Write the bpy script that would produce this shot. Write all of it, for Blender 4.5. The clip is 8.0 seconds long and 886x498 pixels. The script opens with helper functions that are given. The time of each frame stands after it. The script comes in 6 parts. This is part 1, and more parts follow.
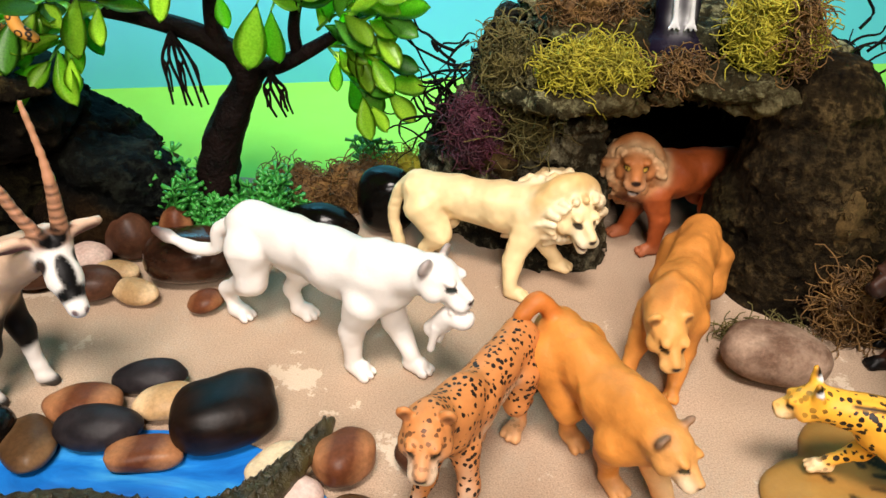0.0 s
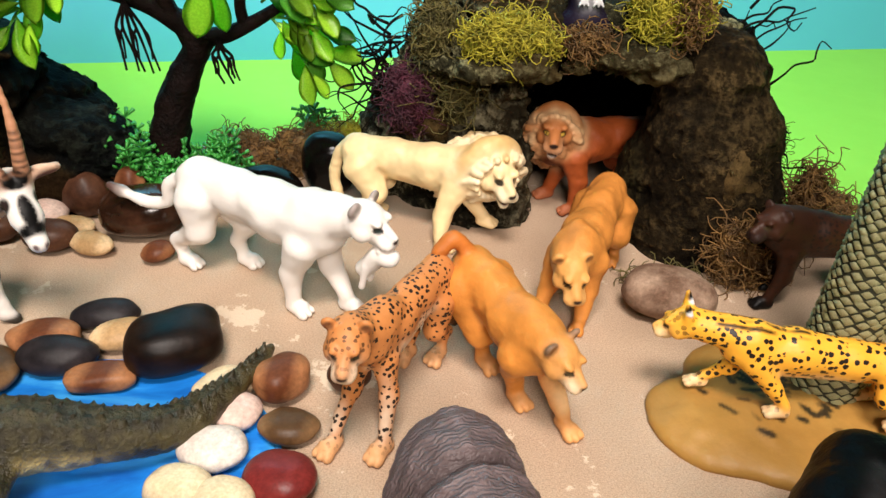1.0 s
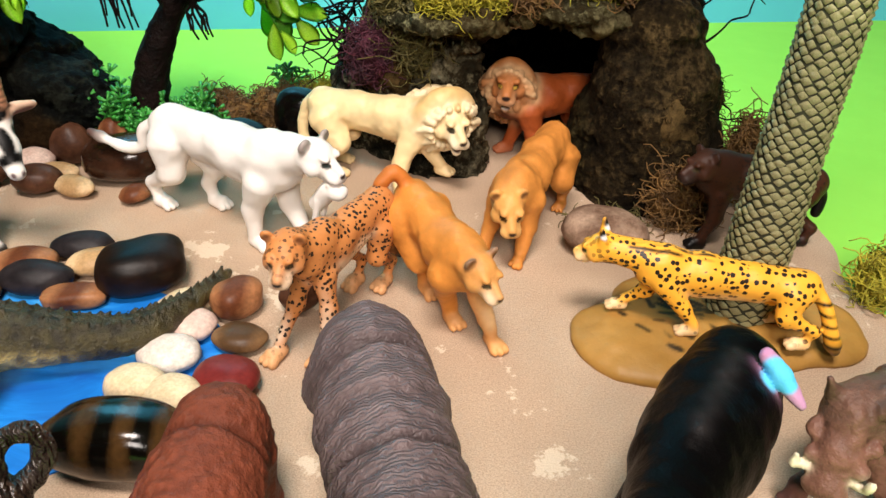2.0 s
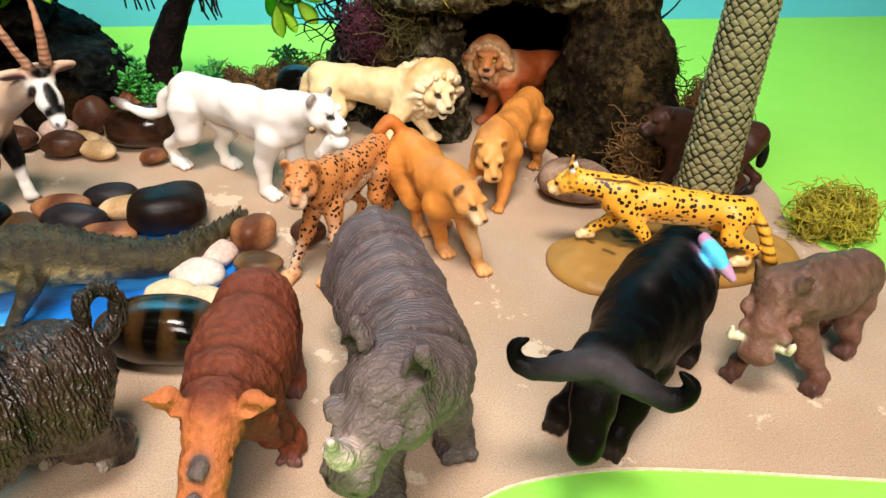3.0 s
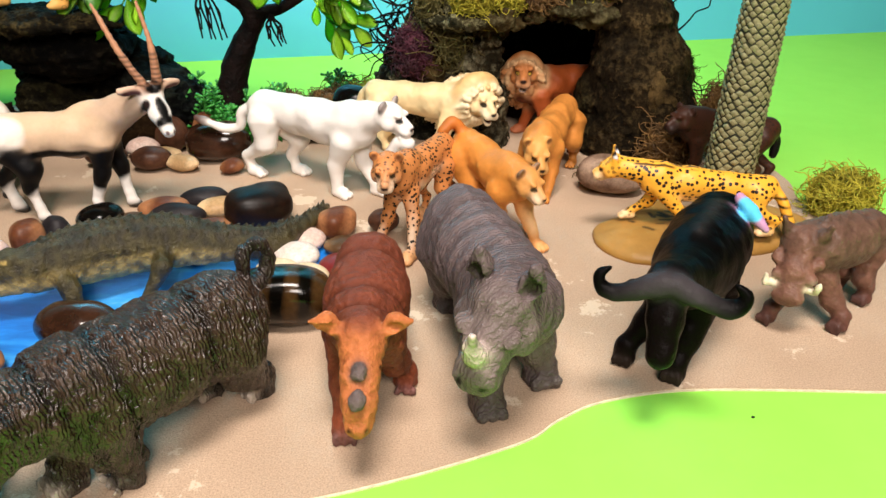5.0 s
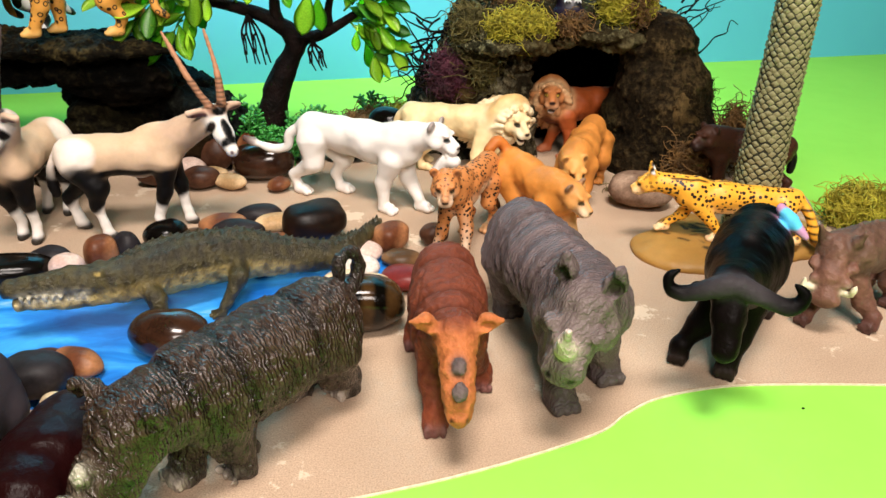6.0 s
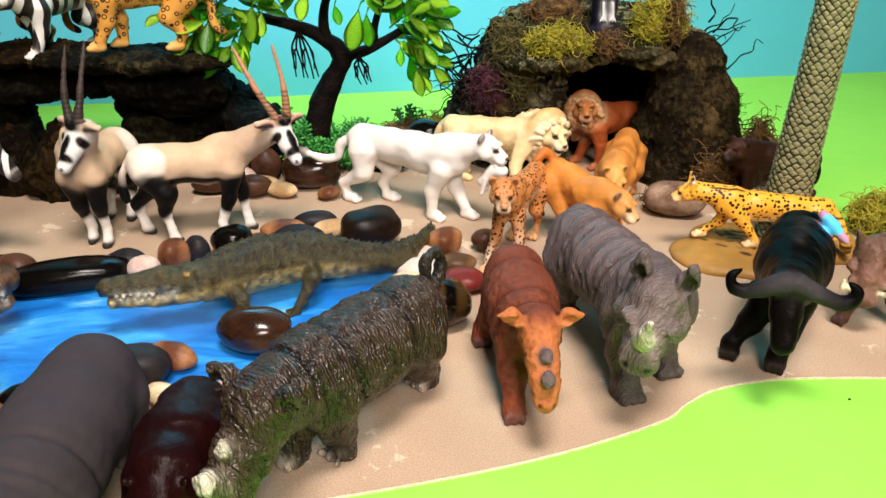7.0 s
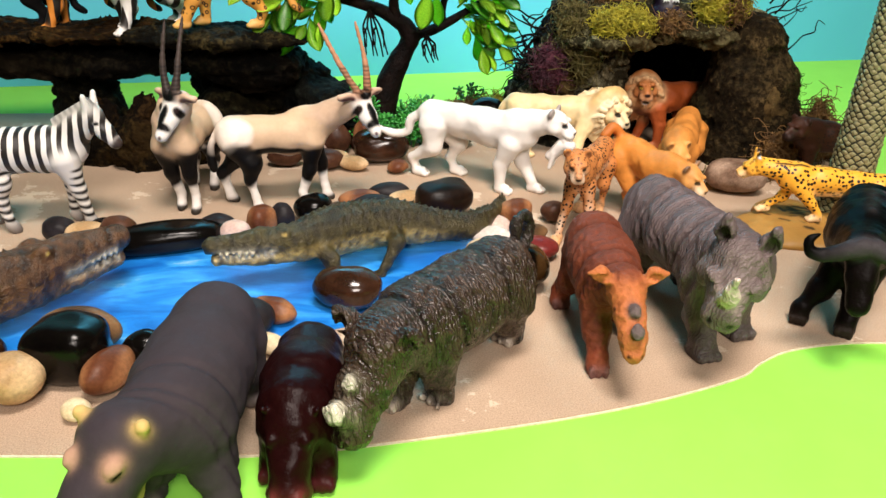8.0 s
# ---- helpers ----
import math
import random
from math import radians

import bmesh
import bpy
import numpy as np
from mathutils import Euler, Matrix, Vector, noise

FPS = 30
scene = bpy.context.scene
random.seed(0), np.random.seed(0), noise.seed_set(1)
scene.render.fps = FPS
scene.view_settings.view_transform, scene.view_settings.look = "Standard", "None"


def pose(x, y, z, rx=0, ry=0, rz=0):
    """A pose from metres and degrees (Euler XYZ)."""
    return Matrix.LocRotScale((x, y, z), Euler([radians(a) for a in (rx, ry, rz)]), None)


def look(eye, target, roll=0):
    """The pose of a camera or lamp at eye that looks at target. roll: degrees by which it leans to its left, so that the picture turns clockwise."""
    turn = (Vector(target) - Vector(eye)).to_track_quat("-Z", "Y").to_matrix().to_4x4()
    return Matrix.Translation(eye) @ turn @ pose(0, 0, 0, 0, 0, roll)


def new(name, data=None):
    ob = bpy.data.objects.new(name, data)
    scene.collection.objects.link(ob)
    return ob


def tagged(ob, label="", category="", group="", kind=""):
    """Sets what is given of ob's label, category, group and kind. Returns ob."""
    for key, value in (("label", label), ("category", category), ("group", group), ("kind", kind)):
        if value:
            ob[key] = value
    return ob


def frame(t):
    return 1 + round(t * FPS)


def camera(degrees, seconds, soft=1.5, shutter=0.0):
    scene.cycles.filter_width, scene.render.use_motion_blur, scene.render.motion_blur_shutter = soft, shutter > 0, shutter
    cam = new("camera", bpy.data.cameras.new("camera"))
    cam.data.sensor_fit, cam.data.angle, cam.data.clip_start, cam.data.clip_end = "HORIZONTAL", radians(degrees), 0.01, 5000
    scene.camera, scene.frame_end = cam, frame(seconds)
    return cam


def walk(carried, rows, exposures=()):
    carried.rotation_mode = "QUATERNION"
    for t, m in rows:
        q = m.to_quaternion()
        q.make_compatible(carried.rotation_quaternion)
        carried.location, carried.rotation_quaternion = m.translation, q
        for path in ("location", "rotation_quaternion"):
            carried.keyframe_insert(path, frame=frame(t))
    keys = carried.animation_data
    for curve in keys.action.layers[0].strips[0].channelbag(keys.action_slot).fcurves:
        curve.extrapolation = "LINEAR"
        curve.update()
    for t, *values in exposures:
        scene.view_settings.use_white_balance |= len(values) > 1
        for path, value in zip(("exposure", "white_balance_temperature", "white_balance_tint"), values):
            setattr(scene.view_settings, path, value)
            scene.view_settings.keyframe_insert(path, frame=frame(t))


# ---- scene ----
cam = camera(61.6, 8.0)
PATH = [
    (0, (0.039, 0.017, 0.211), (0.052, 1.733, -0.817), 1.7),
    (0.5, (0.045, -0.004, 0.213), (0.105, 1.705, -0.824), 2.4),
    (1, (0.054, -0.024, 0.213), (0.167, 1.68, -0.828), 3.4),
    (1.5, (0.072, -0.04, 0.212), (0.172, 1.656, -0.843), 3.4),
    (2, (0.086, -0.062, 0.208), (0.16, 1.627, -0.861), 3.0),
    (2.2, (0.087, -0.074, 0.205), (0.17, 1.614, -0.864), 3.0),
    (3.3, (0.075, -0.137, 0.196), (0.206, 1.593, -0.799), 2.9),
    (3.5, (0.072, -0.142, 0.194), (0.195, 1.597, -0.786), 2.5),
    (4, (0.062, -0.153, 0.189), (0.183, 1.606, -0.755), 1.7),
    (4.5, (0.054, -0.17, 0.192), (0.176, 1.593, -0.744), 1.2),
    (5.8, (0.008, -0.2, 0.201), (0.166, 1.582, -0.694), 1.0),
    (6, (-0.001, -0.205, 0.202), (0.175, 1.583, -0.678), 1.2),
    (6.5, (-0.021, -0.215, 0.206), (0.175, 1.578, -0.659), 1.4),
    (7, (-0.042, -0.226, 0.207), (0.159, 1.575, -0.64), 1.7),
    (7.5, (-0.06, -0.235, 0.207), (0.103, 1.564, -0.652), 1.7),
    (8, (-0.074, -0.248, 0.204), (0.057, 1.545, -0.673), 1.6),
]
walk(cam, [(t, look(eye, target, roll)) for t, eye, target, roll in PATH])

# ---------------------------------------------------------------- light
world = bpy.data.worlds.new("room_light")
scene.world = world
world.use_nodes = True
world.node_tree.nodes["Background"].inputs[0].default_value = (0.95, 0.97, 1.0, 1)
world.node_tree.nodes["Background"].inputs[1].default_value = 0.003


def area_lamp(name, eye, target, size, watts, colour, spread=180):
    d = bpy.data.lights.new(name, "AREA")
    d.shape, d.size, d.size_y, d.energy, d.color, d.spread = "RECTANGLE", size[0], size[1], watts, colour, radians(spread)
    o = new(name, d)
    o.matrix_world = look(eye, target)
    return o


area_lamp("ceiling_lamp", (0.02, -0.32, 1.18), (0.05, 0.17, 0), (0.38, 0.26), 6.9, (1.0, 0.885, 0.81), 100)
# unseen fill added behind the camera to brighten the fronts of the figures
area_lamp("front_fill_lamp", (0.12, -1.0, 0.92), (0.05, 0.3, 0), (0.45, 0.35), 18.0, (1.0, 0.885, 0.81))
area_lamp("backdrop_lamp", (-0.17, 0.47, 0.50), (-0.07, 0.68, 0.42), (0.34, 0.14), 4.0, (0.78, 0.94, 1.0), 130)

# ---------------------------------------------------------------- materials


def nodes_of(name):
    m = bpy.data.materials.new(name)
    m.use_nodes = True
    t = m.node_tree
    return m, t, t.nodes["Principled BSDF"]


def add(t, kind, **inputs):
    n = t.nodes.new(kind)
    for k, v in inputs.items():
        n.inputs[k.replace("_", " ")].default_value = v
    return n


def noise_node(t, scale, detail=4.0, rough=0.6, coords="Object", vec=None):
    n = add(t, "ShaderNodeTexNoise", Scale=scale, Detail=detail, Roughness=rough)
    if vec is None:
        c = t.nodes.new("ShaderNodeTexCoord")
        t.links.new(c.outputs[coords], n.inputs["Vector"])
    else:
        t.links.new(vec, n.inputs["Vector"])
    return n


def ramp(t, src, stops):
    r = t.nodes.new("ShaderNodeValToRGB")
    e = r.color_ramp.elements
    while len(e) < len(stops):
        e.new(0.5)
    for i, (p, c) in enumerate(stops):
        e[i].position = p
        e[i].color = (*c, 1) if len(c) == 3 else c
    t.links.new(src, r.inputs[0])
    return r.outputs[0]


def mix(t, fac, a, b, how="MIX"):
    n = t.nodes.new("ShaderNodeMix")
    n.data_type, n.blend_type = "RGBA", how
    for s, v in ((n.inputs[0], fac), (n.inputs[6], a), (n.inputs[7], b)):
        if isinstance(v, (int, float)):
            s.default_value = v
        elif isinstance(v, tuple):
            s.default_value = (*v, 1)
        else:
            t.links.new(v, s)
    return n.outputs[2]


def maths(t, op, a, b=0.0, clamp=False):
    n = t.nodes.new("ShaderNodeMath")
    n.operation, n.use_clamp = op, clamp
    for s, v in ((n.inputs[0], a), (n.inputs[1], b)):
        if isinstance(v, (int, float)):
            s.default_value = v
        else:
            t.links.new(v, s)
    return n.outputs[0]


def bump(t, bsdf, height, strength, distance):
    b = add(t, "ShaderNodeBump", Strength=strength, Distance=distance)
    t.links.new(height, b.inputs["Height"])
    t.links.new(b.outputs[0], bsdf.inputs["Normal"])


def stuff_mat(name, dark, light, scale, rough=0.7, bump_scale=None, strength=0.3, distance=0.001, random_tone=0.0, spec=0.5, mid=None, detail=5.0):
    """A surface between two colours, with noise at two scales and fine relief."""
    m, t, b = nodes_of(name)
    n1 = noise_node(t, scale, detail)
    n2 = noise_node(t, scale * 6.3, 4.0)
    both = maths(t, "ADD", maths(t, "MULTIPLY", n1.outputs[0], 0.7), maths(t, "MULTIPLY", n2.outputs[0], 0.3))
    stops = [(0.36, dark), (0.64, light)] if mid is None else [(0.34, dark), (0.5, mid), (0.66, light)]
    col = ramp(t, both, stops)
    if random_tone:
        oi = t.nodes.new("ShaderNodeObjectInfo")
        v = maths(t, "ADD", maths(t, "MULTIPLY", oi.outputs["Random"], 2 * random_tone), 1 - random_tone)
        h = t.nodes.new("ShaderNodeHueSaturation")
        t.links.new(col, h.inputs["Color"])
        t.links.new(v, h.inputs["Value"])
        col = h.outputs[0]
    t.links.new(col, b.inputs["Base Color"])
    b.inputs["Roughness"].default_value = rough
    b.inputs["Specular IOR Level"].default_value = spec
    n3 = noise_node(t, bump_scale or scale * 8, 5.0)
    bump(t, b, n3.outputs[0], strength, distance)
    return m


def figure_mat(name, rough=0.5, relief=900.0, strength=0.25, distance=0.0006, tone_shade=0.25, spec=0.5, pattern=None, ink=(0.012, 0.008, 0.006), wrinkles=0.0, coat=0.0):
    """Painted vinyl: the sculpt's own paint (attribute 'tint'), hand-painted unevenness, and an optional pattern where the paint's mask asks for it."""
    m, t, b = nodes_of(name)
    a = t.nodes.new("ShaderNodeAttribute")
    a.attribute_name = "tint"
    n1 = noise_node(t, 90.0, 4.0)
    n2 = noise_node(t, 420.0, 3.0)
    tone = maths(t, "ADD", maths(t, "MULTIPLY", n1.outputs[0], tone_shade), maths(t, "MULTIPLY", n2.outputs[0], tone_shade * 0.7))
    tone = maths(t, "ADD", tone, 1.0 - tone_shade * 0.85)
    col = mix(t, 1.0, a.outputs["Color"], tone, "MULTIPLY")
    if pattern:
        tc = t.nodes.new("ShaderNodeTexCoord")
        if pattern[0] == "spots":
            v = add(t, "ShaderNodeTexVoronoi", Scale=pattern[1], Randomness=0.8)
            wob = noise_node(t, pattern[1] * 1.6, 2.0)
            mv = t.nodes.new("ShaderNodeVectorMath")
            mv.operation = "MULTIPLY_ADD"
            mv.inputs[1].default_value = (0.0013, 0.0013, 0.0013)
            t.links.new(wob.outputs["Color"], mv.inputs[0])
            t.links.new(tc.outputs["Object"], mv.inputs[2])
            t.links.new(mv.outputs[0], v.inputs["Vector"])
            mask = ramp(t, v.outputs["Distance"], [(pattern[2], (1, 1, 1)), (pattern[2] + 0.05, (0, 0, 0))])
        elif pattern[0] == "rosettes":
            v = add(t, "ShaderNodeTexVoronoi", Scale=pattern[1], Randomness=0.7)
            t.links.new(tc.outputs["Object"], v.inputs["Vector"])
            mask = ramp(t, v.outputs["Distance"], [(0.20, (0, 0, 0)), (0.26, (1, 1, 1)), (0.36, (1, 1, 1)), (0.42, (0, 0, 0))])
        else:
            w = t.nodes.new("ShaderNodeTexWave")
            w.inputs["Scale"].default_value = pattern[1]
            w.inputs["Distortion"].default_value = pattern[2]
            w.inputs["Detail"].default_value = 1.5
            w.inputs["Detail Scale"].default_value = 0.8
            w.bands_direction = pattern[3]
            t.links.new(tc.outputs["Object"], w.inputs["Vector"])
            mask = ramp(t, w.outputs["Fac"], [(0.45, (0, 0, 0)), (0.53, (1, 1, 1))])
        mask = maths(t, "MULTIPLY", mask, a.outputs["Alpha"], True)
        col = mix(t, mask, col, ink)
    t.links.new(col, b.inputs["Base Color"])
    b.inputs["Roughness"].default_value = rough
    b.inputs["Specular IOR Level"].default_value = spec
    b.inputs["Coat Weight"].default_value = coat
    b.inputs["Coat Roughness"].default_value = 0.25
    n3 = noise_node(t, relief, 4.0)
    h = n3.outputs[0]
    if wrinkles:
        w = t.nodes.new("ShaderNodeTexWave")
        w.inputs["Scale"].default_value = wrinkles
        w.inputs["Distortion"].default_value = 9.0
        w.inputs["Detail"].default_value = 3.0
        w.inputs["Detail Scale"].default_value = 1.4
        tc2 = t.nodes.new("ShaderNodeTexCoord")
        t.links.new(tc2.outputs["Object"], w.inputs["Vector"])
        h = maths(t, "ADD", maths(t, "MULTIPLY", w.outputs["Fac"], 0.8), maths(t, "MULTIPLY", h, 0.5))
    bump(t, b, h, strength, distance)
    return m


def stone_mat(name, dark, light, rough=0.45, bands=0.0, scale=45.0, coat=0.0):
    m, t, b = nodes_of(name)
    n1 = noise_node(t, scale, 6.0, 0.65)
    src = n1.outputs[0]
    if bands:
        w = t.nodes.new("ShaderNodeTexWave")
        w.inputs["Scale"].default_value = bands
        w.inputs["Distortion"].default_value = 2.5
        w.inputs["Detail"].default_value = 3.0
        tc = t.nodes.new("ShaderNodeTexCoord")
        t.links.new(tc.outputs["Object"], w.inputs["Vector"])
        src = maths(t, "ADD", maths(t, "MULTIPLY", src, 0.5), maths(t, "MULTIPLY", w.outputs["Fac"], 0.5))
    col = ramp(t, src, [(0.34, dark), (0.68, light)])
    n2 = noise_node(t, 600.0, 3.0)
    col = mix(t, 0.5, col, ramp(t, n2.outputs[0], [(0.3, (0.55, 0.55, 0.55)), (0.7, (1.25, 1.25, 1.25))]), "MULTIPLY")
    t.links.new(col, b.inputs["Base Color"])
    b.inputs["Roughness"].default_value = rough
    b.inputs["Specular IOR Level"].default_value = 0.18
    b.inputs["Coat Weight"].default_value = coat
    b.inputs["Coat Roughness"].default_value = 0.08
    bump(t, b, noise_node(t, 380.0, 5.0).outputs[0], 0.25, 0.0006)
    return m


# ---------------------------------------------------------------- mesh helpers


def mesh_object(name, verts, faces, material, parent=None, smooth=True, label=""):
    me = bpy.data.meshes.new(name)
    me.from_pydata([tuple(v) for v in verts], [], faces)
    me.materials.append(material)
    if smooth:
        me.polygons.foreach_set("use_smooth", [True] * len(me.polygons))
    o = new(name, me)
    if parent is not None:
        o.parent = parent
    if label:
        tagged(o, label)
    return o


def part(name, bm, material, parent=None, label="", smooth=False):
    me = bpy.data.meshes.new(name)
    bm.to_mesh(me)
    bm.free()
    me.materials.append(material)
    if smooth:
        me.polygons.foreach_set("use_smooth", [True] * len(me.polygons))
    o = new(name, me)
    if parent is not None:
        o.parent = parent
    if label:
        tagged(o, label)
    return o


def box(name, lo, hi, material, parent=None, bevel=0.0):
    bm = bmesh.new()
    c = [(a + b) / 2 for a, b in zip(lo, hi)]
    s = [b - a for a, b in zip(lo, hi)]
    bmesh.ops.create_cube(bm, size=1.0, matrix=Matrix.Translation(c) @ Matrix.Diagonal((*s, 1)))
    if bevel:
        bmesh.ops.bevel(bm, geom=bm.edges[:], offset=bevel, segments=2, affect="EDGES")
    return part(name, bm, material, parent)


def sheet(name, outline, z0, z1, material):
    """A thin sheet with a curved outline."""
    bm = bmesh.new()
    top = [bm.verts.new((x, y, z1)) for x, y in outline]
    low = [bm.verts.new((x, y, z0)) for x, y in outline]
    bm.faces.new(top)
    n = len(top)
    for i in range(n):
        bm.faces.new((top[i], low[i], low[(i + 1) % n], top[(i + 1) % n]))
    bmesh.ops.recalc_face_normals(bm, faces=bm.faces[:])
    return part(name, bm, material)


def smooth_line(points, per=8):
    """Catmull-Rom through the points."""
    p = [np.array(q, float) for q in points]
    p = [2 * p[0] - p[1]] + p + [2 * p[-1] - p[-2]]
    out = []
    for i in range(1, len(p) - 2):
        for k in range(per):
            s = k / per
            out.append(0.5 * (2 * p[i] + (p[i + 1] - p[i - 1]) * s + (2 * p[i - 1] - 5 * p[i] + 4 * p[i + 1] - p[i + 2]) * s * s + (3 * p[i] - p[i - 1] - 3 * p[i + 1] + p[i + 2]) * s ** 3))
    out.append(p[-2])
    return np.array(out)


def tube_into(verts, faces, line, radii, sides=6):
    """Adds a tapering tube along a line to lists of vertices and faces."""
    line = np.asarray(line, float)
    n = len(line)
    start = len(verts)
    tangent = np.gradient(line, axis=0)
    tangent /= np.linalg.norm(tangent, axis=1)[:, None] + 1e-12
    ref = np.array((0.3, 0.2, 1.0)) if abs(tangent[0][2]) < 0.8 else np.array((1.0, 0.1, 0.2))
    a = np.cross(tangent, ref)
    a /= np.linalg.norm(a, axis=1)[:, None] + 1e-12
    b = np.cross(tangent, a)
    for i in range(n):
        for k in range(sides):
            w = 2 * math.pi * k / sides
            verts.append(line[i] + radii[i] * (math.cos(w) * a[i] + math.sin(w) * b[i]))
    for i in range(n - 1):
        for k in range(sides):
            k2 = (k + 1) % sides
            faces.append((start + i * sides + k, start + i * sides + k2, start + (i + 1) * sides + k2, start + (i + 1) * sides + k))
    faces.append(tuple(start + k for k in reversed(range(sides))))
    faces.append(tuple(start + (n - 1) * sides + k for k in range(sides)))


# ---------------------------------------------------------------- sculpting in clay


def lattice_noise(p, scale, seed=0):
    """Smooth value noise in -1..1 for an array of points."""
    q = np.asarray(p, np.float32) * scale + 100.0 + seed * 17.3
    i = np.floor(q).astype(np.int64)
    f = q - i
    f = f * f * (3 - 2 * f)

    def rnd(a, b, c):
        h = (a * 374761393 + b * 668265263 + c * 2147483647 + seed * 1274126177) & 0xFFFFFFFF
        h = ((h ^ (h >> 13)) * 1274126177) & 0xFFFFFFFF
        return ((h ^ (h >> 16)) & 0xFFFF).astype(np.float32) / 32767.5 - 1
    x, y, z = i[..., 0], i[..., 1], i[..., 2]
    u, v, w = f[..., 0], f[..., 1], f[..., 2]
    c00 = rnd(x, y, z) * (1 - u) + rnd(x + 1, y, z) * u
    c10 = rnd(x, y + 1, z) * (1 - u) + rnd(x + 1, y + 1, z) * u
    c01 = rnd(x, y, z + 1) * (1 - u) + rnd(x + 1, y, z + 1) * u
    c11 = rnd(x, y + 1, z + 1) * (1 - u) + rnd(x + 1, y + 1, z + 1) * u
    return (c00 * (1 - v) + c10 * v) * (1 - w) + (c01 * (1 - v) + c11 * v) * w


class Clay:
    """Lumps of clay, smoothly joined and then skinned as one mesh. Lengths in centimetres."""

    def __init__(self, voxel=0.1, blend=0.35):
        self.voxel, self.blend, self.lumps, self.paints, self.relief, self.tone_shade = voxel, blend, [], [], None, 0.0

    def cone(self, p, q, r1, r2, tone, mask=0.0, blend=None, cut=False):
        p, q = np.array(p, np.float32), np.array(q, np.float32)
        r = max(r1, r2)
        self.lumps.append((lambda P: self._cone(P, p, q, r1, r2), np.minimum(p, q) - r, np.maximum(p, q) + r, tone, mask, self.blend if blend is None else blend, cut))

    def chain(self, points, radii, tone, mask=0.0, blend=None):
        for a, b, r, s in zip(points, points[1:], radii, radii[1:]):
            self.cone(a, b, r, s, tone, mask, blend)

    def ball(self, c, radii, tone, mask=0.0, blend=None, turn=(0, 0, 0), cut=False):
        c, s = np.array(c, np.float32), np.array(radii, np.float32)
        m = np.array(Euler([radians(a) for a in turn]).to_matrix(), np.float32)
        self.lumps.append((lambda P: self._ball(P, c, s, m), c - s.max(), c + s.max(), tone, mask, self.blend if blend is None else blend, cut))

    def paint(self, c, radii, tone, soft=0.1, mask=0.0, turn=(0, 0, 0)):
        c, s = np.array(c, np.float32), np.array(radii, np.float32)
        m = np.array(Euler([radians(a) for a in turn]).to_matrix(), np.float32)
        self.paints.append((lambda P: self._ball(P, c, s, m), tone, soft, mask))

    def stroke(self, p, q, r1, r2, tone, soft=0.08, mask=0.0):
        p, q = np.array(p, np.float32), np.array(q, np.float32)
        self.paints.append((lambda P: self._cone(P, p, q, r1, r2), tone, soft, mask))

    @staticmethod
    def _cone(P, p, q, r1, r2):
        d = q - p
        h = np.clip(((P - p) @ d) / max(float(d @ d), 1e-9), 0, 1)
        return np.linalg.norm(P - p - h[..., None] * d, axis=-1) - (r1 + (r2 - r1) * h)

    @staticmethod
    def _ball(P, c, s, m):
        L = (P - c) @ m
        k0 = np.linalg.norm(L / s, axis=-1)
        k1 = np.linalg.norm(L / (s * s), axis=-1)
        return k0 * (k0 - 1) / np.maximum(k1, 1e-6)

    def skin(self, name, material, m=None, scale=0.01):
        lo = np.min([l[1] for l in self.lumps if not l[6]], axis=0) - 0.5
        hi = np.max([l[2] for l in self.lumps if not l[6]], axis=0) + 0.5
        v = self.voxel
        n = np.ceil((hi - lo) / v).astype(int) + 1
        ax = [lo[i] + v * np.arange(n[i], dtype=np.float32) for i in range(3)]
        f = np.full(n, 3.0, np.float32)
        for fn, a, b, tone, mask, k, cut in self.lumps:
            pad = k * 1.5 + 3 * v
            s = [slice(max(int((a[i] - pad - lo[i]) / v), 0), min(int((b[i] + pad - lo[i]) / v) + 2, n[i])) for i in range(3)]
            P = np.stack(np.meshgrid(ax[0][s[0]], ax[1][s[1]], ax[2][s[2]], indexing="ij"), -1)
            d = fn(P).astype(np.float32)
            g = f[s[0], s[1], s[2]]
            if cut:
                d = -d
                h = np.maximum(k - np.abs(g - d), 0) / k
                f[s[0], s[1], s[2]] = np.maximum(g, d) + h * h * k * 0.25
            else:
                h = np.maximum(k - np.abs(g - d), 0) / k
                f[s[0], s[1], s[2]] = np.minimum(g, d) - h * h * k * 0.25
        if self.relief:
            near = np.abs(f) < 1.2
            idx = np.argwhere(near)
            P = lo + idx.astype(np.float32) * v
            f[near] += self.relief(P)
        f[0], f[-1] = 1, 1
        f[:, 0], f[:, -1] = 1, 1
        f[:, :, 0], f[:, :, -1] = 1, 1
        verts, faces = self._nets(f)
        P = lo + verts * v
        # paint
        total = np.zeros(len(P), np.float32)
        colour = np.zeros((len(P), 4), np.float32)
        for fn, a, b, tone, mask, k, cut in self.lumps:
            if cut:
                continue
            w = np.exp(-np.clip(fn(P), -0.3, 2.0) / 0.09) + 1e-9
            total += w
            colour += w[:, None] * np.array((*tone, mask), np.float32)
        colour /= total[:, None]
        for fn, tone, soft, mask in self.paints:
            w = np.clip(0.5 - fn(P) / (2 * soft), 0, 1)[:, None]
            colour = colour * (1 - w) + w * np.array((*tone, mask), np.float32)
        if self.tone_shade:
            # shading put into the colour, as thin paint would: grooves darker, ridges lighter
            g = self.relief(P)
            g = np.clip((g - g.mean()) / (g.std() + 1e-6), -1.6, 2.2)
            colour[:, :3] *= np.clip(1 - self.tone_shade * g, 0.2, 1.9)[:, None]
        me = bpy.data.meshes.new(name)
        me.vertices.add(len(P))
        me.vertices.foreach_set("co", (P * scale).astype(np.float32).ravel())
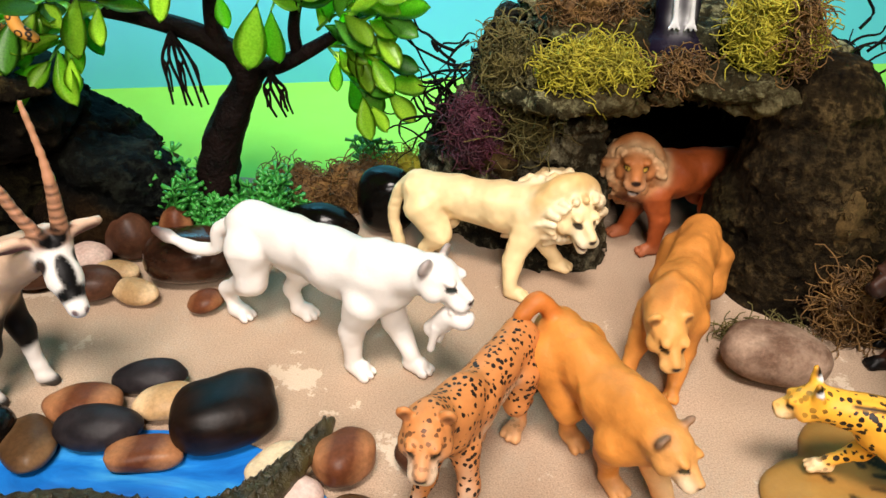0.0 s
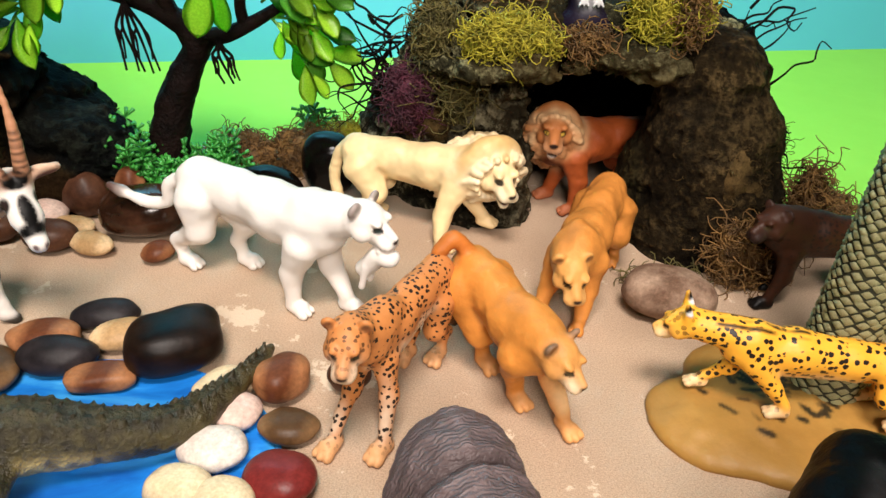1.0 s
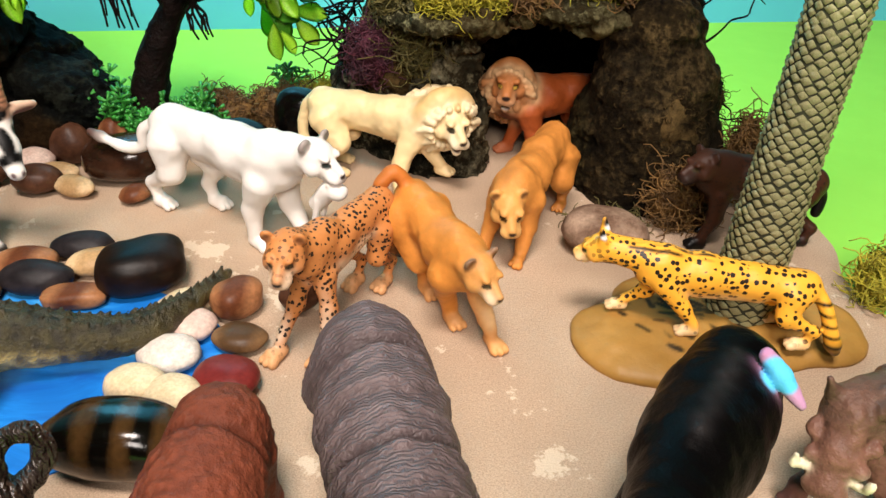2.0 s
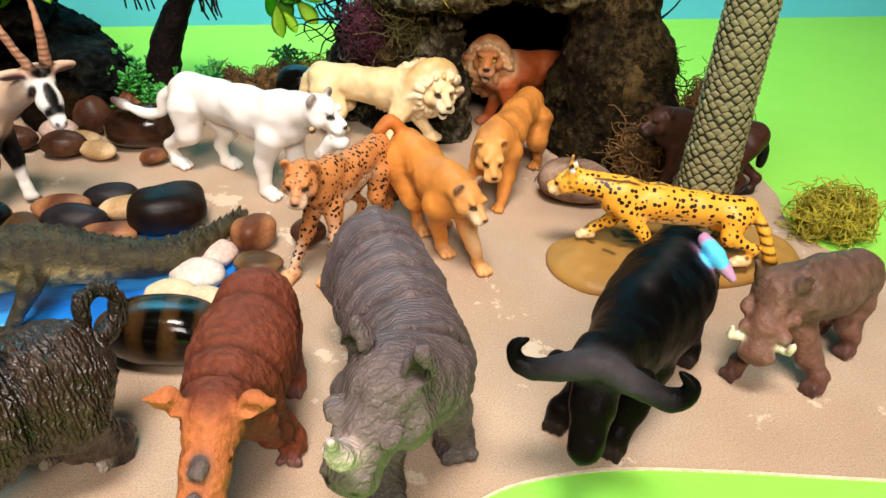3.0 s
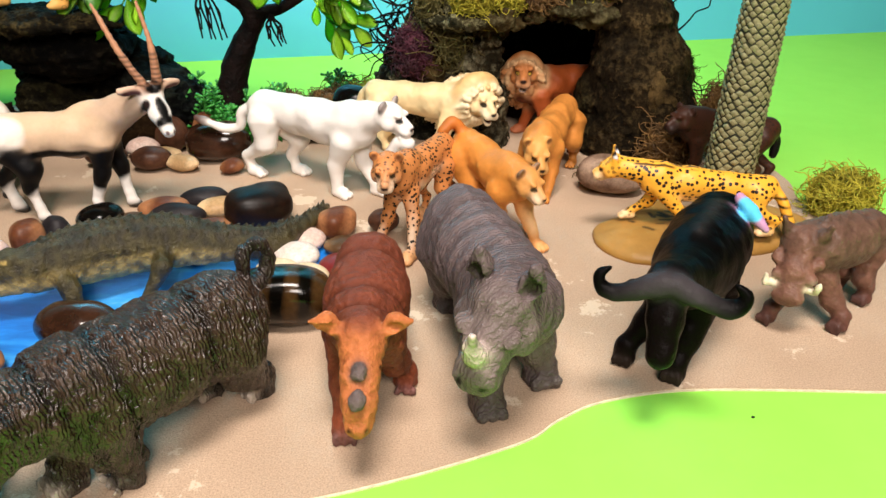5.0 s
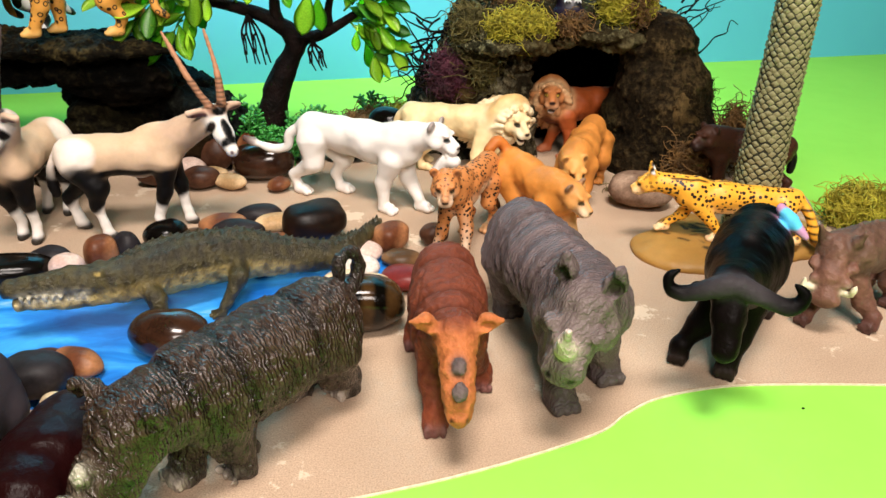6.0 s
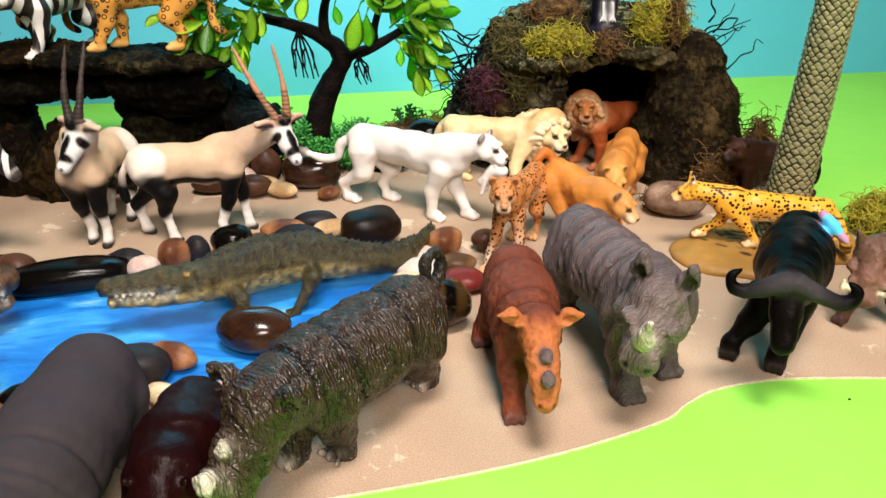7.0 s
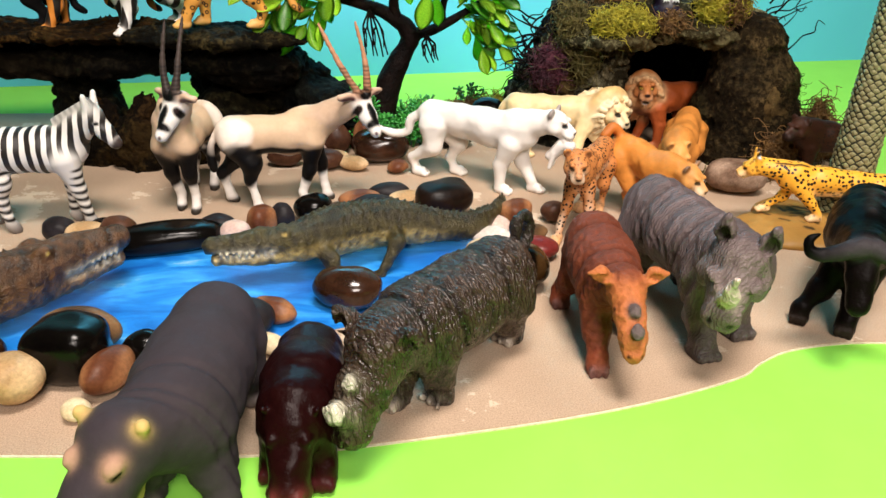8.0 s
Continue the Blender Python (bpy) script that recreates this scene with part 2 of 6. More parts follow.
        me.loops.add(len(faces) * 4)
        me.loops.foreach_set("vertex_index", faces.astype(np.int32).ravel())
        me.polygons.add(len(faces))
        me.polygons.foreach_set("loop_start", np.arange(0, len(faces) * 4, 4, dtype=np.int32))
        me.polygons.foreach_set("use_smooth", np.ones(len(faces), bool))
        at = me.color_attributes.new("tint", "FLOAT_COLOR", "POINT")
        at.data.foreach_set("color", colour.ravel())
        me.update()
        me.validate()
        me.materials.append(material)
        o = new(name, me)
        if m is not None:
            o.matrix_world = m
        return o

    @staticmethod
    def _nets(f):
        neg = f < 0
        nx, ny, nz = f.shape
        c = np.zeros((nx - 1, ny - 1, nz - 1), np.int8)
        corner = [(i, j, k) for i in (0, 1) for j in (0, 1) for k in (0, 1)]
        for i, j, k in corner:
            c += neg[i:nx - 1 + i, j:ny - 1 + j, k:nz - 1 + k]
        live = (c > 0) & (c < 8)
        cells = np.argwhere(live)
        ids = np.full(live.shape, -1, np.int64)
        ids[live] = np.arange(len(cells))
        val = {o: f[cells[:, 0] + o[0], cells[:, 1] + o[1], cells[:, 2] + o[2]] for o in corner}
        acc = np.zeros((len(cells), 3), np.float32)
        cnt = np.zeros(len(cells), np.float32)
        for a in corner:
            for axis in range(3):
                if a[axis]:
                    continue
                b = tuple(1 if i == axis else a[i] for i in range(3))
                cross = (val[a] < 0) != (val[b] < 0)
                t = np.where(cross, val[a] / np.where(cross, val[a] - val[b], 1), 0)
                p = np.tile(np.array(a, np.float32), (len(cells), 1))
                p[:, axis] += t
                acc += p * cross[:, None]
                cnt += cross
        verts = cells + acc / cnt[:, None]
        faces = []
        for axis in range(3):
            sl = [slice(1, -1)] * 3
            s0, s1 = list(sl), list(sl)
            s0[axis], s1[axis] = slice(0, -1), slice(1, None)
            a, b = neg[tuple(s0)], neg[tuple(s1)]
            e = np.argwhere(a != b)
            flip = b[e[:, 0], e[:, 1], e[:, 2]]
            off = np.ones(3, int)
            off[axis] = 0
            e = e + off
            u, w = (axis + 1) % 3, (axis + 2) % 3

            def at(du, dw):
                q = e.copy()
                q[:, u] -= du
                q[:, w] -= dw
                return ids[q[:, 0], q[:, 1], q[:, 2]]
            quad = np.stack([at(1, 1), at(0, 1), at(0, 0), at(1, 0)], 1)
            quad[flip] = quad[flip][:, ::-1]
            faces.append(quad)
        faces = np.concatenate(faces)
        faces = faces[(faces >= 0).all(1)]
        return verts.astype(np.float32), faces


class Head:
    """Axes of a head, to place its features by: forward, to the left, up."""

    def __init__(self, place, yaw=0, pitch=0, roll=0):
        self.o = np.array(place, float)
        m = np.array((Euler((0, 0, radians(yaw))).to_matrix() @ Euler((0, radians(-pitch), 0)).to_matrix() @ Euler((radians(roll), 0, 0)).to_matrix()))
        self.f, self.s, self.u = m[:, 0], m[:, 1], m[:, 2]
        self.turn = tuple(math.degrees(a) for a in Matrix(m.tolist()).to_euler())

    def __call__(self, a, b, c):
        return tuple(self.o + a * self.f + b * self.s + c * self.u)

# ---------------------------------------------------------------- figures
WHITE, CREAM, BLACK = (0.78, 0.74, 0.69), (0.78, 0.60, 0.32), (0.0022, 0.0018, 0.0018)


class Spot:
    """A standing place with a heading; turns places in the room (metres) into the figure's own centimetres."""

    def __init__(self, x, y, heading, z=0.0):
        self.m = pose(x, y, z, 0, 0, heading)
        self.inv = self.m.inverted()

    def __call__(self, x, y, z=0.0):
        v = self.inv @ Vector((x, y, z))
        return (v.x * 100, v.y * 100, v.z * 100)


def blendto(a, b, s):
    return tuple(x + (y - x) * s for x, y in zip(a, b))


def cat_legs(c, H, feet, xf, xh, tone, paw, mask=0.0, w=1.0, zf=0.62, zh=0.66, legmask=0.0):
    """Four legs of a cat; feet: front left, front right, hind left, hind right (x, y[, z])."""
    for i, foot in enumerate(feet):
        fx, fy = foot[0], foot[1]
        fz = foot[2] if len(foot) > 2 else 0.0
        side = 1 if i % 2 == 0 else -1
        if i < 2:
            top = (xf, side * 0.13 * H * w, zf * H)
            mid = ((xf + fx) / 2 - 0.06 * H, (top[1] + fy) / 2, fz * 0.6 + 0.36 * H)
            ank = (fx - 0.02 * H, fy, fz + 0.12 * H)
            c.chain([top, mid, ank], [0.135 * H * w, 0.080 * H * w, 0.060 * H * w], tone, mask, 0.3)
        else:
            top = (xh, side * 0.12 * H * w, zh * H)
            knee = ((xh + fx) / 2 + 0.12 * H, (top[1] + fy) / 2 + side * 0.03 * H, fz * 0.6 + 0.42 * H)
            hock = (fx - 0.08 * H, fy, fz + 0.22 * H)
            ank = (fx - 0.02 * H, fy, fz + 0.07 * H)
            c.chain([top, knee, hock, ank], [0.18 * H * w, 0.105 * H * w, 0.052 * H * w, 0.052 * H * w], tone, mask, 0.3)
        c.cone((fx - 0.03 * H, fy, fz + 0.055 * H), (fx + 0.06 * H, fy, fz + 0.055 * H), 0.058 * H, 0.066 * H, paw, legmask, 0.15)
        for k in (-1, 0, 1):
            c.ball((fx + 0.115 * H - 0.012 * H * abs(k), fy + k * 0.047 * H, fz + 0.038 * H), (0.05 * H, 0.027 * H, 0.038 * H), paw, 0.0, 0.03)


def cat_torso(c, H, xf, xh, tone, belly, mask=0.0, w=1.0, zf=0.80, zh=0.80, sag=0.02):
    L = xf - xh
    c.chain([(xh - 0.10 * H, 0, (zh - 0.02) * H), (xh + 0.3 * L, 0, (zh * 0.65 + zf * 0.35 - sag) * H), (xf - 0.3 * L, 0, (zf - 0.04) * H), (xf + 0.08 * H, 0, (zf - 0.05) * H)],
            [0.185 * H * w, 0.185 * H * w, 0.215 * H * w, 0.21 * H * w], tone, mask)
    c.ball((xf - 0.05 * H, 0, (zf + 0.08) * H), (0.2 * H, 0.12 * H, 0.11 * H), tone, mask)
    c.cone((xh + 0.25 * L, 0, (zh - 0.13) * H), (xf - 0.1 * L, 0, (zf - 0.17) * H), 0.11 * H, 0.14 * H, belly, mask * 0.5)


def cat_head(c, h, s, tone, muzzle, mask=0.0, ears=True, eye=(0.05, 0.035, 0.01), nose=(0.02, 0.010, 0.009), ear_tone=None, open_mouth=0.0, broad=1.0):
    """A cat's head of size s (skull radius): wedge-shaped, with a long broad muzzle, brows, cheeks and round ears."""
    c.ball(h(0, 0, 0), (1.0 * s, 0.84 * s * broad, 0.88 * s), tone, mask, 0.25, turn=h.turn)
    c.cone(h(0.4 * s, 0, -0.22 * s), h(1.35 * s, 0, -0.36 * s), 0.58 * s, 0.40 * s, muzzle, mask * 0.4, 0.2)
    c.cone(h(0.35 * s, 0, 0.34 * s), h(1.55 * s, 0, -0.06 * s), 0.33 * s, 0.23 * s, tone, mask * 0.4, 0.12)
    for k in (-1, 1):
        c.ball(h(1.30 * s, k * 0.24 * s, -0.42 * s), (0.40 * s, 0.27 * s, 0.27 * s), muzzle, 0, 0.10, turn=h.turn)
        c.ball(h(0.30 * s, k * 0.62 * s, -0.28 * s), (0.45 * s, 0.32 * s, 0.42 * s), tone, mask * 0.5, 0.15, turn=h.turn)
        c.ball(h(0.72 * s, k * 0.40 * s, 0.45 * s), (0.30 * s, 0.24 * s, 0.15 * s), tone, mask * 0.5, 0.10, turn=h.turn)
        if ears:
            c.ball(h(-0.25 * s, k * 0.72 * s, 0.72 * s), (0.18 * s, 0.34 * s, 0.38 * s), tone if ear_tone is None else ear_tone, 0, 0.10, turn=h.turn)
            c.ball(h(0.02 * s, k * 0.76 * s, 0.76 * s), (0.17 * s, 0.22 * s, 0.26 * s), tone, 0, 0.04, turn=h.turn, cut=True)
            c.paint(h(-0.08 * s, k * 0.76 * s, 0.76 * s), (0.12 * s, 0.22 * s, 0.26 * s), blendto(tone, (0.08, 0.04, 0.03), 0.6), 0.04, turn=h.turn)
        e = h(0.92 * s, k * 0.43 * s, 0.16 * s)
        c.paint(e, (0.24 * s, 0.25 * s, 0.15 * s), (0.015, 0.009, 0.007), 0.02, turn=h.turn)
        c.paint(h(0.98 * s, k * 0.43 * s, 0.16 * s), (0.22 * s, 0.14 * s, 0.10 * s), eye, 0.012, turn=h.turn)
        c.paint(h(1.06 * s, k * 0.42 * s, 0.16 * s), (0.20 * s, 0.055 * s, 0.07 * s), BLACK, 0.01, turn=h.turn)
        c.stroke(h(1.62 * s, k * 0.05 * s, -0.34 * s), h(1.2 * s, k * 0.50 * s, -0.62 * s), 0.055 * s, 0.05 * s, (0.03, 0.012, 0.010), 0.03)
        for i in range(3):
            c.paint(h(1.45 * s, k * (0.30 + 0.05 * i) * s, (-0.34 - 0.08 * i) * s), (0.12 * s, 0.05 * s, 0.03 * s), blendto(muzzle, BLACK, 0.5), 0.02, turn=h.turn)
    c.cone(h(0.5 * s, 0, -0.60 * s), h(1.2 * s, 0, -0.74 * s - open_mouth * s), 0.33 * s, 0.25 * s, muzzle, 0, 0.08)
    if open_mouth:
        c.ball(h(1.35 * s, 0, -0.74 * s), (0.46 * s, 0.27 * s, 0.20 * s), BLACK, 0, 0.03, turn=h.turn, cut=True)
        c.paint(h(1.25 * s, 0, -0.74 * s), (0.5 * s, 0.29 * s, 0.22 * s), (0.09, 0.02, 0.02), 0.04, turn=h.turn)
        for k in (-1, 1):
            c.cone(h(1.5 * s, k * 0.2 * s, -0.58 * s), h(1.5 * s, k * 0.2 * s, -0.78 * s), 0.07 * s, 0.02 * s, (0.8, 0.75, 0.6), 0, 0.02)
    c.paint(h(1.74 * s, 0, -0.14 * s), (0.20 * s, 0.22 * s, 0.14 * s), nose, 0.03, turn=h.turn)


def mane(c, h, s, tone, tip, seed, back=1.0, reach=1.0):
    """A lion's mane: locks of hair that sweep out and back round the face, and down the throat."""
    r = random.Random(seed)
    c.ball(h(-0.55 * s, 0, -0.30 * s), (0.72 * s, 1.10 * s * reach, 1.15 * s * reach), tone, turn=h.turn)
    c.ball(h(-1.5 * s * back, 0, -0.7 * s), (1.0 * s, 0.95 * s, 1.15 * s), tone, turn=h.turn)
    c.ball(h(-0.8 * s, 0, -1.15 * s), (0.75 * s, 0.80 * s, 0.9 * s), tone, turn=h.turn)
    for ring in range(6):
        n = 19 + 3 * ring
        for k in range(n):
            a = 2 * math.pi * (k + r.random() * 0.7) / n
            rad = s * (0.72 + 0.12 * min(ring, 3)) * reach
            x0 = s * (0.22 - 0.36 * ring)
            p = h(x0, rad * math.sin(a), -0.15 * s - 0.2 * ring * s + rad * math.cos(a) * 1.02)
            out = 0.40 * s * (0.6 + 0.7 * r.random())
            b = a + 0.5 * (r.random() - 0.5)
            q = h(x0 - 0.45 * s, (rad + out) * math.sin(b), -0.3 * s - 0.2 * ring * s + (rad + out * 0.55) * math.cos(b) - 0.3 * s)
            mid = tuple((u + v) / 2 + 0.14 * s * (r.random() - 0.2) for u, v in zip(p, q))
            c.chain([p, mid, q], [0.13 * s, 0.17 * s, 0.07 * s], blendto(tone, tip, r.random() ** 0.7), 0.0, 0.02)


def tail(c, points, r0, r1, tone, tuft=None, mask=0.0):
    line = smooth_line(points, 4)
    radii = np.linspace(r0, r1, len(line))
    c.chain([tuple(p) for p in line], list(radii), tone, mask, 0.2)
    if tuft:
        c.cone(line[-1], line[-1] + (line[-1] - line[-2]) * 1.6, r1 * 1.5, r1 * 1.0, tuft, 0, 0.15)


def muscle(seed, amp, scale):
    return lambda P: amp * lattice_noise(P, scale, seed) + amp * 0.5 * lattice_noise(P, scale * 2.3, seed + 1)


def rib_relief(amp, pitch, x0, x1, z0):
    """Ribs and sinews on the flanks, and slight unevenness."""
    def fn(P):
        along = np.exp(-((P[:, 0] - (x0 + x1) / 2) / ((x1 - x0) / 2)) ** 4)
        return amp * np.sin(P[:, 0] * pitch + P[:, 2] * 0.8) * along * (P[:, 2] > z0) + amp * lattice_noise(P, 1.7, 4)
    return fn


def fig(o, label, category, group=""):
    return tagged(o, label, category, group)


vinyl_white = figure_mat("white_vinyl", 0.45, 700, 0.25, 0.0006, 0.06)
vinyl_cream = figure_mat("cream_vinyl", 0.5, 700, 0.25, 0.0006, 0.12)
vinyl_tan = figure_mat("tan_vinyl", 0.5, 700, 0.35, 0.0007, 0.40, 0.25)
vinyl_spots = figure_mat("spotted_vinyl", 0.5, 700, 0.2, 0.0005, 0.3, 0.25, pattern=("spots", 440.0, 0.33))
vinyl_serval = figure_mat("serval_vinyl", 0.42, 700, 0.15, 0.0004, 0.2, 0.3, pattern=("spots", 340.0, 0.34))
vinyl_leopard = figure_mat("leopard_vinyl", 0.5, 700, 0.2, 0.0005, 0.25, pattern=("rosettes", 210.0))
vinyl_tiger = figure_mat("tiger_vinyl", 0.5, 700, 0.2, 0.0005, 0.2, pattern=("bands", 33.0, 5.0, "X"))
vinyl_zebra = figure_mat("zebra_vinyl", 0.45, 700, 0.15, 0.0004, 0.1, pattern=("bands", 50.0, 4.0, "X"))
vinyl_oryx = figure_mat("antelope_vinyl", 0.5, 700, 0.2, 0.0005, 0.22, 0.2)
vinyl_grey = figure_mat("grey_hide_vinyl", 0.42, 900, 0.55, 0.0009, 0.5, 0.22, wrinkles=210.0)
vinyl_brown = figure_mat("brown_hide_vinyl", 0.5, 420, 0.8, 0.0014, 0.6, 0.12)
vinyl_dark = figure_mat("dark_hide_vinyl", 0.25, 800, 0.8, 0.0010, 0.8, 0.55, wrinkles=190.0)
vinyl_black = figure_mat("black_vinyl", 0.38, 700, 0.4, 0.0008, 0.4, 0.04)
vinyl_hippo = figure_mat("hippo_vinyl", 0.6, 700, 0.25, 0.0006, 0.3, 0.05)
vinyl_redbrown = figure_mat("redbrown_vinyl", 0.30, 600, 0.4, 0.0007, 0.8, 0.08)
vinyl_croc = figure_mat("crocodile_vinyl", 0.30, 700, 0.9, 0.0014, 0.8, 0.4)
vinyl_base = figure_mat("sandy_base_vinyl", 0.5, 500, 0.3, 0.0006, 0.3, 0.3)
vinyl_hog = figure_mat("hog_vinyl", 0.42, 420, 0.7, 0.0012, 0.7, 0.2)


def white_lioness():
    w = Spot(-0.011, 0.285, -33)
    c = Clay(0.085, 0.4)
    H = 6.1
    feet = [(4.4, 0.7), w(0.005, 0.264), (-2.3, 0.9), w(-0.055, 0.303)]
    cat_torso(c, H, 3.0, -3.4, WHITE, WHITE, w=0.98, zf=0.80, zh=0.80)
    cat_legs(c, H, feet, 3.0, -3.4, WHITE, WHITE, w=1.05)
    h = Head(w(0.0385, 0.253, 0.0575), 2, -16)
    c.chain([(3.2, 0, 5.1), h(-0.5, 0, -0.2)], [1.2, 0.85], WHITE)
    cat_head(c, h, 1.0, WHITE, WHITE, eye=(0.03, 0.05, 0.05), ear_tone=(0.30, 0.25, 0.23))
    tail(c, [(-4.0, 0, 5.2), w(-0.060, 0.310, 0.043), w(-0.063, 0.311, 0.033), w(-0.074, 0.314, 0.030), w(-0.088, 0.318, 0.034)], 0.33, 0.22, WHITE, (0.10, 0.05, 0.04))
    # the cub that she carries by its scruff
    c.ball(h(1.5, 0, -1.15), (0.55, 0.5, 0.42), WHITE, 0, 0.1)
    c.cone(h(1.1, 0, -1.3), h(0.6, 0, -2.4), 0.48, 0.40, WHITE, 0, 0.12)
    for y in (-0.3, 0.35):
        c.cone(h(0.8, y, -2.0), h(0.9, y, -3.1), 0.2, 0.15, WHITE, 0, 0.08)
        c.ball(h(1.2, y, -0.85), (0.16, 0.14, 0.16), WHITE, 0, 0.06)
    c.paint(h(1.95, 0.15, -1.2), (0.12, 0.12, 0.1), (0.1, 0.06, 0.06), 0.04)
    c.relief = rib_relief(0.05, 2.6, -1.5, 2.5, 3.2)
    fig(c.skin("white_lioness_figurine", vinyl_white, w.m), "white toy lioness carrying a white cub in her mouth", "toy animal", "toy animals")


def white_lion():
    w = Spot(0.062, 0.349, -19)
    c = Clay(0.08, 0.4)
    H = 5.3
    feet = [w(0.100, 0.342, 0.006), w(0.076, 0.324), (-2.9, 1.0), (-2.4, -0.9)]
    cat_torso(c, H, 2.5, -3.0, CREAM, CREAM, w=1.02, zf=0.80, zh=0.80)
    cat_legs(c, H, feet, 2.4, -3.0, CREAM, CREAM, w=1.12)
    h = Head(w(0.1035, 0.3305, 0.0455), -46, -18)
    c.chain([(2.4, 0, 4.2), h(-0.6, 0, -0.2)], [1.25, 1.15], CREAM)
    cat_head(c, h, 1.12, CREAM, (0.82, 0.72, 0.50), ears=False, eye=(0.05, 0.04, 0.02), open_mouth=0.25, broad=0.95)
    mane(c, h, 1.48, (0.66, 0.43, 0.17), (0.90, 0.80, 0.56), 3, 0.9, 1.22)
    tail(c, [(-3.6, 0, 4.6), (-4.5, -0.1, 4.0), (-4.9, -0.2, 2.4), (-4.6, -0.2, 1.0)], 0.34, 0.24, CREAM, CREAM)
    c.relief, c.tone_shade = muscle(5, 0.05, 1.6), 0.05
    fig(c.skin("cream_lion_figurine", vinyl_cream, w.m), "cream white toy lion with a curly mane, growling", "toy animal", "toy animals")


def brown_lion():
    w = Spot(0.170, 0.386, 194)
    c = Clay(0.08, 0.4)
    H = 5.6
    tone = (0.34, 0.072, 0.016)
    feet = [w(0.156, 0.370), w(0.144, 0.391), (-2.2, 1.0), (-3.0, -1.0)]
    cat_torso(c, H, 1.9, -2.4, tone, blendto(tone, CREAM, 0.2), w=1.05)
    cat_legs(c, H, feet, 1.8, -2.4, tone, blendto(tone, (0.5, 0.2, 0.1), 0.5), w=1.15)
    h = Head(w(0.1395, 0.369, 0.0550), 66, -4)
    c.chain([(1.8, 0, 4.4), h(-0.6, 0, -0.2)], [1.2, 1.1], tone)
    cat_head(c, h, 1.12, (0.40, 0.14, 0.04), (0.46, 0.22, 0.10), ears=False, eye=(0.60, 0.38, 0.06), open_mouth=0.15)
    mane(c, h, 1.36, (0.46, 0.15, 0.035), (0.95, 0.66, 0.36), 8, 0.8, 1.08)
    c.stroke((1.2, 0, 2.4), (3.4, 0.6, 3.2), 0.9, 0.5, (0.16, 0.04, 0.012), 0.3)
    c.paint(h(1.2, 0, -0.95), (0.45, 0.38, 0.22), (0.75, 0.65, 0.55), 0.1)
    tail(c, [(-3.2, 0, 4.6), (-4.2, 0, 3.6), (-4.6, 0.1, 2.0)], 0.3, 0.22, tone, (0.08, 0.03, 0.02))
    c.relief = muscle(9, 0.05, 1.6)
    fig(c.skin("brown_lion_figurine", vinyl_tan, w.m), "reddish-brown toy lion with a tawny mane, in the cave mouth", "toy animal", "toy animals")


def stalking_lioness():
    w = Spot(0.146, 0.287, -116)
    c = Clay(0.085, 0.4)
    H = 5.2
    tone, pale = (0.52, 0.20, 0.040), (0.66, 0.36, 0.12)
    feet = [w(0.139, 0.256), w(0.121, 0.264), w(0.169, 0.314), (-2.6, -1.2)]
    cat_torso(c, H, 2.4, -2.8, tone, pale, w=1.0, zf=0.76, zh=0.84)
    cat_legs(c, H, feet, 2.3, -2.9, tone, tone, w=1.1, zf=0.62)
    h = Head(w(0.1300, 0.2525, 0.0345), 34, -26)
    c.chain([(2.4, 0, 4.0), h(-0.5, 0, 0)], [1.0, 0.75], tone)
    cat_head(c, h, 0.93, (0.60, 0.29, 0.08), pale, eye=(0.10, 0.05, 0.01))
    tail(c, [(-3.5, 0, 4.3), (-4.3, 0.1, 3.0), (-4.5, 0.3, 1.4)], 0.28, 0.2, tone, (0.10, 0.04, 0.02))
    c.relief, c.tone_shade = muscle(2, 0.08, 1.3), 0.07
    fig(c.skin("stalking_lioness_figurine", vinyl_tan, w.m), "tan toy lioness stalking with lowered head", "toy animal", "toy animals")


def walking_lioness():
    w = Spot(0.096, 0.213, -62)
    c = Clay(0.085, 0.4)
    H = 5.7
    tone, pale = (0.56, 0.21, 0.038), (0.72, 0.45, 0.22)
    feet = [w(0.120, 0.189), w(0.103, 0.205), w(0.104, 0.238), w(0.092, 0.227)]
    cat_torso(c, H, 1.9, -2.0, tone, pale, w=0.90, zf=0.74, zh=0.83)
    cat_legs(c, H, feet, 1.9, -2.0, tone, blendto(tone, pale, 0.4), w=1.0, zf=0.60, zh=0.70)
    h = Head(w(0.1115, 0.1815, 0.0440), 14, -24)
    c.chain([(1.9, 0, 4.3), h(-0.5, 0, 0)], [0.95, 0.7], tone)
    cat_head(c, h, 0.86, (0.60, 0.27, 0.07), (0.75, 0.55, 0.36), eye=(0.10, 0.07, 0.03), ear_tone=(0.22, 0.13, 0.08))
    c.stroke((1.9, 0.8, 2.8), w(0.119, 0.190, 0.012), 0.45, 0.4, pale, 0.3)
    tail(c, [(-2.5, 0.0, 5.0), w(0.0758, 0.236, 0.059), w(0.0696, 0.233, 0.054), w(0.0700, 0.237, 0.045), w(0.0755, 0.240, 0.036)], 0.32, 0.26, (0.46, 0.14, 0.025), (0.8, 0.68, 0.45))
    c.relief, c.tone_shade = muscle(6, 0.06, 1.3), 0.07
    fig(c.skin("walking_lioness_figurine", vinyl_tan, w.m), "tan toy lioness walking with raised tail", "toy animal", "toy animals")


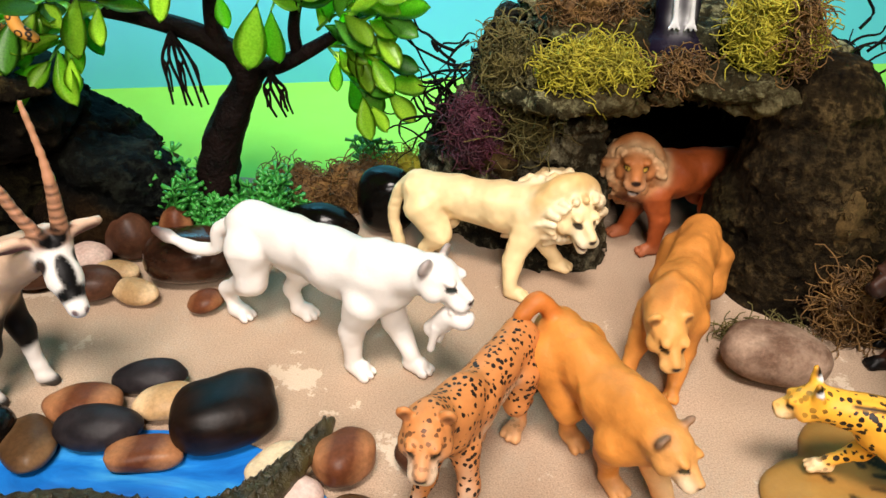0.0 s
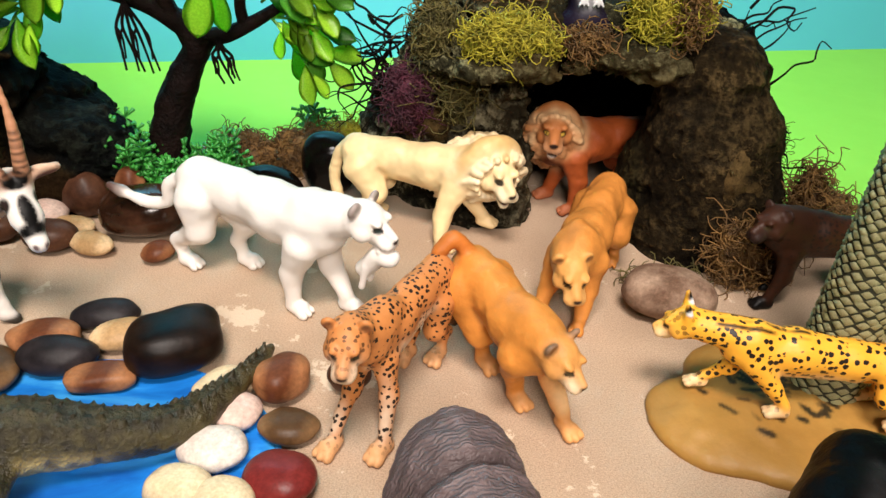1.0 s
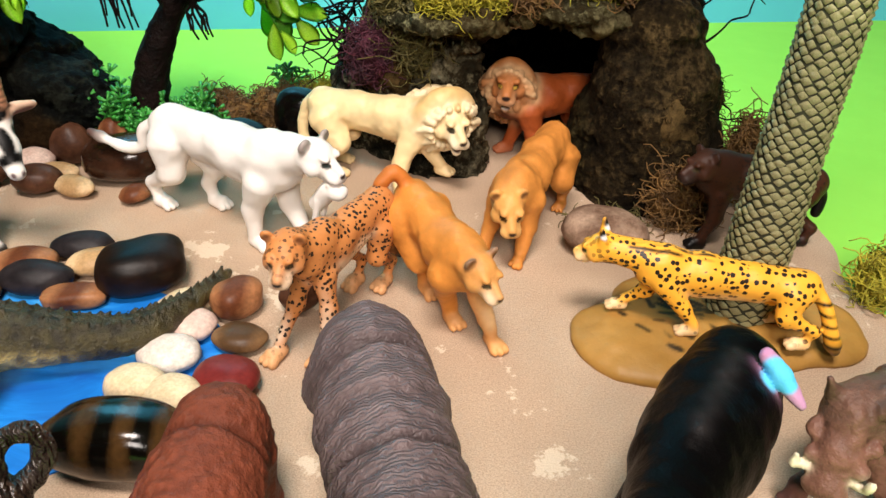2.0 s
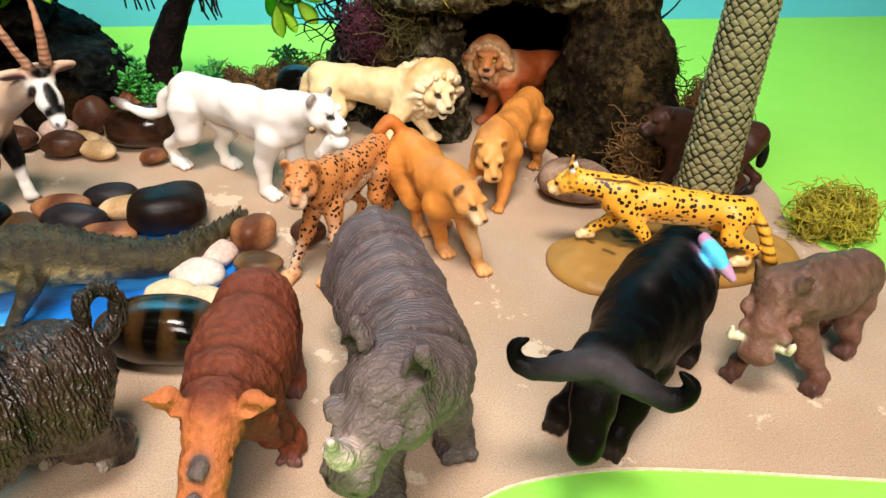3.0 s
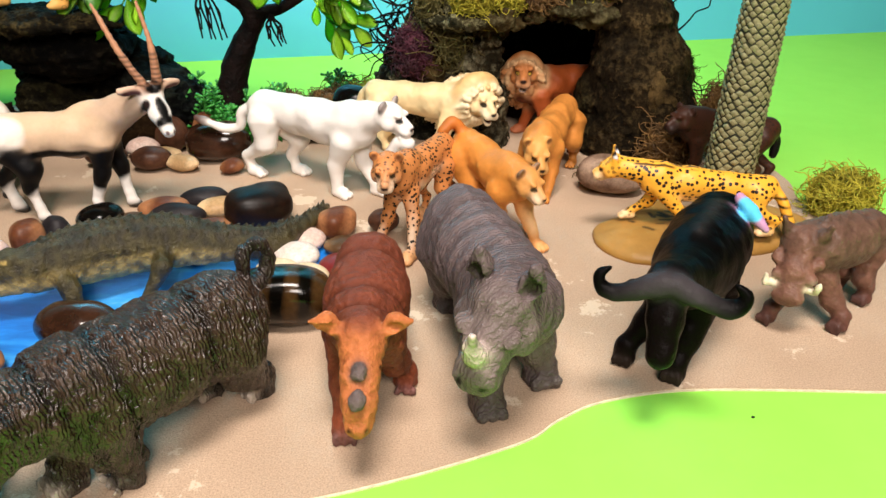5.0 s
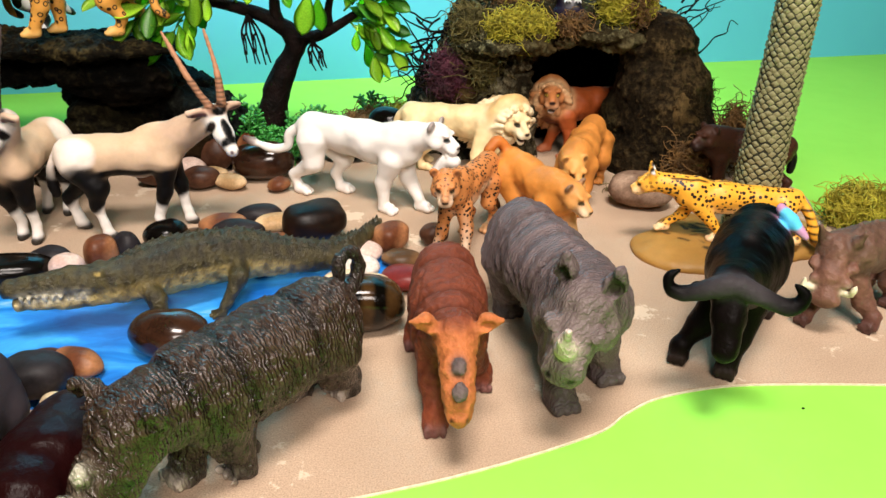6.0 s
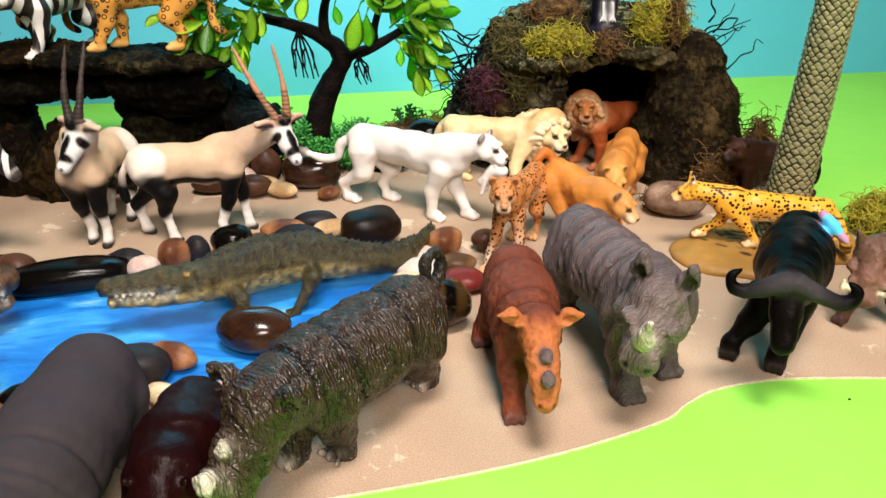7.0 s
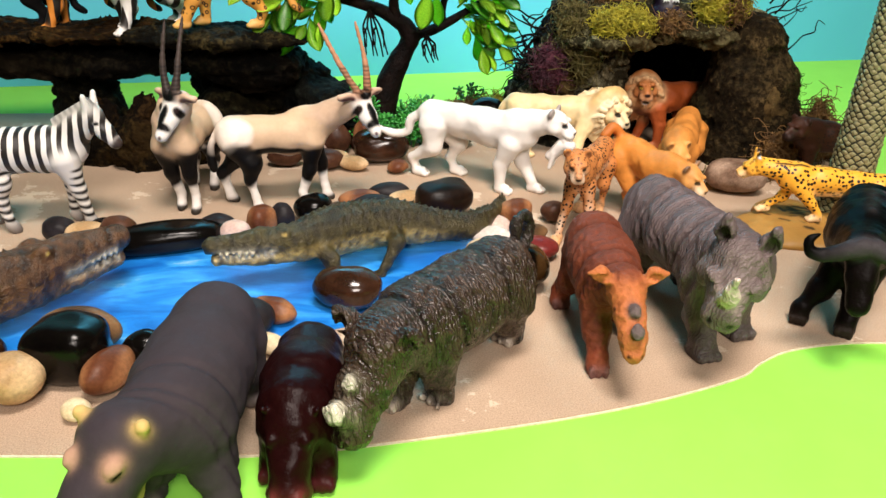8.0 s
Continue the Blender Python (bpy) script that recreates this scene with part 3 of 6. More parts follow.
def cheetah():
    w = Spot(0.055, 0.207, -122)
    c = Clay(0.08, 0.3)
    H = 5.8
    tone, pale = (0.50, 0.19, 0.055), (0.70, 0.52, 0.36)
    feet = [w(0.049, 0.176), w(0.030, 0.178), w(0.072, 0.232), w(0.058, 0.232)]
    cat_torso(c, H, 1.9, -2.1, tone, pale, 1.0, w=0.68, zf=0.80, zh=0.84)
    cat_legs(c, H, feet, 1.9, -2.1, tone, (0.62, 0.33, 0.15), 1.0, w=0.68, legmask=0.3)
    h = Head(w(0.0370, 0.1745, 0.0550), 26, -20)
    c.chain([(1.9, 0, 4.6), h(-0.4, 0, -0.1)], [0.85, 0.66], tone, 1.0)
    cat_head(c, h, 0.84, tone, pale, 0.9, eye=(0.08, 0.05, 0.02))
    for k in (-1, 1):
        c.stroke(h(0.80, k * 0.28, 0.0), h(1.05, k * 0.34, -0.45), 0.05, 0.05, BLACK, 0.03)
    for x, y, z in ((0.030, 0.179, 0.022), (0.049, 0.177, 0.022)):
        c.paint(w(x, y, z), (0.55, 0.45, 1.7), (0.55, 0.40, 0.28), 0.3, 1.0)
    tail(c, [(-2.7, 0, 4.9), w(0.073, 0.237, 0.040), w(0.070, 0.240, 0.026), w(0.076, 0.242, 0.016)], 0.27, 0.22, tone, BLACK, 1.0)
    c.relief = muscle(11, 0.05, 1.5)
    fig(c.skin("cheetah_figurine", vinyl_spots, w.m), "orange toy cheetah with black spots, standing", "toy animal", "toy animals")


def serval():
    w = Spot(0.216, 0.195, 172)
    c = Clay(0.08, 0.3)
    H = 4.35
    tone, pale = (0.80, 0.38, 0.035), (0.78, 0.55, 0.30)
    b = 1.0
    feet = [(1.0, 0.9, b), (3.9, -0.5, b), (-3.6, 1.0, b), (-3.0, -0.8, b)]
    cat_torso(c, H, 2.5, -2.9, tone, pale, 1.0, w=0.92, zf=0.88, zh=0.82, sag=0.03)
    cat_legs(c, H, feet, 2.4, -2.9, tone, pale, 1.0, w=0.9, zf=0.74, zh=0.74, legmask=0.4)
    h = Head(w(0.1645, 0.2045, 0.0425), -10, -20)
    c.chain([(2.6, 0, 4.0), h(-0.3, 0, 0)], [0.80, 0.58], tone, 1.0)
    cat_head(c, h, 0.66, tone, pale, 0.7, ears=False)
    for k in (-1, 1):
        c.cone(h(-0.25, k * 0.36, 0.35), h(-0.35, k * 0.5, 1.05), 0.25, 0.12, tone, 0, 0.08)
        c.paint(h(-0.45, k * 0.5, 0.85), (0.25, 0.25, 0.28), BLACK, 0.05)
        c.paint(h(-0.45, k * 0.48, 0.70), (0.25, 0.25, 0.12), (0.8, 0.8, 0.8), 0.04)
    for y in (-0.45, 0.05, 0.45):
        c.stroke((4.1, y * 0.7, 4.75), (0.6, y, 4.6), 0.07, 0.10, BLACK, 0.05)
    line = [(-3.5, 0, 3.7), (-4.2, 0.5, 3.0), (-4.6, 0.9, 2.0), (-4.9, 1.0, 1.35)]
    tail(c, line, 0.26, 0.24, tone, BLACK)
    for i in range(5):
        s = i / 4
        c.paint((-4.05 - 0.8 * s, 0.4 + 0.6 * s, 3.15 - 1.75 * s), (0.5, 0.5, 0.11), BLACK, 0.05)
    c.relief = muscle(12, 0.03, 1.5)
    fig(c.skin("serval_figurine", vinyl_serval, w.m), "yellow toy serval with black spots and streaks on a sand-coloured base", "toy animal", "toy animals")


def oryx(name, spot, feet, head, yaw, pitch, label, horn_tone, tips, hump=0.0):
    """A gemsbok: pale brown body, black flank stripe and legs, white socks, a striped face and long straight horns."""
    w = spot
    c = Clay(0.1, 0.4)
    H = 7.6
    body, pale = (0.60, 0.42, 0.27), (0.78, 0.68, 0.58)
    xf, xh = 2.4, -2.9
    c.chain([(xh + 0.2, 0, 5.2), (-1.0, 0, 5.1), (1.0, 0, 5.05), (xf - 0.1, 0, 5.3)], [1.25, 1.2, 1.35, 1.3], body)
    c.ball((xf - 0.3, 0, 6.2 + hump), (1.3, 0.7, 0.75), body)
    c.paint((xh - 0.6, 0, 5.4), (1.5, 1.6, 1.2), pale, 0.6)
    for i, foot in enumerate(feet):
        fx, fy = foot[0], foot[1]
        s = 1 if i % 2 == 0 else -1
        if i < 2:
            top, mid, ank = (xf, s * 0.7, 4.7), ((xf + fx) / 2 + 0.1, (s * 0.7 + fy) / 2, 2.8), (fx - 0.1, fy, 1.1)
            c.chain([top, mid, ank], [0.85, 0.42, 0.30], BLACK)
            c.paint((xf - 0.1, s * 0.9, 5.35), (1.5, 0.95, 1.1), body, 0.12)
        else:
            top, knee, hock = (xh + 0.3, s * 0.6, 4.8), ((xh + fx) / 2 + 0.5, (s * 0.75 + fy) / 2, 3.4), (fx - 0.4, fy, 2.2)
            ank = (fx - 0.1, fy, 1.0)
            c.chain([top, knee, hock, ank], [1.05, 0.68, 0.36, 0.28], BLACK)
            c.paint((top[0] - 0.1, top[1] * 1.3, top[2] + 0.55), (1.5, 0.9, 1.05), pale, 0.12)
        c.cone(ank, (fx, fy, 0.55), 0.30, 0.34, WHITE, 0, 0.15)
        c.cone((fx, fy, 0.4), (fx + 0.3, fy, 0.2), 0.34, 0.28, (0.03, 0.025, 0.02), 0, 0.1)
        c.paint((fx - 0.05, fy, 1.25), (0.7, 0.5, 1.0), WHITE, 0.12)
        c.paint((fx + 0.25, fy, 0.15), (0.5, 0.45, 0.25), (0.03, 0.025, 0.02), 0.05)
    c.paint((-0.2, 0, 4.25), (2.9, 1.8, 0.33), BLACK, 0.08)
    c.paint((0.2, 0, 3.55), (1.9, 1.0, 0.36), WHITE, 0.10)
    h = Head(head, yaw, pitch)
    neck = np.array((xf, 0, 5.6 + hump * 0.6))
    c.chain([tuple(neck), h(-0.5, 0, -0.2)], [1.2, 0.72], (0.52, 0.36, 0.25))
    c.chain([h(-0.3, 0, 0), h(0.9, 0, -0.1), h(2.0, 0, -0.2)], [0.72, 0.56, 0.40], WHITE, 0, 0.25)
    c.paint(h(0.95, 0, 0.5), (0.75, 0.30, 0.35), BLACK, 0.06, turn=h.turn)
    c.paint(h(-0.35, 0, 0.75), (0.42, 0.5, 0.35), BLACK, 0.06, turn=h.turn)
    c.paint(h(1.55, 0, 0.1), (0.28, 0.6, 0.55), BLACK, 0.08, turn=h.turn)
    for k in (-1, 1):
        c.paint(h(0.35, k * 0.62, -0.05), (0.28, 0.2, 0.9), BLACK, 0.06, turn=h.turn)
        c.paint(h(0.35, k * 0.6, 0.2), (0.2, 0.2, 0.16), (0.02, 0.01, 0.01), 0.03, turn=h.turn)
        c.paint(h(2.25, k * 0.2, 0.0), (0.16, 0.1, 0.12), (0.15, 0.1, 0.1), 0.03, turn=h.turn)
        ear = h(-0.75, k * 1.75, 0.35)
        c.cone(h(-0.45, k * 0.55, 0.35), ear, 0.22, 0.12, (0.62, 0.42, 0.30), 0, 0.15)
        c.ball(h(-0.6, k * 1.15, 0.35), (0.22, 0.75, 0.38), (0.62, 0.42, 0.30), 0, 0.12, turn=h.turn)
        c.paint(h(-0.35, k * 1.2, 0.35), (0.22, 0.6, 0.24), (0.12, 0.05, 0.05), 0.06, turn=h.turn)
        tip = tips[0] if k > 0 else tips[1]
        root = np.array(h(-0.35, k * 0.32, 0.6))
        line = smooth_line([root, (root + np.array(tip)) / 2 + np.array(h.s) * 0.15 * k + np.array(h.f) * 0.25, tip], 6)
        c.chain([tuple(p) for p in line], list(np.linspace(0.26, 0.08, len(line))), horn_tone, 0, 0.12)
        for i in range(1, 8):
            p = line[0] + (line[6] - line[0]) * i / 8
            c.paint(tuple(p), (0.5, 0.5, 0.07), blendto(horn_tone, BLACK, 0.75), 0.05)
    tail(c, [(xh - 0.9, 0, 5.4), (xh - 1.4, 0, 4.2), (xh - 1.3, 0, 2.8)], 0.16, 0.28, BLACK)
    c.relief = muscle(21, 0.05, 1.1)
    fig(c.skin(name, vinyl_oryx, w.m), label, "toy animal", "toy animals")


def zebra():
    w = Spot(-0.299, 0.207, 8)
    c = Clay(0.1, 0.4)
    pale = (0.78, 0.74, 0.68)
    feet = [(1.7, 0.6), (2.9, -0.6), (-3.2, 0.8), (-1.7, -0.9)]
    c.chain([(-2.9, 0, 5.3), (-0.9, 0, 5.1), (0.9, 0, 5.1), (2.2, 0, 5.2)], [1.35, 1.35, 1.4, 1.25], pale, 1.0)
    for i, (fx, fy) in enumerate(feet):
        s = 1 if i % 2 == 0 else -1
        if i < 2:
            c.chain([(2.1, s * 0.7, 4.6), ((2.1 + fx) / 2, fy, 2.6), (fx, fy, 0.6)], [0.9, 0.42, 0.32], pale, 0.0)
        else:
            c.chain([(-2.8, s * 0.7, 4.7), ((fx - 2.8) / 2 + 0.4, fy, 3.3), (fx - 0.3, fy, 2.1), (fx, fy, 0.6)], [1.1, 0.62, 0.36, 0.3], pale, 0.0)
        c.cone((fx, fy, 0.5), (fx + 0.2, fy, 0.2), 0.38, 0.36, (0.12, 0.10, 0.09), 0, 0.1)
        for k in range(7):
            c.paint((fx, fy, 1.0 + 0.52 * k), (0.9, 0.9, 0.13), BLACK, 0.05, turn=(12, 10, 0))
    h = Head((4.1, -0.5, 7.1), -16, -48)
    c.chain([(2.2, 0, 5.5), (3.1, -0.15, 6.5), h(-0.2, 0, 0.1)], [1.15, 0.85, 0.68], pale, 1.0)
    c.chain([h(-0.1, 0, 0), h(1.0, 0, -0.05), h(1.9, 0, -0.1)], [0.66, 0.50, 0.40], pale, 1.0, 0.25)
    c.paint(h(2.15, 0, -0.1), (0.45, 0.6, 0.6), (0.05, 0.035, 0.03), 0.1)
    for k in (-1, 1):
        c.cone(h(-0.5, k * 0.42, 0.4), h(-1.15, k * 0.62, 0.95), 0.27, 0.16, pale, 0, 0.12)
        c.paint(h(0.4, k * 0.55, 0.2), (0.17, 0.17, 0.13), BLACK, 0.03)
    for i in range(14):
        s = i / 13
        p = np.array((2.0, 0, 6.5)) * (1 - s) + np.array(h(-0.4, 0, 0.7)) * s
        c.cone(tuple(p + (0, 0, -0.3)), tuple(p + (-0.35, 0, 0.45)), 0.26, 0.14, BLACK if i % 2 else pale, 0, 0.08)
    tail(c, [(-4.0, 0, 5.8), (-4.6, 0, 4.2), (-4.6, 0, 2.8)], 0.2, 0.26, BLACK)
    fig(c.skin("zebra_figurine", vinyl_zebra, w.m), "black and white striped toy zebra", "toy animal", "toy animals")


def heavy_legs(c, feet, xf, xh, top_z, r, tone, foot_tone, nail):
    for i, foot in enumerate(feet):
        fx, fy = foot[0], foot[1]
        x = xf if i < 2 else xh
        s = 1 if i % 2 == 0 else -1
        kx = (x + fx) / 2 + (0.25 if i > 1 else -0.1)
        c.chain([(x, s * r * 1.15, top_z), (kx, (s * r + fy) / 2, top_z * 0.55), (fx - 0.1, fy, 0.8)], [r * 1.45, r * 1.0, r * 0.74], tone)
        c.cone((fx, fy, 0.75), (fx + 0.12, fy, 0.35), r * 0.78, r * 0.9, foot_tone, 0, 0.25)
        for k in (-1, 0, 1):
            c.ball((fx + 0.12 + r * 0.72, fy + k * r * 0.52, 0.28), (r * 0.32, r * 0.3, 0.3), nail, 0, 0.08)


def folds(lines, amp, width, noise_amp, scale, seed):
    """Skin folds as grooves at places along the body; each bends with height."""
    def fn(P):
        d = noise_amp * lattice_noise(P, scale, seed) + noise_amp * 0.6 * lattice_noise(P, scale * 2.4, seed + 3)
        for x0, bend in lines:
            u = (P[:, 0] - x0 - bend * (P[:, 2] - 4.5)) / width
            d = d + amp * np.exp(-u * u)
        return d
    return fn


def grey_rhino():
    w = Spot(0.079, 0.094, -77)
    c = Clay(0.1, 0.5)
    tone, pale = (0.102, 0.074, 0.074), (0.122, 0.092, 0.086)
    xf, xh = 2.9, -3.0
    c.chain([(xh - 0.2, 0, 4.5), (-0.6, 0, 4.3), (1.4, 0, 4.3), (xf, 0, 4.5)], [1.85, 1.95, 1.88, 1.65], tone)
    c.ball((xh + 0.3, 0, 5.2), (1.7, 1.3, 1.1), tone)
    c.ball((xf - 0.2, 0, 5.4), (1.4, 1.2, 1.0), tone)
    heavy_legs(c, [w(0.101, 0.069), w(0.076, 0.050), w(0.094, 0.125), w(0.066, 0.130)], xf, xh, 3.6, 0.85, tone, blendto(tone, BLACK, 0.5), (0.08, 0.065, 0.06))
    h = Head(w(0.0760, 0.0325, 0.0575), -46, -37, -8)
    c.chain([(xf - 0.2, 0, 4.5), (xf + 1.2, -0.15, 4.7), h(-0.6, 0, -0.2)], [1.8, 1.6, 1.3], tone)
    c.chain([h(-0.2, 0, 0), h(0.9, 0, -0.25), h(2.0, 0, -0.55)], [1.15, 0.95, 0.80], pale, 0, 0.25)
    c.ball(h(2.2, 0, -0.75), (0.65, 0.88, 0.55), pale, 0, 0.2, turn=h.turn)
    for q in range(4):
        c.cone(h(1.55 + 0.28 * q, -0.6, 0.05 - 0.15 * q), h(1.55 + 0.28 * q, 0.6, 0.05 - 0.15 * q), 0.20, 0.20, pale, 0, 0.06)
    c.chain([h(1.75, 0, 0.1), h(1.95, 0, 0.95), h(1.75, 0, 2.15)], [0.46, 0.38, 0.13], (0.50, 0.40, 0.36), 0, 0.10)
    for k in (-1, 1):
        c.chain([h(-0.7, k * 0.72, 0.55), h(-0.95, k * 0.95, 1.05), h(-1.25, k * 1.02, 1.75)], [0.26, 0.48, 0.22], tone, 0, 0.10)
        c.ball(h(-0.62, k * 1.0, 1.25), (0.36, 0.30, 0.52), tone, 0, 0.05, turn=h.turn, cut=True)
        c.paint(h(-0.80, k * 1.0, 1.25), (0.30, 0.30, 0.50), (0.030, 0.020, 0.018), 0.08, turn=h.turn)
        c.paint(h(1.0, k * 1.05, 0.3), (0.22, 0.2, 0.15), BLACK, 0.04, turn=h.turn)
        c.ball(h(0.9, k * 0.92, 0.5), (0.4, 0.28, 0.2), pale, 0, 0.1, turn=h.turn)
        c.ball(h(0.2, k * 1.1, -0.6), (0.8, 0.5, 0.7), pale, 0, 0.25, turn=h.turn)
        c.paint(h(2.6, k * 0.42, -0.45), (0.2, 0.16, 0.16), BLACK, 0.05, turn=h.turn)
        c.stroke(h(2.75, k * 0.4, -1.0), h(1.3, k * 0.95, -1.0), 0.07, 0.05, BLACK, 0.05)
    tail(c, [(xh - 1.9, 0, 4.8), (xh - 2.3, 0.2, 3.6), (xh - 2.1, 0.2, 2.4)], 0.22, 0.14, tone)

    def hide(P):
        d = 0.04 * lattice_noise(P, 2.0, 31) + 0.03 * lattice_noise(P, 4.5, 33)
        for x0, bend in ((1.7, 0.15), (-1.7, -0.2), (3.6, 0.3)):
            u = (P[:, 0] - x0 - bend * (P[:, 2] - 4.5)) / 0.16
            d = d + 0.26 * np.exp(-u * u)
        d = d + 0.035 * np.sin(P[:, 0] * 9.0 + 4.0 * lattice_noise(P, 1.0, 37) + P[:, 2] * 3.0) + 0.03 * lattice_noise(P, 8.0, 38)
        # ribs across the back and a ridge along the spine
        d = d + 0.05 * np.sin(P[:, 0] * 5.2 + 0.6 * np.abs(P[:, 1])) * (np.abs(P[:, 0]) < 2.6) * (P[:, 2] > 3.5)
        return d - 0.09 * np.exp(-(P[:, 1] / 0.28) ** 2) * (P[:, 2] > 5.5) * (P[:, 0] < 2.5)
    c.relief, c.tone_shade = hide, 0.16
    fig(c.skin("grey_rhinoceros_figurine", vinyl_grey, w.m), "grey toy rhinoceros with folded hide and one pale horn", "toy animal", "toy animals")


def brown_rhino():
    w = Spot(0.0290, 0.074, -92)
    c = Clay(0.09, 0.45)
    tone, face = (0.140, 0.036, 0.018), (0.40, 0.125, 0.042)
    xf, xh = 1.9, -2.2
    c.chain([(xh, 0, 4.0), (-0.4, 0, 3.8), (0.8, 0, 3.8), (xf, 0, 4.0)], [1.5, 1.65, 1.6, 1.4], tone)
    c.ball((xh + 0.1, 0, 4.7), (1.2, 1.1, 0.8), tone)
    heavy_legs(c, [w(0.044, 0.066), w(0.0210, 0.0375), w(0.040, 0.100), w(0.016, 0.100)], xf, xh, 3.1, 0.62, tone, (0.24, 0.055, 0.024), (0.14, 0.075, 0.07))
    h = Head(w(0.0282, 0.0315, 0.0440), 0, -30)
    c.chain([(xf, 0, 3.8), h(-0.6, 0, -0.1)], [1.35, 0.95], tone)
    c.chain([h(-0.1, 0, 0), h(1.0, 0, -0.05), h(2.0, 0, -0.15), h(2.6, 0, -0.4)], [0.82, 0.66, 0.58, 0.46], face, 0, 0.25)
    for x in (1.15, 2.15):
        c.ball(h(x, 0, 0.66), (0.38, 0.28, 0.22), (0.10, 0.075, 0.07), 0, 0.06, turn=h.turn)
        c.paint(h(x, 0, 0.76), (0.38, 0.29, 0.24), (0.10, 0.075, 0.07), 0.04, turn=h.turn)
    for k in (-1, 1):
        c.chain([h(-0.45, k * 0.7, 0.35), h(-0.7, k * 1.2, 0.65), h(-0.7, k * 1.75, 0.75)], [0.26, 0.36, 0.10], face, 0, 0.12)
        c.ball(h(-0.4, k * 1.2, 0.75), (0.22, 0.36, 0.24), face, 0, 0.06, turn=h.turn, cut=True)
        c.paint(h(0.8, k * 0.78, 0.2), (0.15, 0.14, 0.11), BLACK, 0.04)
        c.paint(h(2.95, k * 0.32, -0.15), (0.14, 0.11, 0.11), BLACK, 0.05)
    tail(c, [(xh - 1.4, 0, 4.2), (xh - 1.7, 0, 3.0)], 0.18, 0.12, tone)
    c.relief, c.tone_shade = folds([(1.4, 0.1), (-1.2, -0.1), (2.5, 0.3)], 0.12, 0.14, 0.05, 4.5, 41), 0.15
    fig(c.skin("brown_rhinoceros_figurine", vinyl_brown, w.m), "reddish-brown toy rhinoceros with two grey horn stubs", "toy animal", "toy animals")


def dark_rhino():
    w = Spot(-0.047, 0.035, -133)
    c = Clay(0.1, 0.5)
    tone = (0.030, 0.0170, 0.0105)
    xf, xh = 2.6, -3.0
    c.chain([(xh - 0.2, 0, 4.1), (-0.6, 0, 3.9), (1.2, 0, 3.9), (xf, 0, 4.1)], [1.75, 1.95, 1.9, 1.75], tone)
    c.ball((xh + 0.4, 0, 4.9), (1.7, 1.3, 1.0), tone)
    c.ball((xf - 0.1, 0, 5.0), (1.4, 1.2, 0.9), tone)
    heavy_legs(c, [w(-0.0535, 0.0185), w(-0.0735, 0.0165), w(-0.016, 0.066), (-3.2, -1.4)], xf, xh, 3.2, 0.80, tone, (0.02, 0.014, 0.011), (0.42, 0.35, 0.29))
    h = Head(w(-0.0805, -0.0140, 0.0440), 10, -44)
    c.chain([(xf, 0, 4.2), h(-0.5, 0, 0.1)], [1.7, 1.35], tone)
    c.chain([h(-0.3, 0, 0), h(1.2, 0, 0), h(2.4, 0, -0.1)], [1.25, 1.02, 0.85], tone, 0, 0.3)
    c.ball(h(2.8, 0, -0.3), (0.7, 0.9, 0.6), tone, 0, 0.25, turn=h.turn)
    for x, r in ((1.2, 0.46), (2.4, 0.60)):
        c.cone(h(x, 0, 0.5), h(x + 0.05, 0, 1.05), r, r * 0.85, (0.12, 0.10, 0.07), 0, 0.08)
        c.paint(h(x + 0.05, 0, 1.55), (r * 0.95, r * 0.95, 0.34), (0.46, 0.43, 0.33), 0.08, turn=h.turn)
    for k in (-1, 1):
        c.chain([h(-0.6, k * 0.95, 0.5), h(-0.9, k * 1.4, 0.9), h(-1.0, k * 1.6, 1.4)], [0.32, 0.48, 0.26], tone, 0, 0.12)
        c.ball(h(-0.6, k * 1.5, 1.05), (0.3, 0.32, 0.45), tone, 0, 0.06, turn=h.turn, cut=True)
        c.paint(h(1.1, k * 1.0, 0.2), (0.2, 0.18, 0.14), BLACK, 0.04)
    line = smooth_line([(xh - 1.8, 0, 4.6), (xh - 2.5, 0, 5.4), (xh - 2.3, 0, 6.4), (xh - 1.5, 0, 6.4), (xh - 1.4, 0, 5.6)], 5)
    c.chain([tuple(p) for p in line], list(np.linspace(0.26, 0.20, len(line))), (0.02, 0.014, 0.011), 0, 0.15)

    def hide(P):
        d = 0.06 * lattice_noise(P, 2.4, 51) + 0.07 * lattice_noise(P, 5.5, 52)
        d = d + 0.035 * np.sin(P[:, 0] * 15.0 + 3.5 * lattice_noise(P, 1.1, 53) + P[:, 2] * 2.0) * (0.6 + 0.4 * lattice_noise(P, 0.8, 57))
        for x0, bend in ((1.7, 0.1), (-1.6, -0.1), (3.5, 0.3)):
            u = (P[:, 0] - x0 - bend * (P[:, 2] - 4.5)) / 0.2
            d = d + 0.14 * np.exp(-u * u)
        return d
    c.relief, c.tone_shade = hide, 0.30
    fig(c.skin("dark_rhinoceros_figurine", vinyl_dark, w.m), "dark brown glossy toy rhinoceros with blunt horns and curled tail", "toy animal", "toy animals")


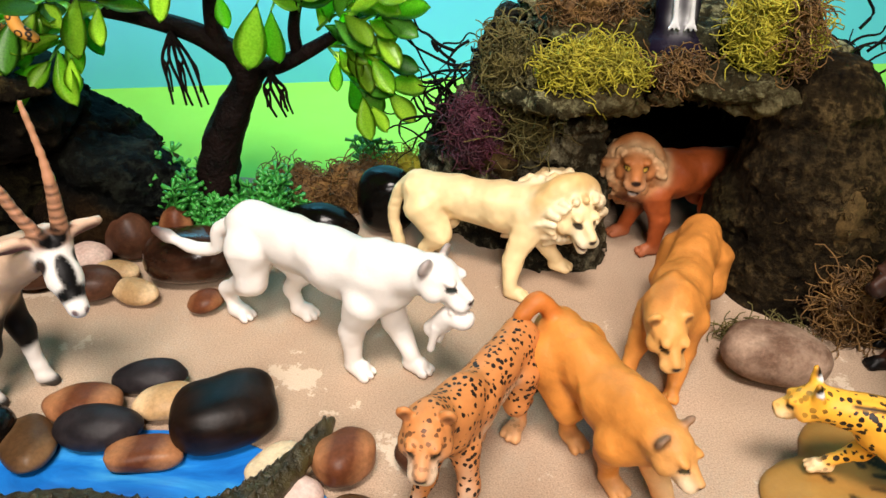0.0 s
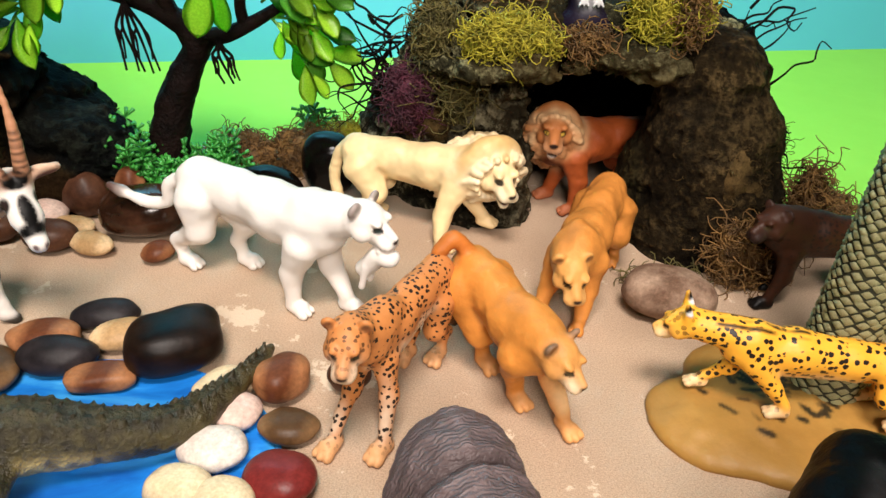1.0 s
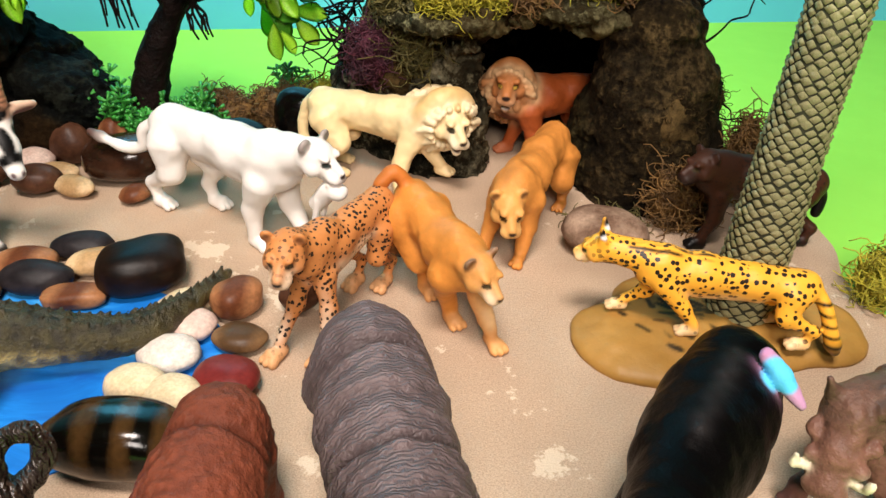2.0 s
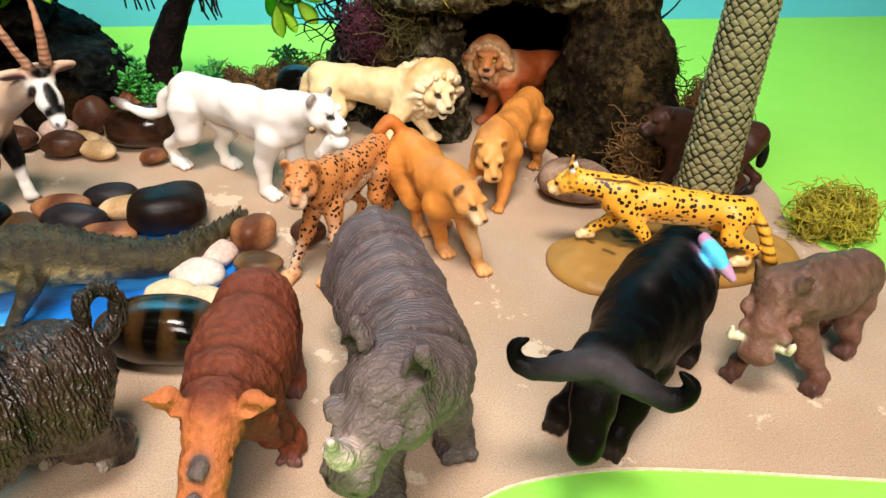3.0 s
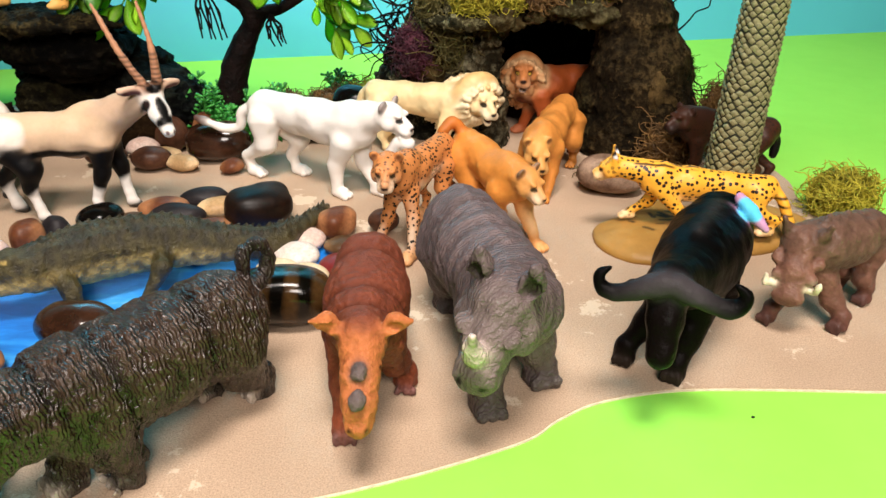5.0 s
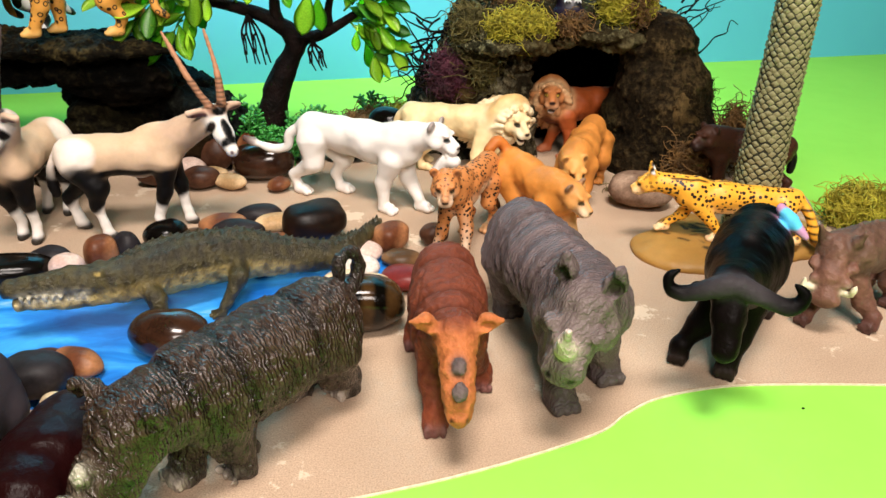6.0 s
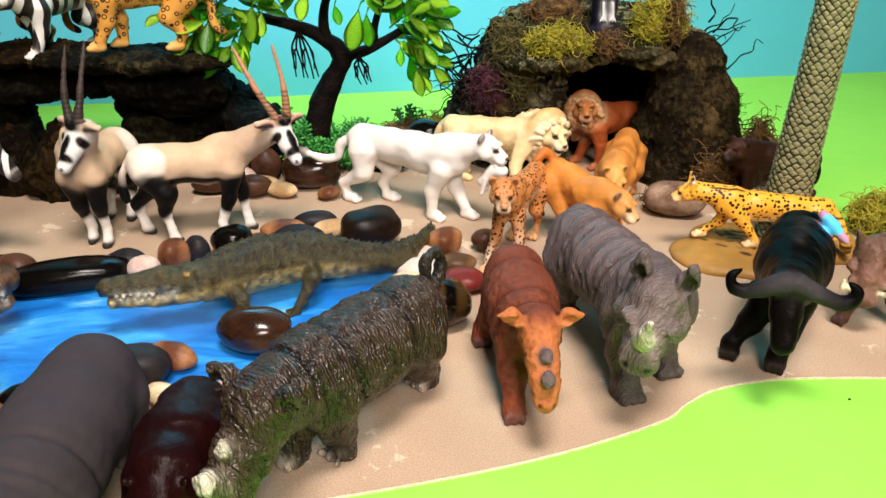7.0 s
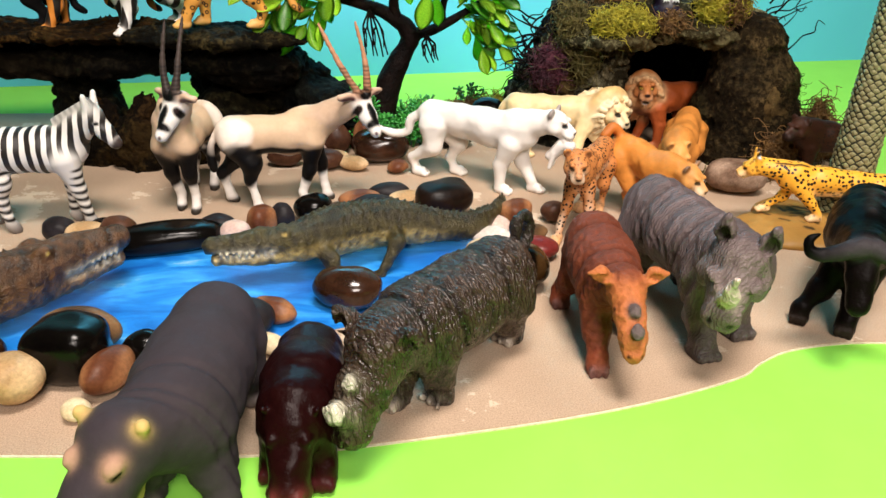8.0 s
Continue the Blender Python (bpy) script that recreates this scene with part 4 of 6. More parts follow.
def buffalo():
    w = Spot(0.178, 0.101, -124)
    c = Clay(0.095, 0.45)
    tone = (0.0016, 0.0013, 0.0013)
    leg = (0.0035, 0.0022, 0.0020)
    xf, xh = 2.5, -2.6
    c.chain([(xh, 0, 4.6), (-0.6, 0, 4.5), (1.0, 0, 4.5), (xf, 0, 4.6)], [1.55, 1.75, 1.75, 1.55], tone)
    c.ball((xf - 0.7, 0, 5.6), (1.8, 0.95, 0.95), tone)
    heavy_legs(c, [w(0.159, 0.067), w(0.141, 0.080), (-2.9, 1.1), (-2.7, -1.1)], xf, xh, 3.3, 0.58, leg, leg, (0.03, 0.02, 0.016))
    h = Head(w(0.1399, 0.0430, 0.0575), 14, -56)
    c.chain([(xf, 0, 4.8), (xf + 1.6, 0.1, 5.0), h(-0.3, 0, 0.0)], [1.5, 1.2, 0.9], tone)
    c.chain([h(-0.2, 0, 0), h(1.0, 0, 0), h(2.3, 0, -0.1)], [0.82, 0.62, 0.54], leg, 0, 0.25)
    c.paint(h(3.0, 0, -0.1), (0.3, 0.6, 0.5), (0.012, 0.011, 0.011), 0.1)
    horn = (0.038, 0.033, 0.036)
    for k in (-1, 1):
        line = smooth_line([h(-0.2, k * 0.22, 0.80), h(0.05, k * 0.95, 0.72), h(0.30, k * 1.75, 0.55), h(0.25, k * 2.35, 0.55), h(-0.20, k * 2.55, 0.80), h(-0.50, k * 2.15, 0.95)], 5)
        c.chain([tuple(p) for p in line], list(np.interp(np.linspace(0, 1, len(line)), (0, 0.25, 0.6, 1), (0.46, 0.36, 0.25, 0.08))), horn, 0, 0.12)
        c.paint(tuple(line[-6]), (1.1, 1.1, 1.1), BLACK, 0.6)
        c.chain([h(-0.1, k * 0.7, 0.0), h(0.0, k * 1.3, -0.3), h(0.2, k * 1.7, -0.5)], [0.22, 0.32, 0.10], leg, 0, 0.15)
        c.paint(h(0.75, k * 0.75, 0.25), (0.16, 0.14, 0.12), BLACK, 0.03)
    for i in range(12):
        s = i / 11
        c.ball((2.6 - 4.2 * s, 0.05 * (-1) ** i, 6.45 - 0.35 * s - 0.0 * s * s), (0.2, 0.14, 0.16), (0.02, 0.018, 0.018), 0, 0.04)
    tail(c, [(xh - 1.4, 0, 5.0), (xh - 1.7, -0.2, 3.6), (xh - 1.6, -0.3, 2.0)], 0.2, 0.14, tone)
    # the small bird that is moulded onto its back
    q = Head((-1.4, 1.25, 5.95), -100, 30)
    c.chain([q(-1.1, 0, 0.0), q(0, 0, 0.15), q(0.7, 0, 0.3)], [0.16, 0.38, 0.26], (0.45, 0.22, 0.36), 0, 0.08)
    c.paint(q(0.0, 0.2, 0.3), (0.62, 0.5, 0.5), (0.10, 0.50, 0.80), 0.06, turn=q.turn)
    c.paint(q(-1.1, 0, 0.1), (0.55, 0.45, 0.45), (0.48, 0.25, 0.42), 0.06, turn=q.turn)
    c.relief = muscle(61, 0.05, 1.6)
    fig(c.skin("buffalo_figurine", vinyl_black, w.m), "black toy buffalo with curled horns and a tiny bird", "toy animal", "toy animals")


def warthog():
    w = Spot(0.253, 0.120, -152)
    c = Clay(0.1, 0.4)
    tone, head = (0.115, 0.062, 0.044), (0.16, 0.075, 0.052)
    xf, xh = 1.6, -2.2
    c.chain([(xh, 0, 3.7), (-0.4, 0, 3.7), (xf, 0, 3.9)], [1.1, 1.25, 1.2], tone)
    c.ball((0.8, 0, 4.6), (1.4, 0.5, 0.6), (0.14, 0.08, 0.055))
    heavy_legs(c, [w(0.250, 0.099), w(0.220, 0.108), (-2.2, 0.8), (-2.6, -0.8)], xf, xh, 2.6, 0.45, (0.15, 0.07, 0.05), (0.10, 0.04, 0.03), (0.06, 0.03, 0.025))
    h = Head(w(0.2275, 0.1085, 0.0390), 28, -48)
    c.chain([(xf, 0, 4.0), h(-0.3, 0, 0)], [1.1, 0.95], tone)
    c.chain([h(-0.2, 0, 0), h(1.0, 0, 0), h(2.1, 0, -0.1)], [0.9, 0.72, 0.55], head, 0, 0.3)
    c.ball(h(2.3, 0, -0.1), (0.4, 0.7, 0.5), head, 0, 0.2, turn=h.turn)
    for k in (-1, 1):
        c.ball(h(0.6, k * 0.85, 0.2), (0.35, 0.3, 0.3), head, 0, 0.12, turn=h.turn)
        c.ball(h(1.4, k * 0.75, 0.25), (0.28, 0.25, 0.25), head, 0, 0.1, turn=h.turn)
        c.chain([h(1.75, k * 0.55, -0.1), h(1.9, k * 1.05, 0.15), h(1.6, k * 1.15, 0.75)], [0.2, 0.17, 0.07], (0.78, 0.70, 0.52), 0, 0.05)
        c.chain([h(-0.6, k * 0.7, 0.6), h(-0.9, k * 1.0, 1.3)], [0.36, 0.12], tone, 0, 0.12)
        c.paint(h(0.45, k * 0.7, 0.6), (0.15, 0.14, 0.12), BLACK, 0.04)
    for i in range(9):
        s = i / 8
        c.cone((2.0 - 3.0 * s, 0, 5.0 - 0.4 * s), (1.7 - 3.0 * s, 0.1 * (-1) ** i, 5.4 - 0.5 * s), 0.25, 0.1, (0.10, 0.06, 0.045), 0, 0.1)
    tail(c, [(xh - 1.0, 0, 4.0), (xh - 1.6, 0, 3.0)], 0.14, 0.1, tone)
    c.relief, c.tone_shade = muscle(71, 0.07, 2.6), 0.10
    fig(c.skin("warthog_figurine", vinyl_hog, w.m), "brown toy warthog with pale tusks", "toy animal", "toy animals")


def hippo():
    w = Spot(-0.1495, -0.008, -92)
    c = Clay(0.12, 0.6)
    tone, pink = (0.040, 0.032, 0.037), (0.42, 0.24, 0.15)
    xf, xh = 2.9, -3.0
    c.chain([(xh - 0.1, 0, 3.7), (-0.4, 0, 3.5), (1.4, 0, 3.5), (xf, 0, 3.6)], [1.75, 2.0, 2.0, 1.7], tone)
    c.ball((xh + 0.3, 0, 4.3), (1.6, 1.35, 1.0), tone)
    heavy_legs(c, [(3.4, 1.5), (3.0, -1.3), (-3.0, 1.3), (-3.0, -1.3)], xf, xh, 2.8, 0.80, tone, tone, (0.20, 0.16, 0.15))
    h = Head(w(-0.161, -0.060, 0.042), -18, -30)
    c.chain([(xf, 0, 3.7), h(-0.3, 0, 0)], [1.75, 1.35], tone)
    c.chain([h(-0.2, 0, 0), h(1.4, 0, -0.15), h(2.9, 0, -0.3)], [1.25, 1.0, 1.05], tone, 0, 0.4)
    c.ball(h(3.2, 0, -0.45), (0.85, 1.35, 0.85), tone, 0, 0.3, turn=h.turn)
    c.cone(h(1.0, 0, -1.0), h(3.0, 0, -1.25), 0.8, 0.85, (0.45, 0.30, 0.12), 0, 0.2)
    for k in (-1, 1):
        c.ball(h(0.7, k * 0.72, 0.85), (0.38, 0.3, 0.30), (0.40, 0.24, 0.16), 0, 0.06, turn=h.turn)
        c.paint(h(0.95, k * 0.98, 0.80), (0.22, 0.2, 0.14), BLACK, 0.04, turn=h.turn)
        c.cone(h(-0.5, k * 0.9, 0.7), h(-0.6, k * 1.12, 1.1), 0.22, 0.25, (0.55, 0.38, 0.14), 0, 0.03)
        c.ball(h(3.4, k * 0.6, 0.35), (0.35, 0.3, 0.25), pink, 0, 0.15, turn=h.turn)
    c.relief = folds([(4.0, 0.2), (3.5, 0.2), (2.2, 0.1)], 0.13, 0.14, 0.03, 1.8, 81)
    fig(c.skin("grey_hippopotamus_figurine", vinyl_hippo, w.m), "smooth grey toy hippopotamus with pinkish ears and nostrils", "toy animal", "toy animals")


def small_hippo():
    w = Spot(-0.1095, -0.008, -93)
    c = Clay(0.1, 0.5)
    tone = (0.010, 0.0018, 0.0018)
    xf, xh = 1.8, -2.0
    c.chain([(xh + 0.2, 0, 3.0), (0, 0, 2.9), (xf, 0, 2.9)], [1.35, 1.55, 1.25], tone)
    heavy_legs(c, [(2.3, 1.0), (1.9, -1.0), (-1.9, 0.9), (-2.0, -0.9)], xf, xh, 2.2, 0.58, tone, tone, (0.05, 0.01, 0.01))
    h = Head((2.5, 0.0, 2.7), 0, -40)
    c.chain([(xf, 0, 3.0), h(-0.2, 0, 0)], [1.35, 1.0], tone)
    c.chain([h(0, 0, 0), h(1.1, 0, -0.1), h(2.0, 0, -0.3)], [0.95, 0.75, 0.75], tone, 0, 0.3)
    c.ball(h(2.2, 0, -0.4), (0.55, 0.85, 0.6), (0.06, 0.014, 0.011), 0, 0.2, turn=h.turn)
    for k in (-1, 1):
        c.ball(h(0.5, k * 0.6, 0.65), (0.25, 0.22, 0.22), tone, 0, 0.12, turn=h.turn)
        c.cone(h(-0.4, k * 0.75, 0.5), h(-0.5, k * 0.95, 0.85), 0.2, 0.15, tone, 0, 0.1)
        c.ball(h(2.4, k * 0.4, 0.15), (0.22, 0.2, 0.16), (0.15, 0.035, 0.03), 0, 0.1, turn=h.turn)
    c.relief = muscle(91, 0.05, 1.8)
    fig(c.skin("dark_red_hippopotamus_figurine", vinyl_redbrown, w.m), "small dark red glossy toy hippopotamus", "toy animal", "toy animals")


def hyena():
    w = Spot(0.264, 0.284, 180)
    c = Clay(0.1, 0.35)
    tone = (0.045, 0.015, 0.007)
    H = 5.0
    cat_torso(c, H, 2.0, -2.4, tone, tone, 0.8, w=0.95, zf=0.84, zh=0.76)
    cat_legs(c, H, [(2.6, 0.8), (1.6, -0.8), (-2.0, 0.8), w(0.296, 0.281)], 2.0, -2.4, tone, BLACK, 0.5, w=0.9)
    h = Head(w(0.2325, 0.281, 0.0460), 24, -8)
    c.chain([(2.0, 0, 4.3), h(-0.4, 0, 0)], [1.0, 0.8], tone)
    cat_head(c, h, 0.85, tone, (0.02, 0.01, 0.008), ear_tone=(0.03, 0.012, 0.008))
    tail(c, [(-3.0, 0, 3.9), (-3.7, 0, 3.0), (-3.7, 0, 1.9)], 0.2, 0.26, BLACK)
    fig(c.skin("hyena_figurine", vinyl_spots, w.m), "dark brown spotted toy hyena behind the palm trunk", "toy animal", "toy animals")


def rock_cat(name, spot, tone, pale, mat, label, mask, yaw, H=5.6, turned=0, eye=(0.05, 0.04, 0.02)):
    w = spot
    c = Clay(0.11, 0.4)
    feet = [(3.3, 0.8), (2.0, -0.9), (-2.0, 0.9), (-3.0, -0.9)]
    cat_torso(c, H, 2.5, -2.6, tone, pale, mask, w=1.05)
    cat_legs(c, H, feet, 2.5, -2.6, tone, pale, mask, w=1.15)
    h = Head((4.6, 0.05 * turned, 4.6), turned, -12)
    c.chain([(2.5, 0, 4.7), (4.3, 0, 4.6)], [1.15, 0.9], tone, mask)
    cat_head(c, h, 1.0, tone, pale, mask, eye=eye)
    tail(c, [(-3.3, 0, 4.5), (-4.4, 0, 3.4), (-4.6, 0.2, 1.8), (-5.3, 0.2, 1.2)], 0.3, 0.22, tone, None, mask)
    fig(c.skin(name, mat, w.m), label, "toy animal", "toy animals")


def crocodile(name, m, spine, widths, heights, tone, belly, legs, label, mouth=0.5):
    """A crocodile along a bent line from snout to tail tip, with back scutes, open jaws and teeth."""
    c = Clay(0.1, 0.35)
    line = smooth_line(spine, 6)
    n = len(line)
    s = np.linspace(0, 1, n)
    r = np.interp(s, [a for a, b in widths], [b for a, b in widths])
    skull = int(0.20 * n)
    c.chain([tuple(p) for p in line[skull:]], list(r[skull:]), tone)
    c.chain([tuple(p + np.array((0, 0, -0.35 * q))) for p, q in zip(line[skull:int(0.6 * n)], r[skull:])], list(r[skull:int(0.6 * n)] * 0.82), belly)
    d = line[0] - line[skull]
    yaw = math.degrees(math.atan2(d[1], d[0]))
    h = Head(line[skull], yaw, 3)
    length = np.linalg.norm(d)
    rr = r[skull]
    c.chain([h(-0.3, 0, 0.2), h(0.4 * length, 0, 0.35), h(length, 0, 0.3)], [rr, 0.82 * rr, 0.56 * rr], tone, 0, 0.25)
    c.ball(h(0.97 * length, 0, 0.42), (0.5 * rr, 0.52 * rr, 0.36 * rr), tone, 0, 0.15, turn=h.turn)
    low = Head(h(0, 0, -0.45 * rr), yaw, 3 - 16 * mouth)
    c.chain([low(-0.3, 0, 0), low(0.45 * length, 0, -0.1), low(0.93 * length, 0, 0)], [0.85 * rr, 0.62 * rr, 0.42 * rr], belly, 0, 0.12)
    for k in (-1, 1):
        c.ball(h(0.12 * length, k * 0.5 * rr, 0.85 * rr + 0.1), (0.42 * rr, 0.3 * rr, 0.32 * rr), tone, 0, 0.15, turn=h.turn)
        c.paint(h(0.14 * length, k * 0.75 * rr, 0.9 * rr + 0.1), (0.14, 0.12, 0.10), (0.30, 0.22, 0.06), 0.03)
        for i in range(9):
            x = 0.3 + 0.075 * i
            c.cone(h(x * length, k * (0.80 - 0.30 * x) * rr, -0.05), h(x * length, k * (0.84 - 0.30 * x) * rr, -0.26), 0.13, 0.05, (0.72, 0.66, 0.50), 0, 0.03)
            c.cone(low(x * length, k * (0.58 - 0.2 * x) * rr, 0.2), low(x * length, k * (0.62 - 0.2 * x) * rr, 0.46), 0.12, 0.05, (0.72, 0.66, 0.50), 0, 0.03)
    t = np.gradient(line, axis=0)
    t /= np.linalg.norm(t, axis=1)[:, None]
    side = np.stack([-t[:, 1], t[:, 0], np.zeros(n)], 1)
    dense = np.linspace(skull + 1, n - 2, 40)
    for q in dense:
        i = int(q)
        f = q - i
        p = line[i] * (1 - f) + line[i + 1] * f
        rad = r[i] * (1 - f) + r[i + 1] * f
        rows = (-0.70, -0.25, 0.25, 0.70) if i < 0.60 * n else (-0.45, 0.45) if i < 0.86 * n else (0.0,)
        for k in rows:
            b = p + side[i] * k * rad + np.array((0, 0, math.sqrt(max(1 - k * k, 0)) * rad))
            e = t[i] * 0.12
            c.cone(tuple(b - e - np.array((0, 0, 0.10))), tuple(b + e * 1.6 + np.array((0, 0, 0.32 if i > 0.5 * n else 0.28))), 0.20, 0.06, blendto(tone, BLACK, 0.55), 0, 0.03)
    for p, q in list(zip(line, r))[skull:int(0.62 * n)]:
        c.paint(tuple(p + np.array((0, 0, -0.48 * q))), (q * 1.15, q * 1.15, q * 0.60), belly, 0.35)
    for hip, knee, foot in legs:
        c.chain([hip, knee, foot], [0.62, 0.42, 0.26], tone, 0, 0.25)
        for k in (-1, 0, 1):
            e = (foot[0] + 0.6 * math.cos(radians(yaw + 35 * k)), foot[1] + 0.6 * math.sin(radians(yaw + 35 * k)), 0.15)
            c.cone((foot[0], foot[1], 0.22), e, 0.2, 0.10, tone, 0, 0.1)
    c.relief, c.tone_shade = (lambda P: 0.03 * lattice_noise(P, 2.2, 7) + 0.04 * lattice_noise(P, 5.0, 8) + 0.012 * np.sin(P[:, 0] * 9.0 + P[:, 1] * 4.0)), 0.30
    fig(c.skin(name, vinyl_croc, m), label, "toy animal", "toy animals")


def all_figures():
    white_lioness()
    white_lion()
    brown_lion()
    stalking_lioness()
    walking_lioness()
    cheetah()
    serval()
    w = Spot(-0.154, 0.243, 8)
    oryx("oryx_figurine", w, [w(-0.122, 0.252), w(-0.136, 0.238), w(-0.188, 0.246), w(-0.167, 0.231)], w(-0.0945, 0.237, 0.0730), -56, -44, "pale brown toy oryx with white socks and ringed horns", (0.42, 0.20, 0.11), (w(-0.0985, 0.248, 0.124), w(-0.122, 0.246, 0.123)))
    w = Spot(-0.214, 0.251, -97)
    oryx("oryx_figurine", w, [w(-0.208, 0.228), w(-0.219, 0.234), w(-0.205, 0.272), w(-0.220, 0.276)], w(-0.2105, 0.2175, 0.0760), -30, -46, "pale toy oryx with dark horns, beside another oryx", (0.05, 0.035, 0.03), (w(-0.203, 0.232, 0.128), w(-0.2135, 0.230, 0.126)), 1.3)
    zebra()
    grey_rhino()
    brown_rhino()
    dark_rhino()
    buffalo()
    warthog()
    hippo()
    small_hippo()
    hyena()
    rock_cat("leopard_figurine", Spot(-0.197, 0.345, 188, 0.104), (0.72, 0.33, 0.06), (0.75, 0.42, 0.12), vinyl_leopard, "yellow spotted toy leopard standing on the rock ledge", 1.0, 188)
    rock_cat("white_tiger_figurine", Spot(-0.268, 0.385, -125, 0.094), (0.76, 0.73, 0.70), WHITE, vinyl_tiger, "white toy tiger with dark stripes on the rock ledge", 1.0, -125)
    rock_cat("tiger_figurine", Spot(-0.315, 0.385, -150, 0.094), (0.70, 0.24, 0.035), (0.75, 0.30, 0.06), vinyl_tiger, "orange striped toy tiger on the rock ledge", 1.0, -150)
    rock_cat("panther_figurine", Spot(-0.375, 0.385, 190, 0.094), (0.012, 0.011, 0.012), BLACK, vinyl_black, "black toy panther on the rock ledge", 0.0, 190)
    crocodile("green_crocodile_figurine", None,
              [(-17.0, 11.1, 1.8), (-13.8, 11.9, 2.4), (-12.2, 13.2, 2.6), (-10.0, 14.9, 2.5), (-7.3, 16.1, 2.3), (-4.8, 16.7, 1.7), (-2.7, 17.5, 1.35), (-1.3, 19.2, 1.3), (0.05, 22.1, 1.25)],
              [(0, 0.65), (0.2, 0.85), (0.34, 1.25), (0.48, 1.20), (0.62, 0.85), (0.80, 0.62), (1, 0.22)], None, (0.042, 0.034, 0.011), (0.33, 0.25, 0.09),
              [((-11.6, 13.0, 2.3), (-10.9, 12.1, 1.8), (-10.3, 11.5, 0.25)), ((-7.4, 15.0, 2.0), (-7.2, 13.9, 1.9), (-8.1, 13.3, 0.25)), ((-11.8, 15.9, 2.0), (-12.6, 17.0, 1.4), (-13.2, 17.0, 0.25)), ((-6.6, 16.6, 2.0), (-7.0, 17.8, 1.4), (-6.6, 18.0, 0.25))],
              "olive green toy crocodile with open jaws lying in the pond", 0.12)
    crocodile("brown_crocodile_figurine", None,
              [(-22.3, 12.3, 2.3), (-25.4, 9.0, 2.5), (-28.5, 6.6, 2.3), (-32.0, 5.0, 2.0), (-36.0, 4.6, 1.2), (-40.0, 5.5, 0.7)],
              [(0, 0.7), (0.2, 1.3), (0.4, 1.6), (0.6, 1.2), (1, 0.2)], None, (0.075, 0.034, 0.012), (0.16, 0.085, 0.03),
              [((-29.6, 5.4, 1.6), (-29.0, 4.6, 1.2), (-28.4, 4.6, 0.25)), ((-29.6, 7.4, 1.6), (-30.2, 8.8, 1.2), (-29.6, 9.2, 0.25))],
              "brown toy crocodile with raised toothed snout at the pond's edge", 0.15)

# ---------------------------------------------------------------- setting
green_paper = stuff_mat("green_paper", (0.245, 0.65, 0.062), (0.28, 0.70, 0.074), 6.0, 0.75, 900, 0.06, 0.0004)
blue_paper = stuff_mat("blue_paper", (0.095, 0.49, 0.68), (0.105, 0.52, 0.72), 3.0, 0.8, 900, 0.05, 0.0004)
rim_paper = stuff_mat("rim_paper", (0.55, 0.46, 0.32), (0.72, 0.64, 0.48), 300.0, 0.85)
room_paint = stuff_mat("room_paint", (0.20, 0.19, 0.18), (0.24, 0.23, 0.22), 2.0, 0.8, 60, 0.1, 0.001)
room_floor = stuff_mat("room_floor", (0.20, 0.12, 0.07), (0.30, 0.19, 0.11), 5.0, 0.5, 60, 0.1, 0.001)


def sand_mat():
    m, t, b = nodes_of("sand_sheet")
    big = noise_node(t, 9.0, 4.0)
    grain = noise_node(t, 1500.0, 3.0)
    fine = noise_node(t, 520.0, 4.0)
    col = ramp(t, big.outputs[0], [(0.3, (0.40, 0.285, 0.195)), (0.7, (0.50, 0.365, 0.255))])
    col = mix(t, 0.75, col, ramp(t, grain.outputs[0], [(0.3, (0.58, 0.54, 0.5)), (0.5, (1, 1, 1)), (0.72, (1.35, 1.33, 1.3))]), "MULTIPLY")
    worn = noise_node(t, 26.0, 6.0, 0.7)
    wide = noise_node(t, 7.0, 2.0)
    fl = maths(t, "ADD", maths(t, "MULTIPLY", worn.outputs[0], 0.75), maths(t, "MULTIPLY", wide.outputs[0], 0.25))
    mask = ramp(t, fl, [(0.580, (0, 0, 0)), (0.598, (1, 1, 1))])
    col = mix(t, maths(t, "MULTIPLY", mask, 0.75), col, (0.68, 0.56, 0.42))
    t.links.new(col, b.inputs["Base Color"])
    b.inputs["Roughness"].default_value = 0.85
    bump(t, b, maths(t, "ADD", grain.outputs[0], fine.outputs[0]), 0.8, 0.0005)
    return m


def pond_mat():
    m, t, b = nodes_of("pond_paper")
    tc = t.nodes.new("ShaderNodeTexCoord")
    mp = t.nodes.new("ShaderNodeMapping")
    mp.inputs["Scale"].default_value = (9.0, 26.0, 9.0)
    mp.inputs["Rotation"].default_value = (0, 0, radians(-20))
    t.links.new(tc.outputs["Object"], mp.inputs["Vector"])
    n = noise_node(t, 1.6, 6.0, 0.62, vec=mp.outputs[0])
    n.inputs["Distortion"].default_value = 0.8
    col = ramp(t, n.outputs[0], [(0.34, (0.006, 0.10, 0.42)), (0.5, (0.012, 0.20, 0.66)), (0.62, (0.05, 0.36, 0.80)), (0.74, (0.42, 0.70, 0.90))])
    t.links.new(col, b.inputs["Base Color"])
    b.inputs["Roughness"].default_value = 0.35
    return m


